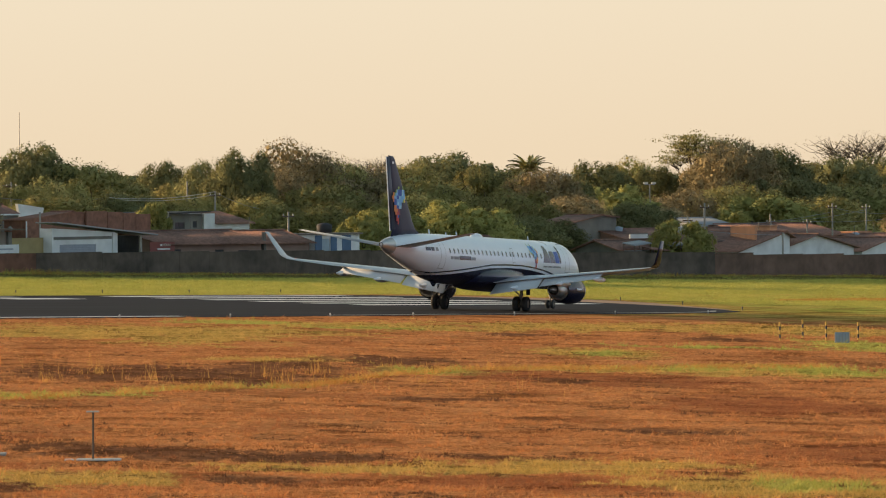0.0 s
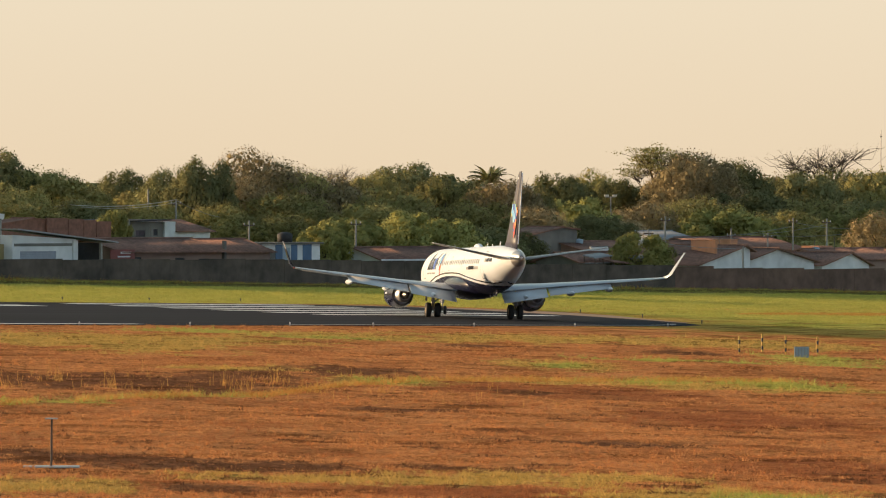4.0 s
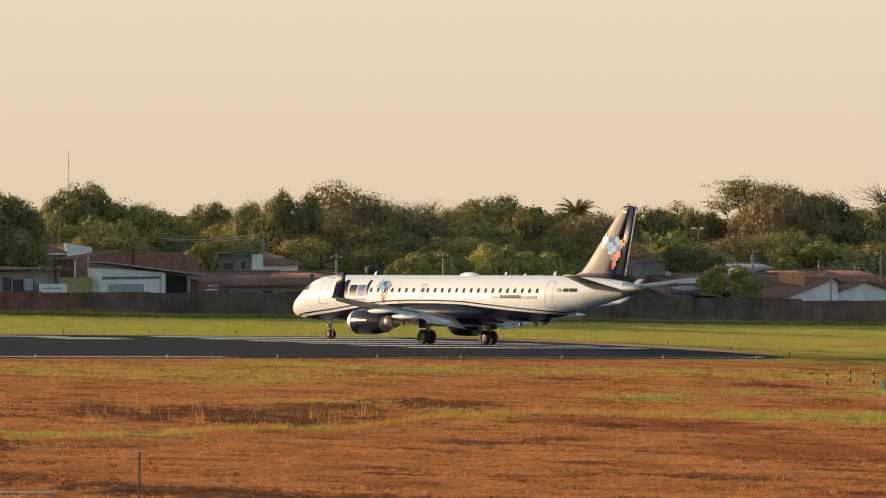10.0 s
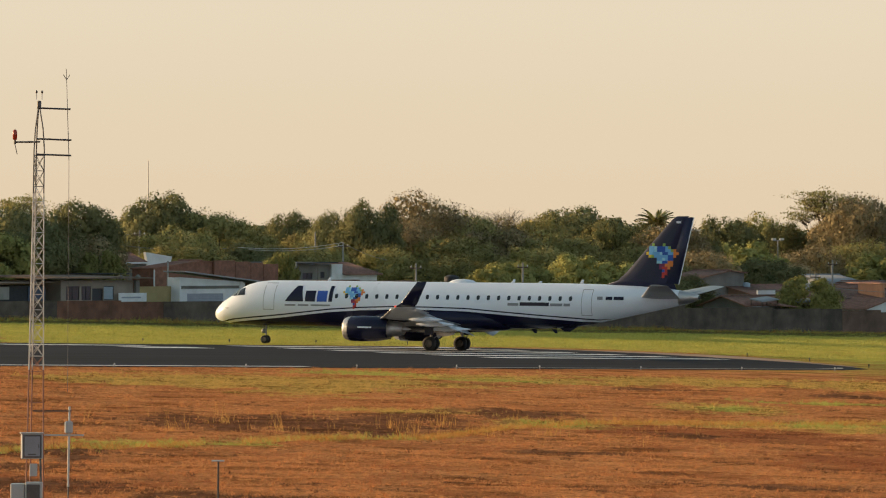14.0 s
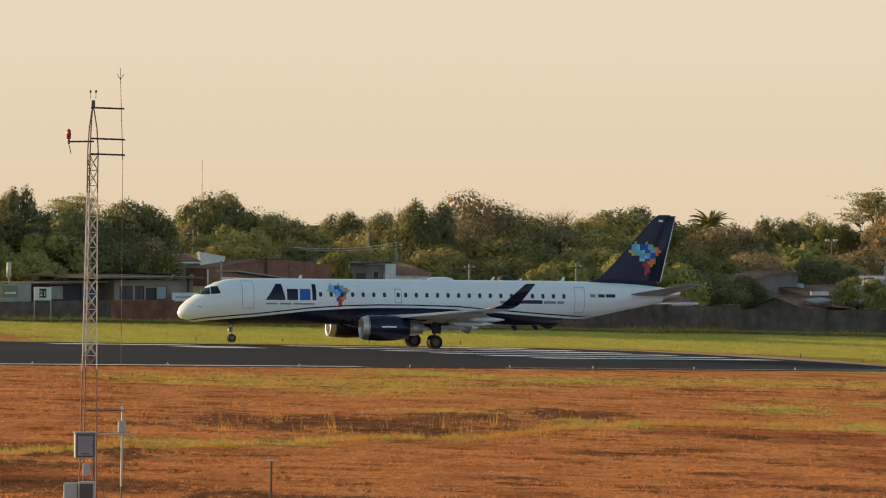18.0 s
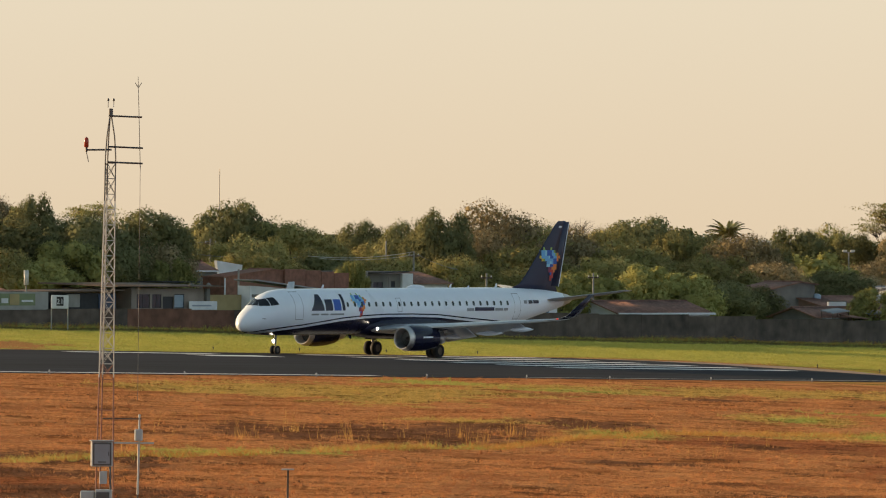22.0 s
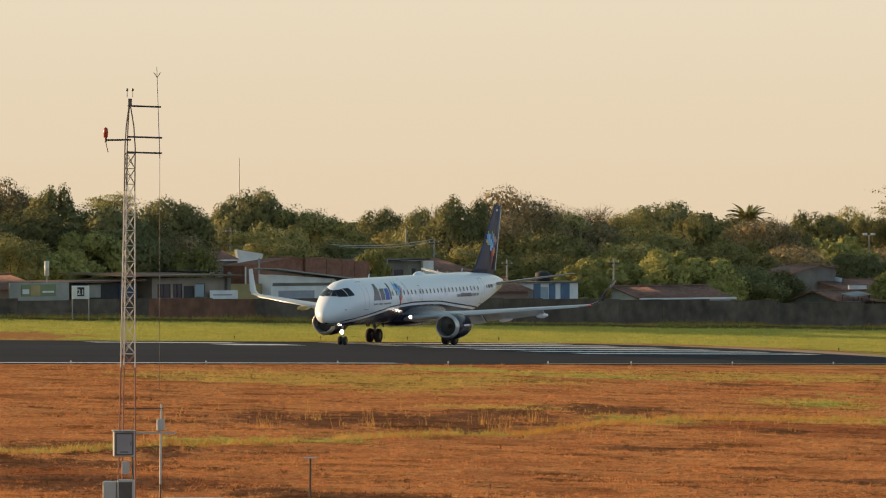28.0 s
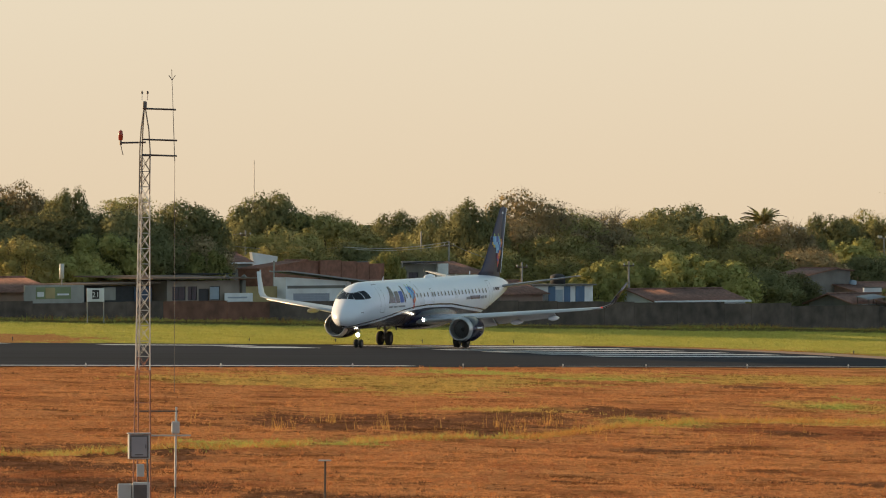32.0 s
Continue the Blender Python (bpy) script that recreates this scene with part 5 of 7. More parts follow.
    for u, b, z0, mat in ((146.5, 20, 3.0, BLUE_SHEET), (170.0, 14, 1.6, BOX_GREY), (184.0, 17, 2.0, BLUE_SHEET), (173.5, 30, 2.9, WHITE_WALL), (163.0, 24, 2.8, BOX_GREY)):
        t = house("roof_tank", "small round water tank on a tiled roof", "tank")
        part("drum", lathe(bmesh.new(), [(z0 - 0.4, 0.02), (z0 - 0.4, 0.42), (z0 + 0.32, 0.46), (z0 + 0.4, 0.34), (z0 + 0.46, 0.02)], 14, "z", (u, b, 0)), mat, t)
        part("stand", boxed(u - 0.4, u + 0.4, b - 0.4, b + 0.4, base_z(u, b) - 0.2, z0 - 0.4), GREY_WALL, t)
    for u, b, z0 in ((149.0, 12, 2.4), (159.5, 12, 2.2), (166.0, 26, 2.9), (178.0, 13, 1.7), (186.0, 16, 2.0), (66.0, 9, 3.6), (74.5, 9, 3.5)):
        t = house("roof_aerial", "thin roof television aerial", "aerial")
        part("stick", rod(bmesh.new(), (u, b, z0 - 0.6), (u, b, z0 + 1.5), 0.025, 0.02, 6), DARK_METAL, t)
        for k in range(4):
            part("rod", rod(bmesh.new(), (u - 0.3 + 0.03 * k, b, z0 + 1.45 - 0.14 * k), (u + 0.3 - 0.03 * k, b + 0.1, z0 + 1.45 - 0.14 * k), 0.012, None, 5), DARK_METAL, t)
    # farther west: long grey shop, yellow wall, hoarding, tiled houses, white parapet
    h = house("grey_shop", "long grey shop with windows and a dark eave")
    shell(h, 26.5, 36.0, 5, 13, 4.1, SHOP_WALL, [(27.2, 28.9, 2.4, 3.6), (29.2, 30.4, 2.4, 3.6), (30.6, 32.0, 1.0, 3.4), (32.1, 33.4, 2.4, 3.6)])
    window_in(h, 27.2, 28.9, 2.4, 3.6, 5, 2)
    window_in(h, 29.2, 30.4, 2.4, 3.6, 5, 2)
    # no door leaf: a black board stands for the shade inside
    part("door", boxed(30.6, 32.0, 5.1, 5.15, 0.3, 3.4), BLACK, h, "black board painting the shade in an open doorway")
    window_in(h, 32.1, 33.4, 2.4, 3.6, 5, 1, BLUE_SHEET)
    part("eave", cross_ridged(23.8, 37.7, 4.2, 13.4, lambda u, b: 4.30 + (b - 4.2) * 0.02, pitch=0.6), WOOD, h, "dark brown roof edge")
    for u in (33.6, 35.9):
        part("roof_urn", lathe(bmesh.new(), [(4.2, 0.15), (4.4, 0.26), (4.52, 0.15), (4.6, 0.05)], 10, "z", (u, 4.4, 0)), GREY_WALL, h)
    part("pier", boxed(36.02, 36.5, 4.7, 5.0, 0.2, 4.1, 0.02), GREY_WALL, h)
    part("signboard", boxed(33.6, 37.3, 4.6, 4.66, 2.25, 3.0, 0.01), WHITE_WALL, h, "white signboard")
    part("signboard_bar", boxed(34.0, 36.5, 4.57, 4.597, 2.55, 2.68), SHUTTER, h)
    h = house("yellow_yard_wall", "stained yellow yard wall", "wall")
    part("panel", pierced(36.6, 41.0, 0.2, 3.55, 5.0, 0.2, [(37.4, 40.0, 0.3, 2.2)]), YELLOW_WALL, h)
    part("gate", boxed(37.4, 40.0, 5.06, 5.1, 0.2, 2.2), DARK_TRIM, h, "dark gate")
    h = house("hoarding", "white and green advertising hoarding", "hoarding")
    part("board", boxed(5.2, 12.6, 2.0, 2.1, 2.1, 3.85, 0.02), DULL_BOARD, h)
    part("green_print", boxed(6.6, 10.9, 1.95, 1.99, 2.7, 3.7), GREEN_SIGN, h, "green printed field")
    part("yellow_print", boxed(7.7, 8.9, 1.92, 1.947, 2.75, 3.65), YELLOW_WALL, h)
    part("print_bar", boxed(6.7, 7.5, 1.90, 1.947, 2.9, 3.3), WHITE_WALL, h)
    part("print_bar", boxed(9.2, 10.6, 1.90, 1.947, 3.0, 3.15), WHITE_WALL, h)
    for u in (5.4, 12.3):
        part("post", boxed(u, u + 0.12, 2.11, 2.23, 0.6, 3.8), CONCRETE, h)
    gable_house("tiled_house", "brown tile-roofed house at the wall", 2.0, 13.5, 6, 14, 3.3, 4.4, PINK_WALL, TILE)
    gable_house("tiled_house", "brown tile-roofed house among the trees", -14.0, 0.5, 7, 16, 3.6, 4.9, PINK_WALL, TILE)
    gable_house("tiled_house", "brown tile-roofed house among the trees", -34.0, -18.0, 7, 16, 3.9, 5.1, WHITE_WALL, TILE)
    h = house("dark_shed", "dark boarded shed with rusty roof", "shed")
    shell(h, 14.5, 24.5, 5, 11, 3.7, DARK_TRIM, [(16.0, 18.0, 1.5, 3.0)])
    part("signboard", boxed(18.2, 19.8, 4.9, 4.97, 2.5, 3.6, 0.01), DULL_BOARD, h, "pale signboard")
    part("roof", cross_ridged(14.0, 25.0, 4.4, 11.4, lambda u, b: 3.8 + (u - 14) * 0.015, pitch=0.5), WOOD, h)
    part("blue_side", boxed(22.2, 24.4, 4.9, 4.98, 0.8, 3.6, 0.01), DULL_BLUE, h, "dull blue boards")
    h = gable_house("upper_house", "upper house with tile roof behind the shops", 59.5, 63.2, 27.0, 31, 5.5, 6.3, GREY_WALL, TILE, [], 0.12)
    part("fascia", boxed(59.4, 63.3, 26.72, 26.86, 5.36, 5.5, 0.01), WHITE_WALL, h, "white painted fascia board")
    h = house("white_parapet", "tilted white parapet wall on a roof", "wall")
    part("parapet", prism(bmesh.new(), [(66.1, 6.4), (69.8, 6.0), (69.6, 5.15), (68.0, 4.75), (66.5, 4.9)], 29.6, 29.9), WHITE_WALL, h)
    part("support", boxed(66.6, 67.3, 29.2, 29.59, -0.8, 5.2), WHITE_WALL, h)
    h = house("patio_roof", "flat dark patio roof", "shelter")
    part("sheet", boxed(42.0, 47.0, 15, 18, 4.5, 4.62, 0.02), DARK_TRIM, h)
    for u in (42.2, 46.7):
        for b in (15.2, 17.7):
            part("post", boxed(u, u + 0.15, b, b + 0.15, base_z(u, b) - 0.2, 4.5), WOOD, h)


build_houses()


# ---------------------------------------------------------------- trees
def blob_points(rng, n, centre, radii, fill=0.55):
    """Points through an ellipsoid, most of them near its skin."""
    d = rng.normal(size=(n, 3))
    d /= np.linalg.norm(d, axis=1)[:, None]
    r = fill + (1 - fill) * rng.random(n) ** 0.5
    return np.array(centre) + d * r[:, None] * np.array(radii), d


def leaf_quads(rng, pts, dirs, size, aspect=0.75, turned=0.5):
    """A small leaf clump card at every point, turned at random but mostly outward."""
    n = len(pts)
    nor = dirs + rng.normal(scale=turned, size=(n, 3))
    nor /= np.linalg.norm(nor, axis=1)[:, None]
    a = np.cross(nor, rng.normal(size=(n, 3)))
    a /= np.linalg.norm(a, axis=1)[:, None]
    b = np.cross(nor, a)
    s = size * (0.6 + 0.8 * rng.random(n))[:, None]
    q = np.stack([pts - a * s, pts - b * s * aspect - nor * s * 0.12, pts + a * s, pts + b * s * aspect - nor * s * 0.12], 1)
    return q.reshape(-1, 3), np.arange(4 * n).reshape(-1, 4)


def limb(bm, a, b, r0, r1, rng, bend=0.12):
    a, b = Vector(a), Vector(b)
    m = a.lerp(b, 0.5) + Vector(rng.normal(size=3)) * (b - a).length * bend
    rod(bm, a, m, r0, (r0 + r1) / 2, 7, False)
    rod(bm, m, b, (r0 + r1) / 2, r1, 6, False)


def make_tree(seed, kind, leaf, height=12.0, width=13.0, lobes=26, per=190, size=0.34, low=0.25, label=""):
    """A crown of leafy lobes, each a cluster of small clumps over denser inner leaves, on a forked trunk."""
    rng = np.random.default_rng(seed)
    tree = empty("tree", pose(0, 0, -200), label, "tree", "trees beyond the boundary wall")
    uneven, loose, bulge, deep, turned = {"mango": (0.05, 0.035, 0.34, 0.26, 0.5), "olive": (0.07, 0.06, 0.31, 0.30, 0.6), "dry": (0.08, 0.09, 0.29, 0.32, 0.65), "fresh": (0.07, 0.05, 0.32, 0.30, 0.55)}[kind]
    mid = height * (low + 1) / 2 * 0.92
    half = np.array((width / 2, width / 2, height - mid))
    pts, dirs, tips, inner, inner_dirs = [], [], [], [], []
    for i in range(lobes):
        f = (i + 0.5) / lobes
        up = 1 - 1.75 * f                           # from the top down to the skirt
        a = 2.4 * i + rng.normal() * 0.35
        d = np.array((math.cos(a) * math.sqrt(max(0, 1 - up * up)), math.sin(a) * math.sqrt(max(0, 1 - up * up)), up))
        rad = bulge * (0.6 + 0.8 * rng.random()) * float(np.mean(half))
        c = np.array((0, 0, mid)) + d * (half - rad * 0.95) * (1 + rng.normal() * uneven)
        if d[2] < 0:
            c[2] = mid + d[2] * (mid - height * low)
        knobs = rng.normal(size=(22, 3))
        knobs /= np.linalg.norm(knobs, axis=1)[:, None]
        squash = np.array((1, 1, 0.86))

        def surface(q):
            """Distance from the lobe's centre along q and the way out of the nearest knob."""
            near = q @ knobs.T
            k = near.argmax(1)
            lump = np.sqrt(np.clip(1 - ((1 - near.max(1)) / 0.20), 0, 1))
            out = q - knobs[k] * 0.62
            return rad * (1 - deep * (1 - lump)), out / np.linalg.norm(out, axis=1)[:, None]
        p, q = blob_points(rng, 70, c, rad * 0.74 * squash, 0.6)
        inner.append(p)
        inner_dirs.append(q)
        q = rng.normal(size=(per, 3))
        q /= np.linalg.norm(q, axis=1)[:, None]
        r, out = surface(q)
        r = r * (0.62 + 0.42 * rng.random(per) ** 0.7)
        stray = rng.random(per) < 0.12 + loose
        r[stray] += rad * np.minimum(rng.exponential(loose, size=stray.sum()), loose * 2.5)
        pts.append(c + q * r[:, None] * squash)
        whole = (q * rad + c - np.array((0, 0, mid - 0.25 * height))) / half
        whole /= np.linalg.norm(whole, axis=1)[:, None]
        dirs.append(0.55 * out + 0.55 * whole)
        tips.append(c)
    p, d = blob_points(rng, per * 3, (0, 0, mid), half * 0.66, 0.6)
    pts.append(p)
    dirs.append(d)
    pts, dirs, inner, inner_dirs = (np.concatenate(x) for x in (pts, dirs, inner, inner_dirs))
    fit = np.array((*[width / 2 / np.quantile(np.hypot(pts[:, 0], pts[:, 1]), 0.97)] * 2, height / np.quantile(pts[:, 2], 0.993)))
    v, f = leaf_quads(rng, pts * fit, dirs, size, turned=turned)
    v2, f2 = leaf_quads(rng, inner * fit, inner_dirs, size * 2.6, turned=0.4)
    crown = raw_mesh("crown", np.concatenate([v, v2]), np.concatenate([f, f2 + len(v)]), leaf, tree)
    # leaves of a clump catch the light together
    soft = np.concatenate([dirs, inner_dirs])
    soft = np.repeat(soft + rng.normal(scale=0.25, size=soft.shape), 4, 0)
    soft /= np.linalg.norm(soft, axis=1)[:, None]
    crown.data.shade_smooth()
    crown.data.normals_split_custom_set_from_vertices(soft.tolist())
    bm = bmesh.new()
    fork = (rng.normal() * 0.3, rng.normal() * 0.3, height * low * 0.9 + 0.6)
    rod(bm, (0, 0, -0.5), fork, height * 0.035, height * 0.024, 9, False)
    part("trunk", bm, BARK, tree)
    bm = bmesh.new()
    for c in tips[::3]:
        limb(bm, fork, Vector(c * fit) * 0.9, height * 0.016, 0.05, rng)
    if kind in ("olive", "dry"):
        for c in tips[:lobes // 2]:
            way = (c - np.array((0, 0, mid))) / np.linalg.norm(c - np.array((0, 0, mid)))
            for k in range(5):
                limb(bm, c * fit, c * fit + rng.normal(size=3) * 0.55 + np.array((0, 0, 0.2)) + way * height * 0.075, 0.022, 0.008, rng, 0.10)
    tagged(part("branchwork", bm, BARK, tree), kind="stuff")
    return tree


def make_sparse(seed, leaf, height, width, label, leaves=26):
    """Thin high crown in flat sprays on bare spreading limbs."""
    rng = np.random.default_rng(seed)
    tree = empty("tree", pose(0, 0, -200), label, "tree", "trees beyond the boundary wall")
    bm = bmesh.new()
    fork = (0, 0, height * (0.52 if leaves > 10 else 0.6))
    rod(bm, (0, 0, -0.5), fork, 0.28, 0.15, 8, False)
    part("trunk", bm, BARK, tree)
    bm = bmesh.new()
    pts = []
    for i in range(20):
        a = 2 * math.pi * i / 20 + rng.normal() * 0.2
        r = width / 2 * (0.35 + 0.65 * rng.random())
        tip = np.array((r * math.cos(a), r * math.sin(a), height * ((0.70 + 0.27 * rng.random()) if leaves > 10 else (0.80 + 0.16 * rng.random()))))
        limb(bm, fork, tip, 0.09, 0.025, rng, 0.08)
        for k in range(14):
            t2 = tip + rng.normal(scale=(0.9, 0.9, 0.22) if leaves > 10 else (1.3, 1.3, 0.28), size=3)
            limb(bm, np.array(fork) * 0.25 + tip * 0.75, t2, 0.026, 0.011, rng, 0.12)
            pts.append(t2 + rng.normal(scale=(0.5, 0.5, 0.09), size=(leaves, 3)))
    p = np.concatenate(pts)
    v, f = leaf_quads(rng, p, rng.normal(size=p.shape) * 0.4 + np.array((0, 0, 1)), 0.095 if leaves > 10 else 0.05)
    raw_mesh("crown", v, f, leaf, tree)
    tagged(part("branchwork", bm, BARK, tree), kind="stuff")
    return tree


def make_palm(seed, height, label):
    rng = np.random.default_rng(seed)
    tree = empty("palm_tree", pose(0, 0, -200), label, "palm tree", "trees beyond the boundary wall")
    bm = bmesh.new()
    for k in range(6):
        rod(bm, (0.05 * math.sin(k), 0, height * k / 6 - 0.3), (0.05 * math.sin(k + 1), 0, height * (k + 1) / 6 - 0.3), 0.24 - 0.015 * k, 0.225 - 0.015 * k, 9, False)
    part("trunk", bm, BARK, tree)
    q, stems = [], bmesh.new()
    for i in range(64):
        a, up = 2 * math.pi * rng.random(), 0.2 + 0.8 * rng.random()
        L = 2.6 + 0.8 * rng.random()
        prev = None
        for k in range(9):
            s = k / 8
            out = L * s * math.cos(0.9 * up + 0.1)
            z = height + L * (s * math.sin(1.25 * up + 0.05) - s * s * (0.75 - 0.35 * up))
            p = np.array((out * math.cos(a), out * math.sin(a), z))
            if prev is not None:
                rod(stems, prev, p, 0.03, 0.025, 4, False)
                side = np.array((-math.sin(a), math.cos(a), 0))
                along = (p - prev) / np.linalg.norm(p - prev)
                for w in np.linspace(0, 1, 4)[:-1]:
                    b = prev + (p - prev) * w
                    for sg in (-1, 1):
                        l = 0.65 * (1.1 - s)
                        tip = b + (side * sg * 1.1 + along * 0.6 + np.array((0, 0, -0.25))) * l
                        q.append([b, b + along * 0.12, tip, b - along * 0.01])
            prev = p
    q = np.array(q).reshape(-1, 3)
    raw_mesh("fronds", q, np.arange(len(q)).reshape(-1, 4), LEAF_OLIVE, tree)
    part("crown_stem", stems, BARK, tree)
    return tree


KINDS = {
    "mango": [make_tree(s, "mango", LEAF_DARK, 12, 14, 44, 560, 0.115, 0.18, "dense dark green mango tree") for s in (1, 2, 3)],
    "olive": [make_tree(s, "olive", LEAF_OLIVE, 12, 13, 46, 520, 0.10, 0.12, "olive green tree with loose leafy crown") for s in (4, 5, 6)],
    "dry": [make_tree(s, "dry", LEAF_DRY, 12, 13, 50, 460, 0.09, 0.10, "brownish dry-season tree with thin crown") for s in (7, 8)],
    "far": [make_tree(s, "mango", LEAF_DARK, 12, 14, 34, 150, 0.21, 0.18, "dark green tree in the farther belt") for s in (11, 12)],
    "low": [make_tree(s, "olive", m, 12, 13, 36, 290, 0.13, 0.12, "olive brown tree among the houses") for s, m in ((13, LEAF_OLIVE), (14, LEAF_DRY), (15, LEAF_FRESH))],
    "fresh": [make_tree(s, "fresh", LEAF_FRESH, 6, 8, 34, 330, 0.09, 0.05, "bright green bushy shrub") for s in (9, 10)],
}
SPARSE = make_sparse(21, LEAF_OLIVE, 12, 9, "tall thin tree with flat sprays of leaves")
BARE = make_sparse(22, LEAF_DRY, 12, 10, "nearly bare spreading tree", 6)
PALM = make_palm(23, 9.0, "feathery palm above the other trees")
NATIVE = {"mango": (12, 14), "olive": (12, 13), "dry": (12, 13), "fresh": (6, 8), "far": (12, 14), "low": (12, 13), "sparse": (12, 9), "bare": (12, 10), "palm": (10.2, 6)}
tree_count = 0


def plant(kind, u, b, top, width):
    """A tree in house space: its foot on the land, its top at that height."""
    global tree_count
    tree_count += 1
    model = {"sparse": SPARSE, "bare": BARE, "palm": PALM}.get(kind) or KINDS[kind][tree_count % len(KINDS[kind])]
    p = WALL_FRAME @ Vector((u, b, 0))
    z = land(p.x)
    h0, w0 = NATIVE[kind]
    sz, sx = (top - z) / h0, width / w0
    m = Matrix.Translation((p.x, p.y, z)) @ Matrix.Rotation(tree_count * 2.4, 4, "Z") @ Matrix.Diagonal((sx, sx, sz, 1))
    return copy_thing(model, m)




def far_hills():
    """Low rise at the edge of sight; its haze is painted as a pale colour."""
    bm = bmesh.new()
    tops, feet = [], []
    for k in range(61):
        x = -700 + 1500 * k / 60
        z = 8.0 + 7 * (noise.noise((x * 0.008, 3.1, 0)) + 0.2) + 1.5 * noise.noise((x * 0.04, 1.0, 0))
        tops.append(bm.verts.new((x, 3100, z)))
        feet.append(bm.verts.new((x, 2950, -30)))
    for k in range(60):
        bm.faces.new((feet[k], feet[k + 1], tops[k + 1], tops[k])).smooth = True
    tagged(part("backdrop", bm, material("haze_painted_woods", (0.78, 0.64, 0.50), 1.0, vary=0.15, grain=0.01, patch=0.004)), "low far hills with haze painted into their colour", "hills", kind="structure")


far_hills()
for u, b, top, width in ((94.3, 52, 11.68, 8.8), (208.0, 130, 10.17, 7.8), (143.4, 70, 10.16, 7.8), (116.3, 44, 11.01, 7.8), (170.6, 60, 10.64, 12.5), (192.7, 60, 8.13, 6.8), (245.5, 95, 9.77, 10.2), (257.7, 95, 9.19, 8.4), (268.6, 86, 11.36, 10.3), (304.3, 84, 10.04, 14.5), (279.6, 84, 10.03, 13.3), (298.1, 90, 10.36, 14.5), (251.6, 72, 7.75, 13.7), (269.0, 68, 6.97, 13.9), (124.4, 15, 4.61, 8.4), (130.8, 16, 4.11, 6.2), (90.5, 38, 7.1, 9.8), (176.5, 40, 5.49, 9.9),):
    plant("mango", u, b, top, width)
for u, b, top, width in ((43.4, 32, 11.82, 5.7), (49.7, 24, 10.65, 9.6), (44.1, 27, 10.14, 9.6), (36.5, 29, 9.83, 10.6), (72.5, 70, 11.82, 9.9), (52.5, 60, 11.46, 11.1), (31.0, 30, 8.82, 9.8), (53.0, 32, 9.3, 8.0), (41.5, 22, 8.3, 9.9), (47.2, 50, 10.9, 10.9),):
    plant("mango", u, b, top, width)
for u, b, top, width in ((97.4, 48, 9.95, 11.5), (85.3, 42, 8.5, 9.0), (115.9, 60, 8.55, 8.7), (151.6, 80, 8.06, 10.0), (136.3, 58, 9.46, 6.4), (139.6, 50, 9.97, 10.4), (158.6, 56, 9.59, 9.1), (167.6, 54, 9.3, 7.5), (146.9, 44, 8.17, 12.1), (123.3, 40, 7.72, 11.0), (170.4, 52, 8.92, 7.5), (300.1, 130, 10.17, 9.9), (289.1, 80, 10.29, 12.4), (306.8, 90, 9.64, 14.6), (231.8, 66, 7.19, 12.5), (257.3, 68, 7.04, 14.7), (241.1, 60, 5.69, 14.4), (110.7, 30, 5.83, 10.0),):
    plant("olive", u, b, top, width)
for u, b, top, width in ((126.8, 30, 6.81, 10.9), (144.3, 32, 6.98, 11.1), (109.0, 36, 6.69, 7.7), (76.7, 34, 6.91, 11.1), (107.9, 44, 6.73, 8.5), (24.5, 20, 7.59, 8.3), (144.3, 100, 8.9, 7.0), (103.4, 60, 9.11, 8.6),):
    plant("olive", u, b, top, width)
for u, b, top, width in ((135.2, 52, 11.89, 11.2), (124.6, 46, 9.43, 8.7), (141.7, 48, 9.37, 10.5), (166.6, 44, 9.12, 9.1), (220.9, 66, 6.63, 10.6), (257.4, 84, 12.29, 13.0), (250.0, 80, 11.61, 11.0), (288.4, 95, 9.74, 11.5), (200.9, 19, 5.81, 10.1), (157.5, 34, 6.32, 9.7), (78.1, 70, 12.55, 9.2), (49.1, 22, 7.81, 8.5),):
    plant("dry", u, b, top, width)
for u, b, top, width in ((169.8, 70, 11.08, 7.6), (304.3, 98, 14.02, 10.8),):
    plant("bare", u, b, top, width)
for u, b, top, width in ((171.8, 50, 10.32, 5.8),):
    plant("palm", u, b, top, width)
for u, b, top, width in ((203.7, 62, 7.09, 12.1), (226.0, 58, 5.92, 14.1), (256.6, 62, 5.71, 13.7), (101.7, 14, 5.46, 8.2), (113.1, 16, 6.02, 8.3), (116.8, 14, 5.33, 9.1), (136.8, 5, 3.97, 6.8), (73.8, 20, 6.25, 3.8), (92.3, 10, 4.85, 5.9), (37.0, 22, 7.9, 8.8), (45.0, 17, 6.4, 5.0), (27.5, 16, 6.2, 6.5),):
    plant("fresh", u, b, top, width)
for u, b, top, width in ((256.5, 88, 13.52, 8.8), (121.2, 95, 11.99, 6.1), (124.2, 110, 11.92, 7.5),):
    plant("sparse", u, b, top, width)
# a far belt that closes the horizon
for i in range(34):
    u = -120 + i * 16 + random.uniform(-4, 4)
    plant("far", u, random.uniform(130, 210), random.uniform(8.2, 10.2), random.uniform(15, 20))
for i in range(44):
    u = -70 + i * 7 + random.uniform(-2, 2)
    plant("low", u, random.uniform(48, 85), random.uniform(5.0, 7.2) - 0.01 * u, random.uniform(10, 13))
for m in [o for v in KINDS.values() for o in v] + [SPARSE, BARE, PALM]:
    for o in [*m.children_recursive, m]:
        bpy.data.objects.remove(o)


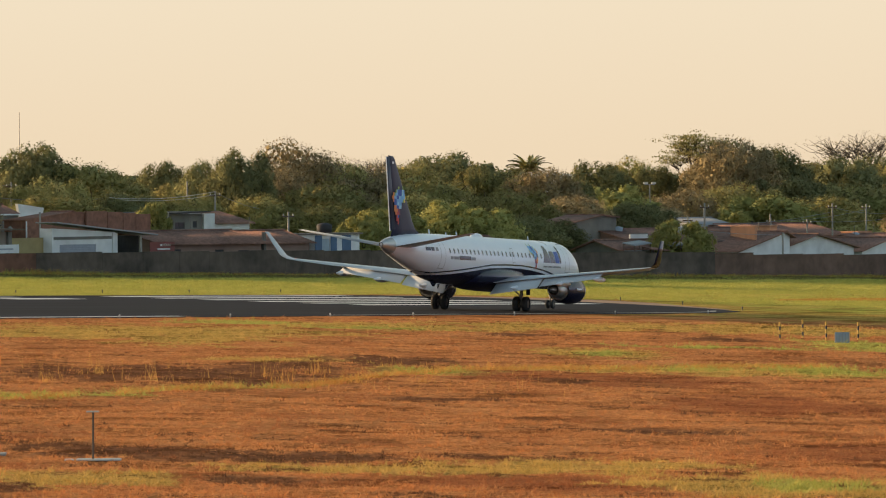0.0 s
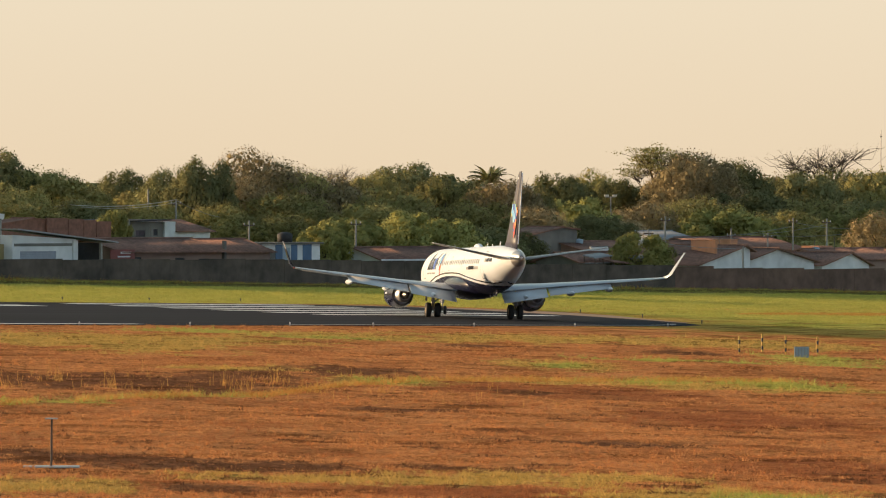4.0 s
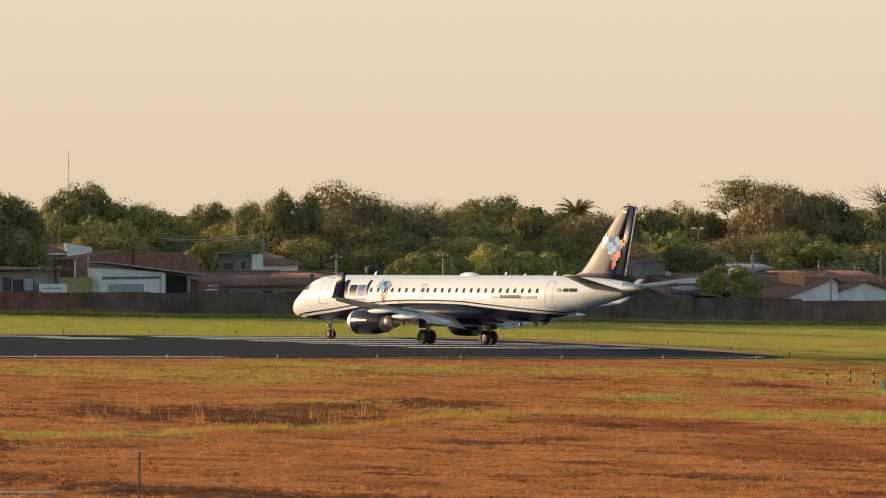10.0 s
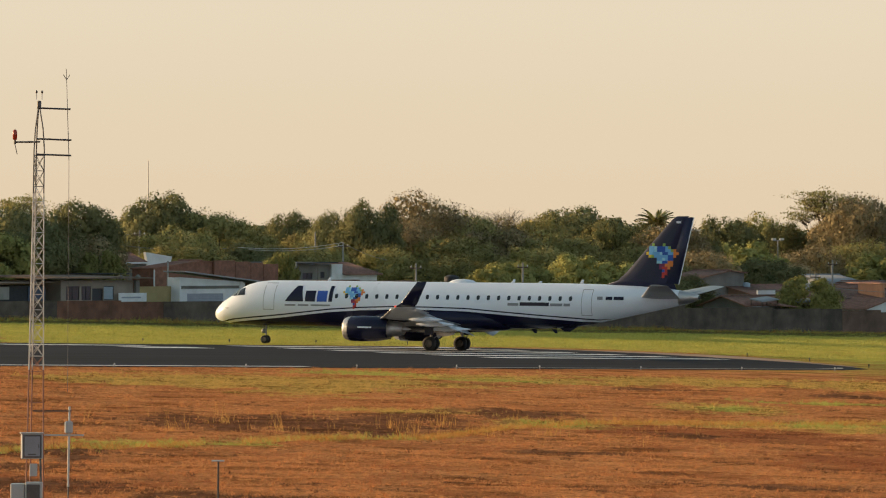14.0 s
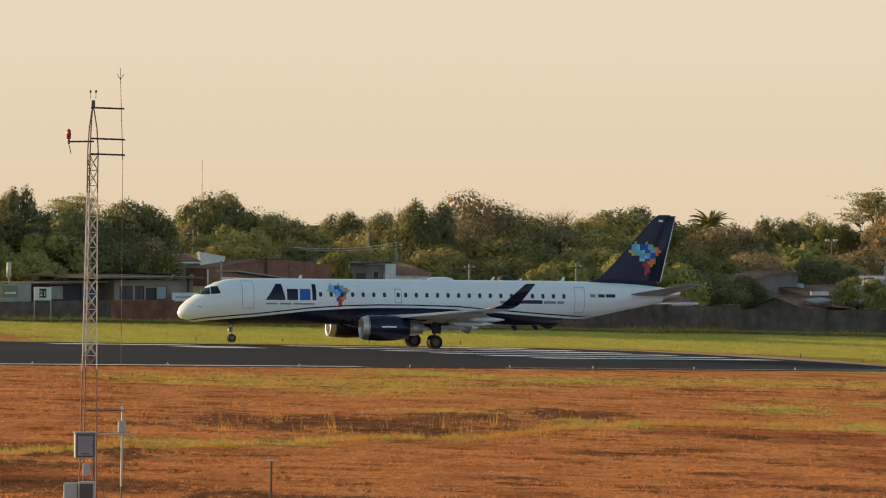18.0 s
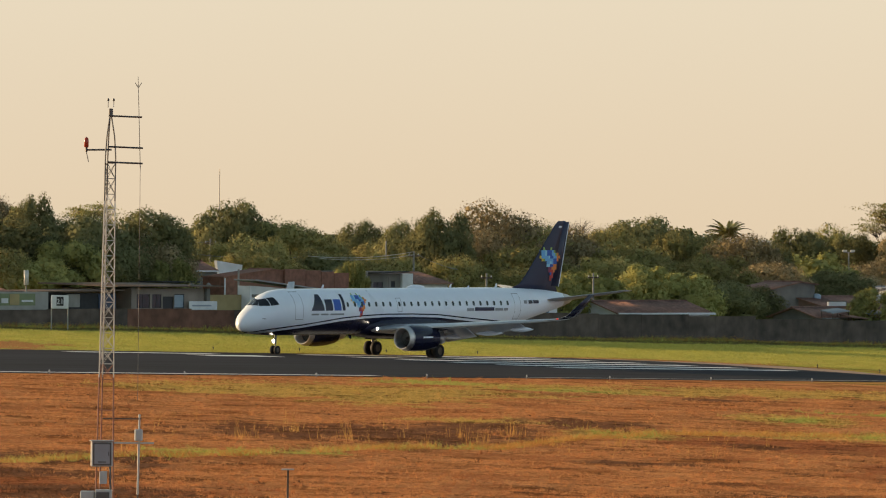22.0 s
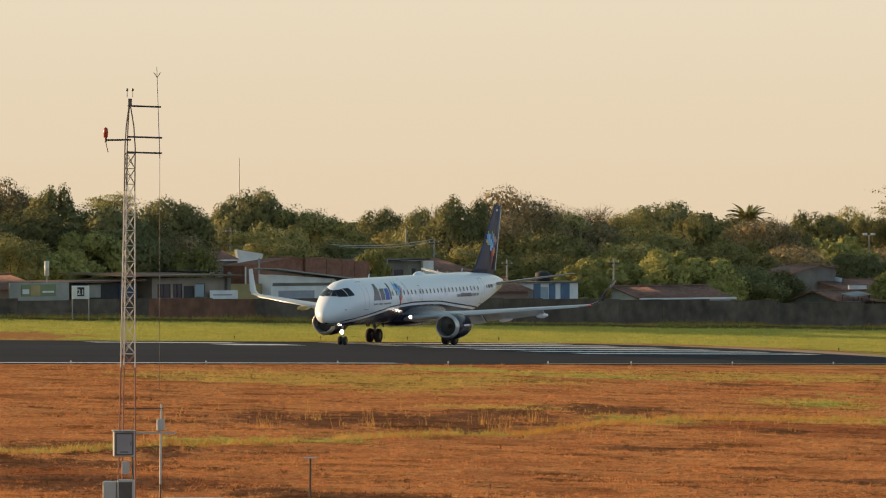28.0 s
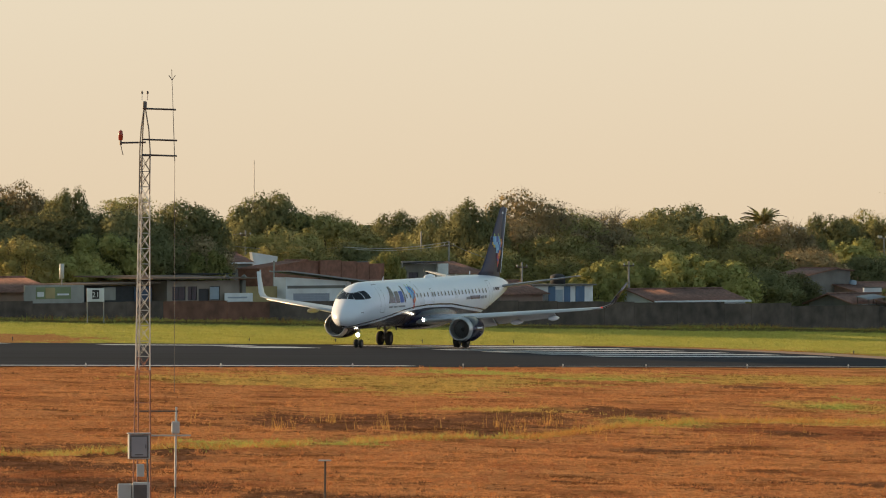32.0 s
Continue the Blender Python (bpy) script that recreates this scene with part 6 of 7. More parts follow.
# ---------------------------------------------------------------- small things on the airfield
def lattice_tower():
    """Three-legged weather mast with instruments."""
    x0, y0 = -8.66, 200.0
    g = land(x0)
    t = empty("weather_mast", pose(x0, y0, g) @ pose(0, 0, 0, 0, 0.7, 20), "orange and white lattice weather mast with instruments", "mast")
    H = 11.5
    def corner(k, z):
        r = 0.30 - 0.13 * min(1.0, z / 9.6) if z < 10.8 else 0.17 * max(0.0, 11.75 - z) / 0.95 + 0.02
        a = radians(90 + 120 * k)
        return Vector((r * math.cos(a), r * math.sin(a), z))
    bands = [(0.0, 4.6, TOWER_RUST), (4.6, 6.6, TOWER_WHITE), (6.6, 8.6, TOWER_WHITE), (8.6, 9.4, TOWER_WHITE), (9.4, 11.75, DARK_METAL)]
    for z0, z1, mat in bands:
        for k in range(3):
            bm = bmesh.new()
            zs = np.linspace(z0, z1, 5)
            for a, b in zip(zs[:-1], zs[1:]):
                rod(bm, corner(k, a), corner(k, b), 0.024 if z0 == 0.0 else 0.019, None, 6, False)
            part("mast_leg", bm, mat, t)
    z = 0.35
    while z < 10.7:
        mat = next(m for a, b, m in bands if a <= z < b)
        for k in range(3):
            part("rung", rod(bmesh.new(), corner(k, z), corner((k + 1) % 3, z), 0.011, None, 5), mat, t)
            if 4.4 < z < 10.3:
                part("brace", rod(bmesh.new(), corner(k, z), corner((k + 1) % 3, z + 0.42), 0.008, None, 5), mat, t)
                part("brace", rod(bmesh.new(), corner((k + 1) % 3, z), corner(k, z + 0.42), 0.008, None, 5), mat, t)
        z += 0.42 if z > 3.9 else 0.84
    inv = pose(0, 0, 0, 0, 0, -20)
    def q(dx, dy, z):
        return inv @ Vector((dx, dy, z))
    # arms and whip aerial
    for z, x1 in ((11.72, 0.86), (10.88, 0.9), (10.46, 0.9)):
        part("arm", rod(bmesh.new(), q(-0.05, 0, z), q(x1, 0, z - 0.02), 0.028, None, 6), DARK_METAL, t)
    part("arm", rod(bmesh.new(), q(-0.66, 0, 10.78), q(0.05, 0, 10.80), 0.028, None, 6), DARK_METAL, t)
    part("aerial", rod(bmesh.new(), q(0.74, 0, 12.55), q(0.84, 0, 10.3), 0.008, 0.012, 6), DARK_METAL, t)
    part("aerial_cable", rod(bmesh.new(), q(0.84, 0, 10.3), q(0.9, 0, 4.0), 0.007, None, 5), DARK_METAL, t, "thin hanging cable")
    for s in (-1, 1):
        part("aerial_prong", rod(bmesh.new(), q(0.74, 0, 12.5), q(0.74 + s * 0.09, 0, 12.64), 0.01, None, 5), DARK_METAL, t)
    part("aerial_tip", rod(bmesh.new(), q(0.74, 0, 12.5), q(0.73, 0, 12.8), 0.008, None, 5), DARK_METAL, t)
    lamp = part("obstruction_lamp", lathe(bmesh.new(), [(10.84, 0.02), (10.86, 0.06), (11.02, 0.065), (11.1, 0.05), (11.13, 0.01)], 12, "z", q(-0.64, 0, 0)), RED_LENS, t, "red obstruction lamp")
    part("lamp_foot", rod(bmesh.new(), q(-0.64, 0, 10.72), q(-0.64, 0, 10.86), 0.035, None, 8), DARK_METAL, lamp)
    part("lamp_cable", rod(bmesh.new(), q(-0.64, 0, 10.74), q(-0.57, 0, 10.45), 0.012, None, 5), DARK_METAL, lamp)
    # wind head
    part("wind_head", boxed(-0.045, 0.06, -0.045, 0.045, 11.70, 11.92, 0.02), DARK_METAL, t)
    for dx in (-0.07, 0.08):
        part("cup_post", rod(bmesh.new(), q(dx, 0, 11.95), q(dx, 0, 12.14), 0.012, None, 5), TOWER_WHITE, t)
        part("cup", lathe(bmesh.new(), [(12.12, 0.01), (12.13, 0.03), (12.17, 0.035), (12.2, 0.01)], 8, "z", q(dx, 0, 0)), DARK_METAL, t)
    # cabinets
    c = empty("instrument_cabinet", pose(x0 + 0.0, y0 - 0.42, g + 2.19) @ pose(0, 0, 0, 0, 0, 8), "pale grey steel instrument cabinet on the mast", "cabinet")
    part("body", boxed(-0.29, 0.29, -0.14, 0.14, 0, 0.68, 0.02), BOX_GREY, c)
    part("gasket", boxed(-0.25, 0.25, -0.150, -0.142, 0.03, 0.65, 0.003), DARK_METAL, c, "dark door seal")
    part("door", boxed(-0.215, 0.205, -0.172, -0.152, 0.07, 0.61, 0.008), SHEET, c, "grey cabinet door")
    part("latch", boxed(0.16, 0.185, -0.19, -0.173, 0.30, 0.40, 0.004), DARK_METAL, c)
    part("vent", boxed(-0.12, 0.10, -0.176, -0.173, 0.11, 0.14), DARK_METAL, c)
    part("hood", boxed(-0.32, 0.32, -0.2, 0.16, 0.685, 0.715, 0.008), BOX_GREY, c)
    part("bracket", boxed(-0.06, 0.06, 0.14, 0.36, 0.3, 0.4), DARK_METAL, c)
    c2 = empty("battery_box", pose(x0 - 0.05, y0 - 0.4, g + 0.80), "dark grey battery boxes at the foot of the mast", "box")
    part("body", boxed(-0.52, -0.14, -0.2, 0.2, 0, 0.72, 0.02), BOX_GREY, c2)
    part("front_box", boxed(-0.12, 0.34, -0.26, 0.2, 0, 0.76, 0.02), BOX_GREY, c2)
    part("front_panel", boxed(-0.08, 0.28, -0.275, -0.263, 0.05, 0.7, 0.006), DARK_METAL, c2)
    part("feet", boxed(-0.4, 0.2, -0.1, 0.1, -0.85, -0.003), DARK_METAL, c2)
    part("conduit", rod(bmesh.new(), (0.3, -0.1, 0.7), (0.28, -0.05, 1.45), 0.03, None, 6), DARK_METAL, c2)
    part("junction_box", boxed(0.0, 0.2, -0.2, -0.05, 0.92, 1.26, 0.01), BOX_GREY, c2)
    # side rain gauge post
    r = empty("gauge_post", pose(x0 + 0.98, y0, g), "white pole with a grey gauge box beside the mast", "gauge")
    part("pole", rod(bmesh.new(), (-0.01, 0, 1.42), (0.02, 0, 3.6), 0.03, None, 8), TOWER_WHITE, r)
    part("gauge_box", boxed(-0.11, 0.11, -0.11, 0.11, 2.87, 3.2, 0.03), BOX_GREY, r)
    part("cross_bar", boxed(-0.95, 0.42, -0.03, 0.03, 2.80, 2.845), BOX_GREY, r)
    part("tie_bar", boxed(-0.98, 0.08, -0.025, 0.025, 3.46, 3.5), WOOD, r)
    part("foot", rod(bmesh.new(), (-0.02, 0, -0.3), (-0.01, 0, 1.42), 0.02, None, 8), DARK_METAL, r)


lattice_tower()


def t_post(x, y, height, label):
    t = empty("survey_post", pose(x, y, land(x) + relief(x, y)), label, "post")
    part("stake", rod(bmesh.new(), (0, 0, -0.1), (0.01, 0, height), 0.036, 0.032, 8), WOOD, t)
    part("cap_plate", boxed(-0.19, 0.19, -0.19, 0.19, height, height + 0.035, 0.006), BOX_GREY, t)
    part("base_plate", boxed(-0.85, 0.85, -0.5, 0.5, 0.02, 0.07, 0.01), BOX_GREY, t, "flat pale base slab")


t_post(-4.01, 221.9, 1.48, "grey steel post with a flat cap on a slab")


def slab_cover(x, y):
    c = empty("inspection_cover", pose(x, y, land(x) + relief(x, y)), "flat pale concrete cover in the grass", "cover")
    part("lid", boxed(-0.9, 0.9, -0.6, 0.6, 0.0, 0.08, 0.015), CONCRETE, c)


slab_cover(-7.6, 224.5)


def marker_post(x, y, height=1.05):
    t = empty("marker_post", pose(x, y, land(x) + relief(x, y)) @ pose(0, 0, 0, 0, random.uniform(-2, 2), 0), "yellow and black banded marker post", "post", "banded marker posts")
    n = 5
    for k in range(n):
        part("band", rod(bmesh.new(), (0, 0, -0.1 + (height + 0.1) * k / n), (0, 0, -0.1 + (height + 0.1) * (k + 1) / n), 0.055, None, 10, k in (0, n - 1)), SIGN_BLACK if k % 2 else SIGN_YELLOW, t)


for x, y in ((31.77, 420.1), (33.75, 428.5), (34.77, 424.2), (36.6, 424.0), (40.6, 421.0)):
    marker_post(x, y)


def blue_cover():
    t = empty("equipment_sheet", pose(35.0, 416.0, land(35.0) + relief(35.0, 416.0)) @ pose(0, 0, 0, 0, 0, 6), "pale blue leaning equipment panel in the grass", "panel")
    part("panel", boxed(-0.42, 0.42, -0.04, 0.04, 0.0, 0.62, 0.01), BLUE_SHEET, t)
    for k in range(5):
        part("rib", boxed(-0.38 + 0.18 * k, -0.35 + 0.18 * k, -0.06, -0.042, 0.03, 0.6), SHEET, t)
    part("stay", rod(bmesh.new(), (0, 0.03, 0.5), (0, 0.5, 0.0), 0.02), DARK_METAL, t)


blue_cover()


def edge_light(s, v, kind=0):
    p = on_land(s, v)
    t = empty("runway_light", Matrix.Translation(p), "small runway edge light on a short stem" if kind == 0 else "small dark edge marker stub", "runway light", "runway edge lights")
    part("stem", rod(bmesh.new(), (0, 0, 0), (0, 0, 0.16), 0.035, 0.03, 8), CONCRETE if kind == 0 else SIGN_BLACK, t)
    part("lens", lathe(bmesh.new(), [(0.16, 0.05), (0.2, 0.055), (0.25, 0.04), (0.28, 0.01)], 10, "z"), LAMP_OFF if kind == 0 else SIGN_BLACK, t)


for s in (335.0, 348.0, 361.3, 373.0, 384.0, 393.5, 405.5, 418.0, 430.0):
    edge_light(s, NEAR_EDGE + 1.5)
for s in (398.0, 412.0, 425.4, 436.0, 447.0, 459.0):
    edge_light(s, FAR_EDGE - 6.0, 1)
for s, v in ((447.0, -268.5), (461, -282), (470, -293)):
    edge_light(s, v, 1)


def distance_sign():
    """Two-digit board on legs in front of the boundary wall."""
    t = empty("distance_board", pose(-29.7, 602.6, land(-29.7)) @ pose(0, 0, 0, 0, 0, 12), "white airfield board with black digits 21 on legs", "sign")
    part("board", boxed(-0.72, 0.72, -0.05, 0.05, 1.75, 2.85, 0.02), WHITE_WALL, t)
    part("black_field", boxed(-0.28, 0.30, -0.07, -0.052, 1.98, 2.72), SIGN_BLACK, t, "black field behind the digits")
    part("side_panel", boxed(-0.66, -0.38, -0.07, -0.052, 1.98, 2.72), WHITE_WALL, t)
    cu = bpy.data.curves.new("digits", "FONT")
    cu.body, cu.size, cu.extrude, cu.align_x = "21", 0.62, 0.005, "CENTER"
    dg = new("digits", cu)
    dg.matrix_basis = pose(0.01, -0.085, 2.12, 90, 0, 0)
    cu.materials.append(WHITE_WALL)
    bpy.context.view_layer.update()
    me = bpy.data.meshes.new_from_object(dg.evaluated_get(bpy.context.evaluated_depsgraph_get()))
    bpy.data.objects.remove(dg)
    ob = new("digits", me)
    ob.parent, ob.matrix_basis = t, pose(0.01, -0.085, 2.12, 90, 0, 0)
    ob["label"] = "white digits 21"
    for x in (-0.68, 0.68):
        part("leg", rod(bmesh.new(), (x, 0, -0.1), (x, 0, 1.8), 0.05, None, 8), CONCRETE, t)


distance_sign()


def utility_pole(u, b, top, label="grey concrete utility pole", arm=True, r=0.12):
    p = WALL_FRAME @ Vector((u, b, 0))
    z = land(p.x)
    t = empty("utility_pole", Matrix.Translation((p.x, p.y, z)) @ pose(0, 0, 0, 0, 0, 50.8), label, "pole", "utility poles")
    h = top - z
    part("shaft", rod(bmesh.new(), (0, 0, -0.2), (0, 0, h), r, r * 0.7, 8), CONCRETE, t)
    if arm:
        part("cross_arm", boxed(-0.8, 0.8, -0.06, 0.06, h - 0.5, h - 0.38, 0.01), WOOD, t)
        for k in (-0.7, 0, 0.7):
            part("insulator", lathe(bmesh.new(), [(h - 0.38, 0.05), (h - 0.3, 0.06), (h - 0.2, 0.03)], 8, "z", (k, 0, 0)), TOWER_WHITE, t)
    return p.x, p.y, top


def lamp_pole(u, b, top):
    p = WALL_FRAME @ Vector((u, b, 0))
    z = land(p.x)
    t = empty("flood_lamp", Matrix.Translation((p.x, p.y, z)) @ pose(0, 0, 0, 0, 0, 10), "slim pole with two floodlights among the trees", "lamp")
    h = top - z
    part("shaft", rod(bmesh.new(), (0, 0, -0.2), (0, 0, h), 0.12, 0.07, 8), CONCRETE, t)
    part("bar", boxed(-0.55, 0.55, -0.04, 0.04, h - 0.1, h - 0.02), SHEET, t)
    for s in (-0.45, 0.45):
        part("lamp_head", boxed(s - 0.24, s + 0.24, -0.12, 0.12, h - 0.02, h + 0.2, 0.03), TOWER_WHITE, t)


def wire(name, a, b, sag, r=0.02, mat=None):
    """A hanging cable."""
    bm = bmesh.new()
    a, b = Vector(a), Vector(b)
    across_way = (b - a).cross(Vector((0, 0, 1))).normalized()
    rings = []
    for k in range(17):
        s = k / 16
        p = a.lerp(b, s) - Vector((0, 0, sag * 4 * s * (1 - s)))
        rings.append([bm.verts.new(p + across_way * r * math.cos(i * math.pi / 2) + Vector((0, 0, r * math.sin(i * math.pi / 2)))) for i in range(4)])
    for one, two in zip(rings[:-1], rings[1:]):
        for i in range(4):
            bm.faces.new((one[i], one[(i + 1) % 4], two[(i + 1) % 4], two[i]))
    return tagged(part(name, bm, mat or SHEET), "sagging overhead cable between poles", "cable", "overhead cables")


utility_pole(97.7, 32, 7.36, arm=True)
utility_pole(127.5, 60, 8.29, arm=False)
utility_pole(81.4, 10, 5.47, arm=True)
utility_pole(78.6, 22, 5.52, arm=False)
utility_pole(137.5, 5, 4.53, arm=True)
utility_pole(150.8, 3, 2.77, arm=False)
utility_pole(198.8, 30, 5.37, arm=True)
utility_pole(214.0, 36, 5.23, arm=True)
utility_pole(185.4, 24, 3.85, arm=True)
utility_pole(184.5, 28, 3.97, arm=True)
utility_pole(88.8, 50, 8.39, arm=True)
utility_pole(169.8, 26, 5.61, arm=True)
utility_pole(46.4, 10, 5.73, arm=False)
utility_pole(97.4, 10, 5.53, arm=True)
utility_pole(201.6, 40, 4.26, arm=False)
utility_pole(217.4, 60, 4.83, arm=False)
lamp_pole(207.2, 60, 7.56)
t = empty("radio_mast", pose(-28.5, 1029.1, land(90)), "thin distant radio mast above the trees", "mast")
part("shaft", rod(bmesh.new(), (0, 0, 0), (0, 0, 20.60), 0.09, 0.04, 6), DARK_METAL, t)
t = empty("radio_mast", pose(114.3, 1204.1, land(90)), "thin distant radio mast above the trees", "mast")
part("shaft", rod(bmesh.new(), (0, 0, 0), (0, 0, 20.51), 0.10, 0.045, 6), DARK_METAL, t)
part("dish", rod(bmesh.new(), (-0.15, 0, 19.51), (0.15, 0, 19.51), 0.12, None, 6), DARK_METAL, t)
p = WALL_FRAME @ Vector((12.0, 4, 0))
t = empty("siren_pole", Matrix.Translation((p.x, p.y, land(p.x))), "white cylinder on a slim pole behind the wall", "pole")
part("shaft", rod(bmesh.new(), (0, 0, -0.2), (0, 0, 4.43 - land(p.x)), 0.06, None, 8), CONCRETE, t)
part("cylinder", lathe(bmesh.new(), [(4.38 - land(p.x), 0.02), (4.38 - land(p.x), 0.2), (5.63 - land(p.x), 0.2), (5.63 - land(p.x), 0.02)], 14, "z"), TOWER_WHITE, t)
# white on the first two cables paints the sunlight they catch
wire("cable", (-10.7, 690.2, 6.85), (-0.9, 702.3, 7.31), 0.35, 0.026, TOWER_WHITE)
wire("cable", (-9.7, 691.5, 6.64), (-0.8, 702.3, 7.04), 0.3, 0.022, TOWER_WHITE)
wire("cable", (-0.9, 702.3, 7.31), (3.4, 707.5, 5.63), 0.2)
wire("cable", (46.9, 741.9, 3.58), (63.1, 761.8, 4.57), 0.5)
wire("cable", (64.6, 779.4, 4.95), (73.5, 790.2, 4.38), 0.4)
wire("cable", (57.4, 770.6, 3.59), (68.7, 784.4, 4.67), 0.3)
wire("cable", (45.4, 717.8, 3.31), (55.6, 730.4, 2.50), 0.2)
wire("cable", (-33.5, 690.8, 7.23), (-20.4, 706.8, 8.18), 0.4)
wire("cable", (-24.1, 686.5, 7.41), (-10.9, 702.7, 6.81), 0.5)
wire("cable", (61.0, 768.7, 3.59), (72.8, 783.1, 3.94), 0.3)


# ---------------------------------------------------------------- grass
def tufts(rng, xy, height, spread, blades=3, wide=0.012, lean_by=0.75):
    """Thin leaning blades in small tufts; returns vertices and triangles."""
    n = len(xy)
    z = np.array([land(x) + relief(x, y) for x, y in xy])
    base = np.repeat(np.column_stack([xy, z - 0.02]), blades, 0)
    m = len(base)
    base[:, :2] += rng.normal(scale=spread, size=(m, 2))
    a = rng.random(m) * 2 * math.pi
    side = np.column_stack([np.cos(a), np.sin(a), np.zeros(m)])
    hgt = np.repeat(height, blades) * (0.6 + 0.7 * rng.random(m))
    lean = rng.normal(scale=lean_by, size=(m, 2)) * hgt[:, None]
    tip = base + np.column_stack([lean, hgt])
    w = (wide * (0.7 + 0.6 * rng.random(m)))[:, None]
    v = np.stack([base - side * w, base + side * w, tip], 1).reshape(-1, 3)
    return v, np.arange(3 * m).reshape(-1, 3)


def scatter(rng, n, y0, y1, power=1.0, half=0.108):
    """Places in the wedge of land before the camera."""
    y = y0 + (y1 - y0) * rng.random(n) ** power
    x = y * (rng.random(n) * (half + 0.065) - 0.065 + 0.0)
    return np.column_stack([x, y])


def across(xy):
    return xy[:, 0] * OUT.x + xy[:, 1] * OUT.y


def along(xy):
    return xy[:, 0] * RUN.x + xy[:, 1] * RUN.y


def patchy(xy, scale, seed):
    s, v = along(xy) * scale * 0.3, across(xy) * scale
    return np.array([noise.noise((a, b, seed)) for a, b in zip(s, v)])


def uneven(xy, sx, sy, seed):
    return np.array([noise.noise((a * sx, b * sy, seed)) for a, b in xy])


def build_grass():
    rng = np.random.default_rng(5)
    # the dry field up to the runway
    xy = scatter(rng, 115000, 190, 470, 1.6)
    v = across(xy)
    xy = xy[(v > NEAR_EDGE + 0.6)]
    kinds = np.array([cover(x, y) for x, y in xy])
    pick = rng.random((len(xy), 4))
    # stubble on burnt soil and where the ditch's shade is painted
    soil = (kinds[:, 0] > 0.2 + 0.9 * pick[:, 0]) | (uneven(xy, 0.3, 0.3, 3.0) + 0.25 * pick[:, 0] < -0.24)
    green = ~soil & (kinds[:, 3] > 0.15 + 0.7 * pick[:, 1])
    ochre = ~soil & ~green & (kinds[:, 2] > 0.15 + 0.7 * pick[:, 2])
    rust = ~soil & ~green & ~ochre & ((kinds[:, 1] > 0.2 + 0.6 * pick[:, 3]) | (uneven(xy, 0.25, 0.12, 9.0) + 0.3 * pick[:, 3] < -0.1))
    for name, sel, mat, h, label in (("dry_grass", ~soil & ~ochre & ~rust & ~green, GRASS_DRY, 0.055, "short dry orange grass"), ("rust_grass", rust, GRASS_RUST, 0.055, "short rust-red dry grass"),
                                     ("stubble", soil, GRASS_SOIL_AND_SHADE, 0.05, "dark brown stubble and bare soil, also painting the ditch's shade"), ("ochre_grass", ochre, GRASS_OCHRE, 0.085, "short yellowing grass"),
                                     ("green_patch_grass", green, GRASS_GREEN, 0.12, "fresh green grass patches in the dry field")):
        pts = xy[sel]
        vv, ff = tufts(rng, pts, h * (0.5 + 0.9 * rng.random(len(pts)) + 1.6 * (rng.random(len(pts)) < 0.10)), 0.06, 7, 0.02)
        tagged(raw_mesh(name, vv, ff, mat), label, "grass", kind="stuff")
    # taller stalks along the shallow ditch
    n = 9000
    x = -22 + 52 * rng.random(n)
    y = np.interp(x, *DITCH) + rng.normal(scale=1.6, size=n)
    keep = np.array([noise.noise((a * 0.5, b * 0.2, 4)) for a, b in zip(x, y)]) > -0.2
    x, y = x[keep], y[keep]
    n = len(x)
    green = rng.random(n) < np.where(x < 1, 0.32, 0.10)
    tall = 0.10 + 0.26 * rng.random(n) ** 2
    for name, sel, mat, label in (("ditch_grass", ~green, GRASS_GOLD, "taller golden grass along a shallow ditch"), ("ditch_green_grass", green, GRASS_GREEN, "yellow-green grass along a shallow ditch")):
        vv, ff = tufts(rng, np.column_stack([x, y])[sel], tall[sel], 0.12, 4, 0.02)
        tagged(raw_mesh(name, vv, ff, mat), label, "grass", kind="stuff")
    # seed stalks standing up here and there
    clumps = np.array([(-11.3, 287), (-5.6, 322), (-3.0, 312), (0.2, 306), (2.4, 318), (5.6, 316), (8.6, 318), (9.4, 334), (1.6, 324), (-7.5, 308), (12.2, 338), (4.2, 330)])
    at = clumps[rng.integers(0, len(clumps), 190)] + rng.normal(scale=(0.30, 1.6), size=(190, 2))
    at = np.concatenate([at, np.column_stack([-12 + 28 * rng.random(110), 300 + 40 * rng.random(110)])])
    vv, ff = tufts(rng, at, 0.35 + 0.6 * rng.random(len(at)) ** 1.5, 0.05, 2, 0.010, 0.2)
    tagged(raw_mesh("seed_stalks", vv, ff, GRASS_GOLD), "thin pale seed stalks", "grass", kind="stuff")
    # the green strip between runway and wall
    xy = scatter(rng, 130000, 480, 740, 1.0)
    v = across(xy)
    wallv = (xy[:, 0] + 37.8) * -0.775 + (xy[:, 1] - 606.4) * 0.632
    ok = (v < FAR_EDGE - 1.0) | (along(xy) > 473)
    worn = np.array([y < 560 and x < -10 and cover(x, y)[1] > 0.3 + 0.6 * math.sin(37 * x + 11 * y) ** 2 for x, y in xy])
    ok &= ~worn
    xy = xy[ok & (wallv < -0.3)]
    # tufts near the wall take the darker colour that paints its shade
    in_wall_shade = (wallv > -11 - 4 * rng.random(len(wallv)))[ok & (wallv < -0.3)]
    dryer = ~in_wall_shade & (patchy(xy, 0.06, 2.0) + np.clip((across(xy) - FAR_EDGE + 14) / 14, -1, 1) * 0.2 > 0.75)
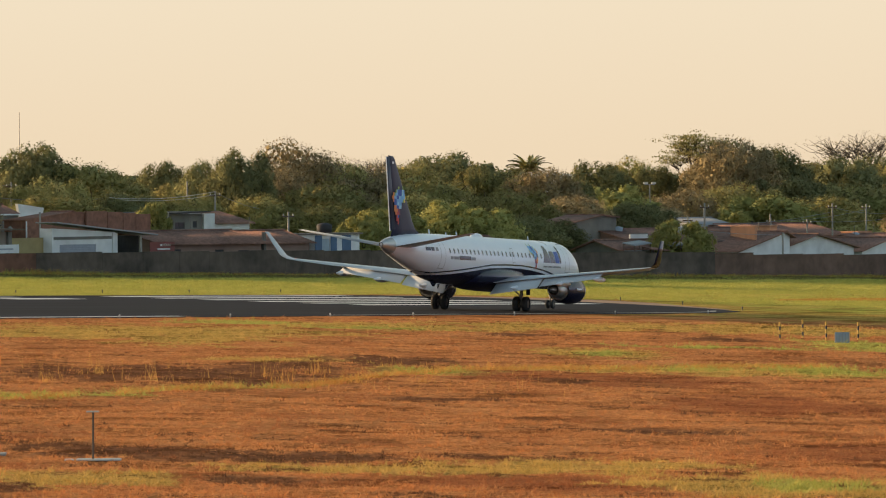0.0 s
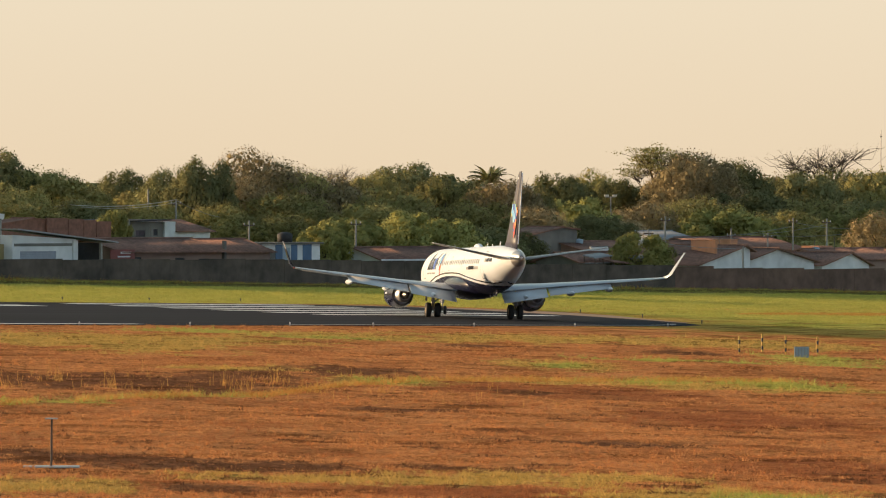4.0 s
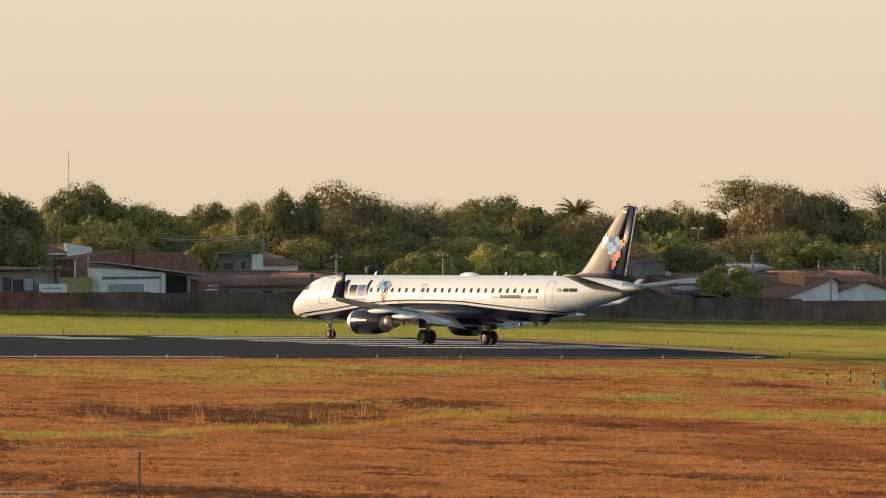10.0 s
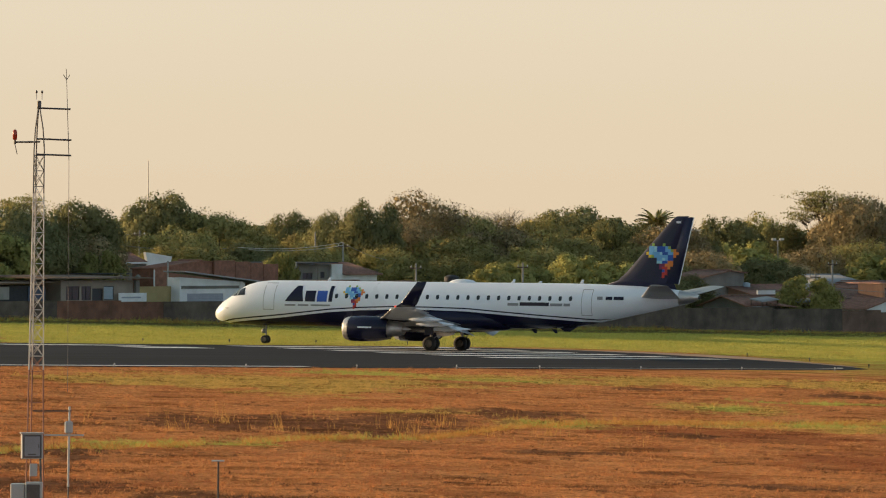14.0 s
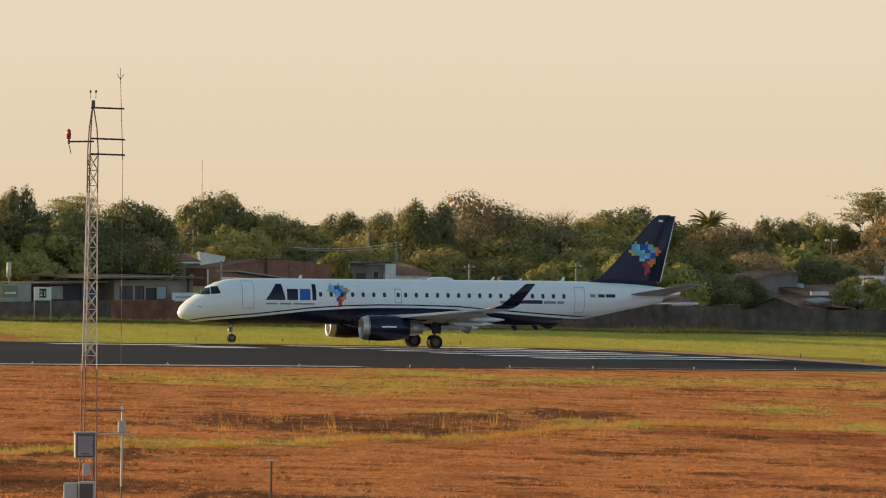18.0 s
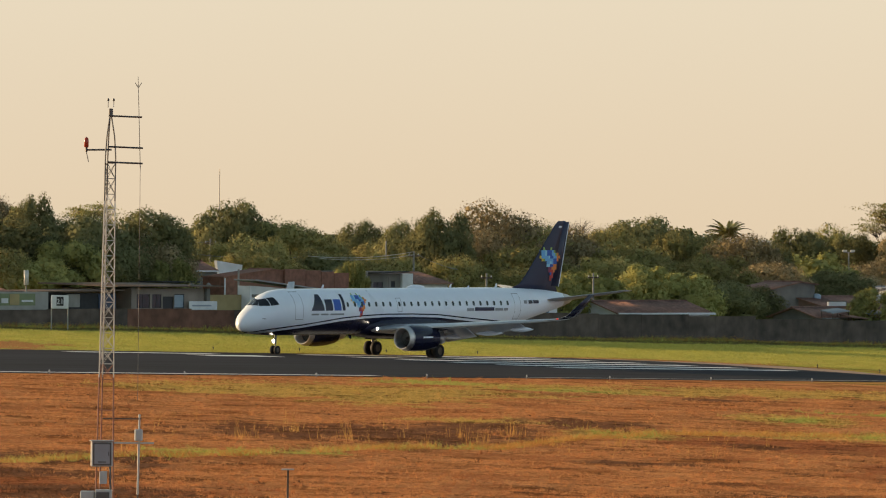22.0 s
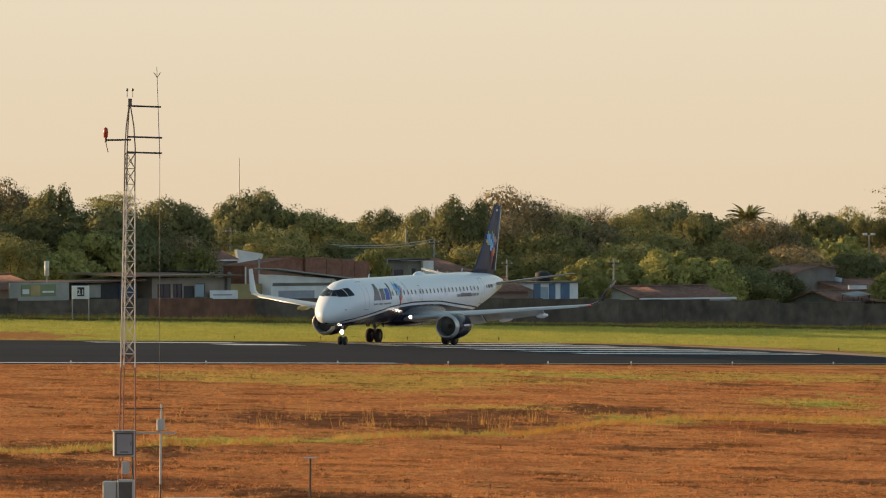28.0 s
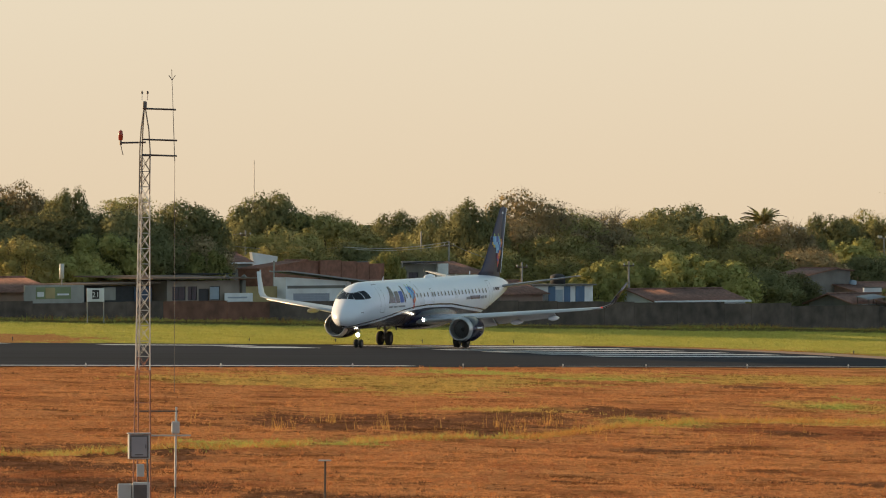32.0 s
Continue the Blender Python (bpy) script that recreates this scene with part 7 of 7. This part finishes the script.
    for name, sel, mat, label in (("strip_rank_grass", in_wall_shade, GRASS_WALL_SHADE, "strip grass coloured darker to paint the wall's shade"), ("strip_grass", ~dryer & ~in_wall_shade, GRASS_GREEN, "rough green grass strip beside the runway"), ("strip_dry_grass", dryer, GRASS_GOLD, "yellowing grass beside the runway")):
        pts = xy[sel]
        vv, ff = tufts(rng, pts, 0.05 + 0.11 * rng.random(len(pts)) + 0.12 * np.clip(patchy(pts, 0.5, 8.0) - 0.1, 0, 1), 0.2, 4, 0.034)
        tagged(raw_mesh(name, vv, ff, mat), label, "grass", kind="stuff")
    # weeds at the wall's foot
    n = 7000
    u, b = -40 + 260 * rng.random(n), -0.2 - 2.2 * rng.random(n) ** 2
    pts = np.array([(WALL_FRAME @ Vector((x, y, 0)))[:2] for x, y in zip(u, b)])
    tall = 0.16 + 0.42 * rng.random(n) * (0.4 + 0.6 * np.clip(np.sin(u * 0.21) + np.sin(u * 0.077), 0, 1))
    fresh = rng.random(n) < 0.6
    vv, ff = tufts(rng, pts[fresh], tall[fresh], 0.15, 3, 0.03)
    tagged(raw_mesh("wall_weeds", vv, ff, GRASS_GREEN), "green weeds along the foot of the wall", "weeds", kind="stuff")
    vv, ff = tufts(rng, pts[~fresh], tall[~fresh], 0.15, 3, 0.03)
    tagged(raw_mesh("wall_weeds", vv, ff, GRASS_GOLD), "dry weeds along the foot of the wall", "weeds", kind="stuff")


build_grass()


# ---------------------------------------------------------------- what moves
def motions():
    walk(airliner, [(t, plane_pose(x, y, a)) for t, x, y, a in TAXI])
    # the wheels roll with the way made good, in steps of under 90 degrees
    ts = np.arange(0, 32.01, 0.1)
    xs, ys, hs = (np.interp(ts, [r[0] for r in TAXI], [r[k] for r in TAXI]) for k in (1, 2, 3))
    for ob in airliner.children:
        if not ob.name.startswith(("main_wheel", "nose_wheel")):
            continue
        r = 0.51 if ob.name.startswith("main") else 0.306
        here = ob.matrix_basis.translation.copy()
        turned, last, rows = 0.0, 0.0, [(0.0, Matrix.Translation(here))]
        px, py = None, None
        for t, x, y, h in zip(ts, xs, ys, hs):
            c, s = math.cos(radians(h)), math.sin(radians(h))
            wx, wy = x + here.x * c - here.y * s, y + here.x * s + here.y * c
            if px is not None:
                turned += math.hypot(wx - px, wy - py) / r
            px, py = wx, wy
            if turned - last > radians(60):
                rows.append((t, Matrix.Translation(here) @ Matrix.Rotation(turned, 4, "Y")))
                last = turned
        if 32.0 - rows[-1][0] > 0.05:
            rows.append((32.0, Matrix.Translation(here) @ Matrix.Rotation(turned, 4, "Y")))
        walk(ob, rows)


motions()
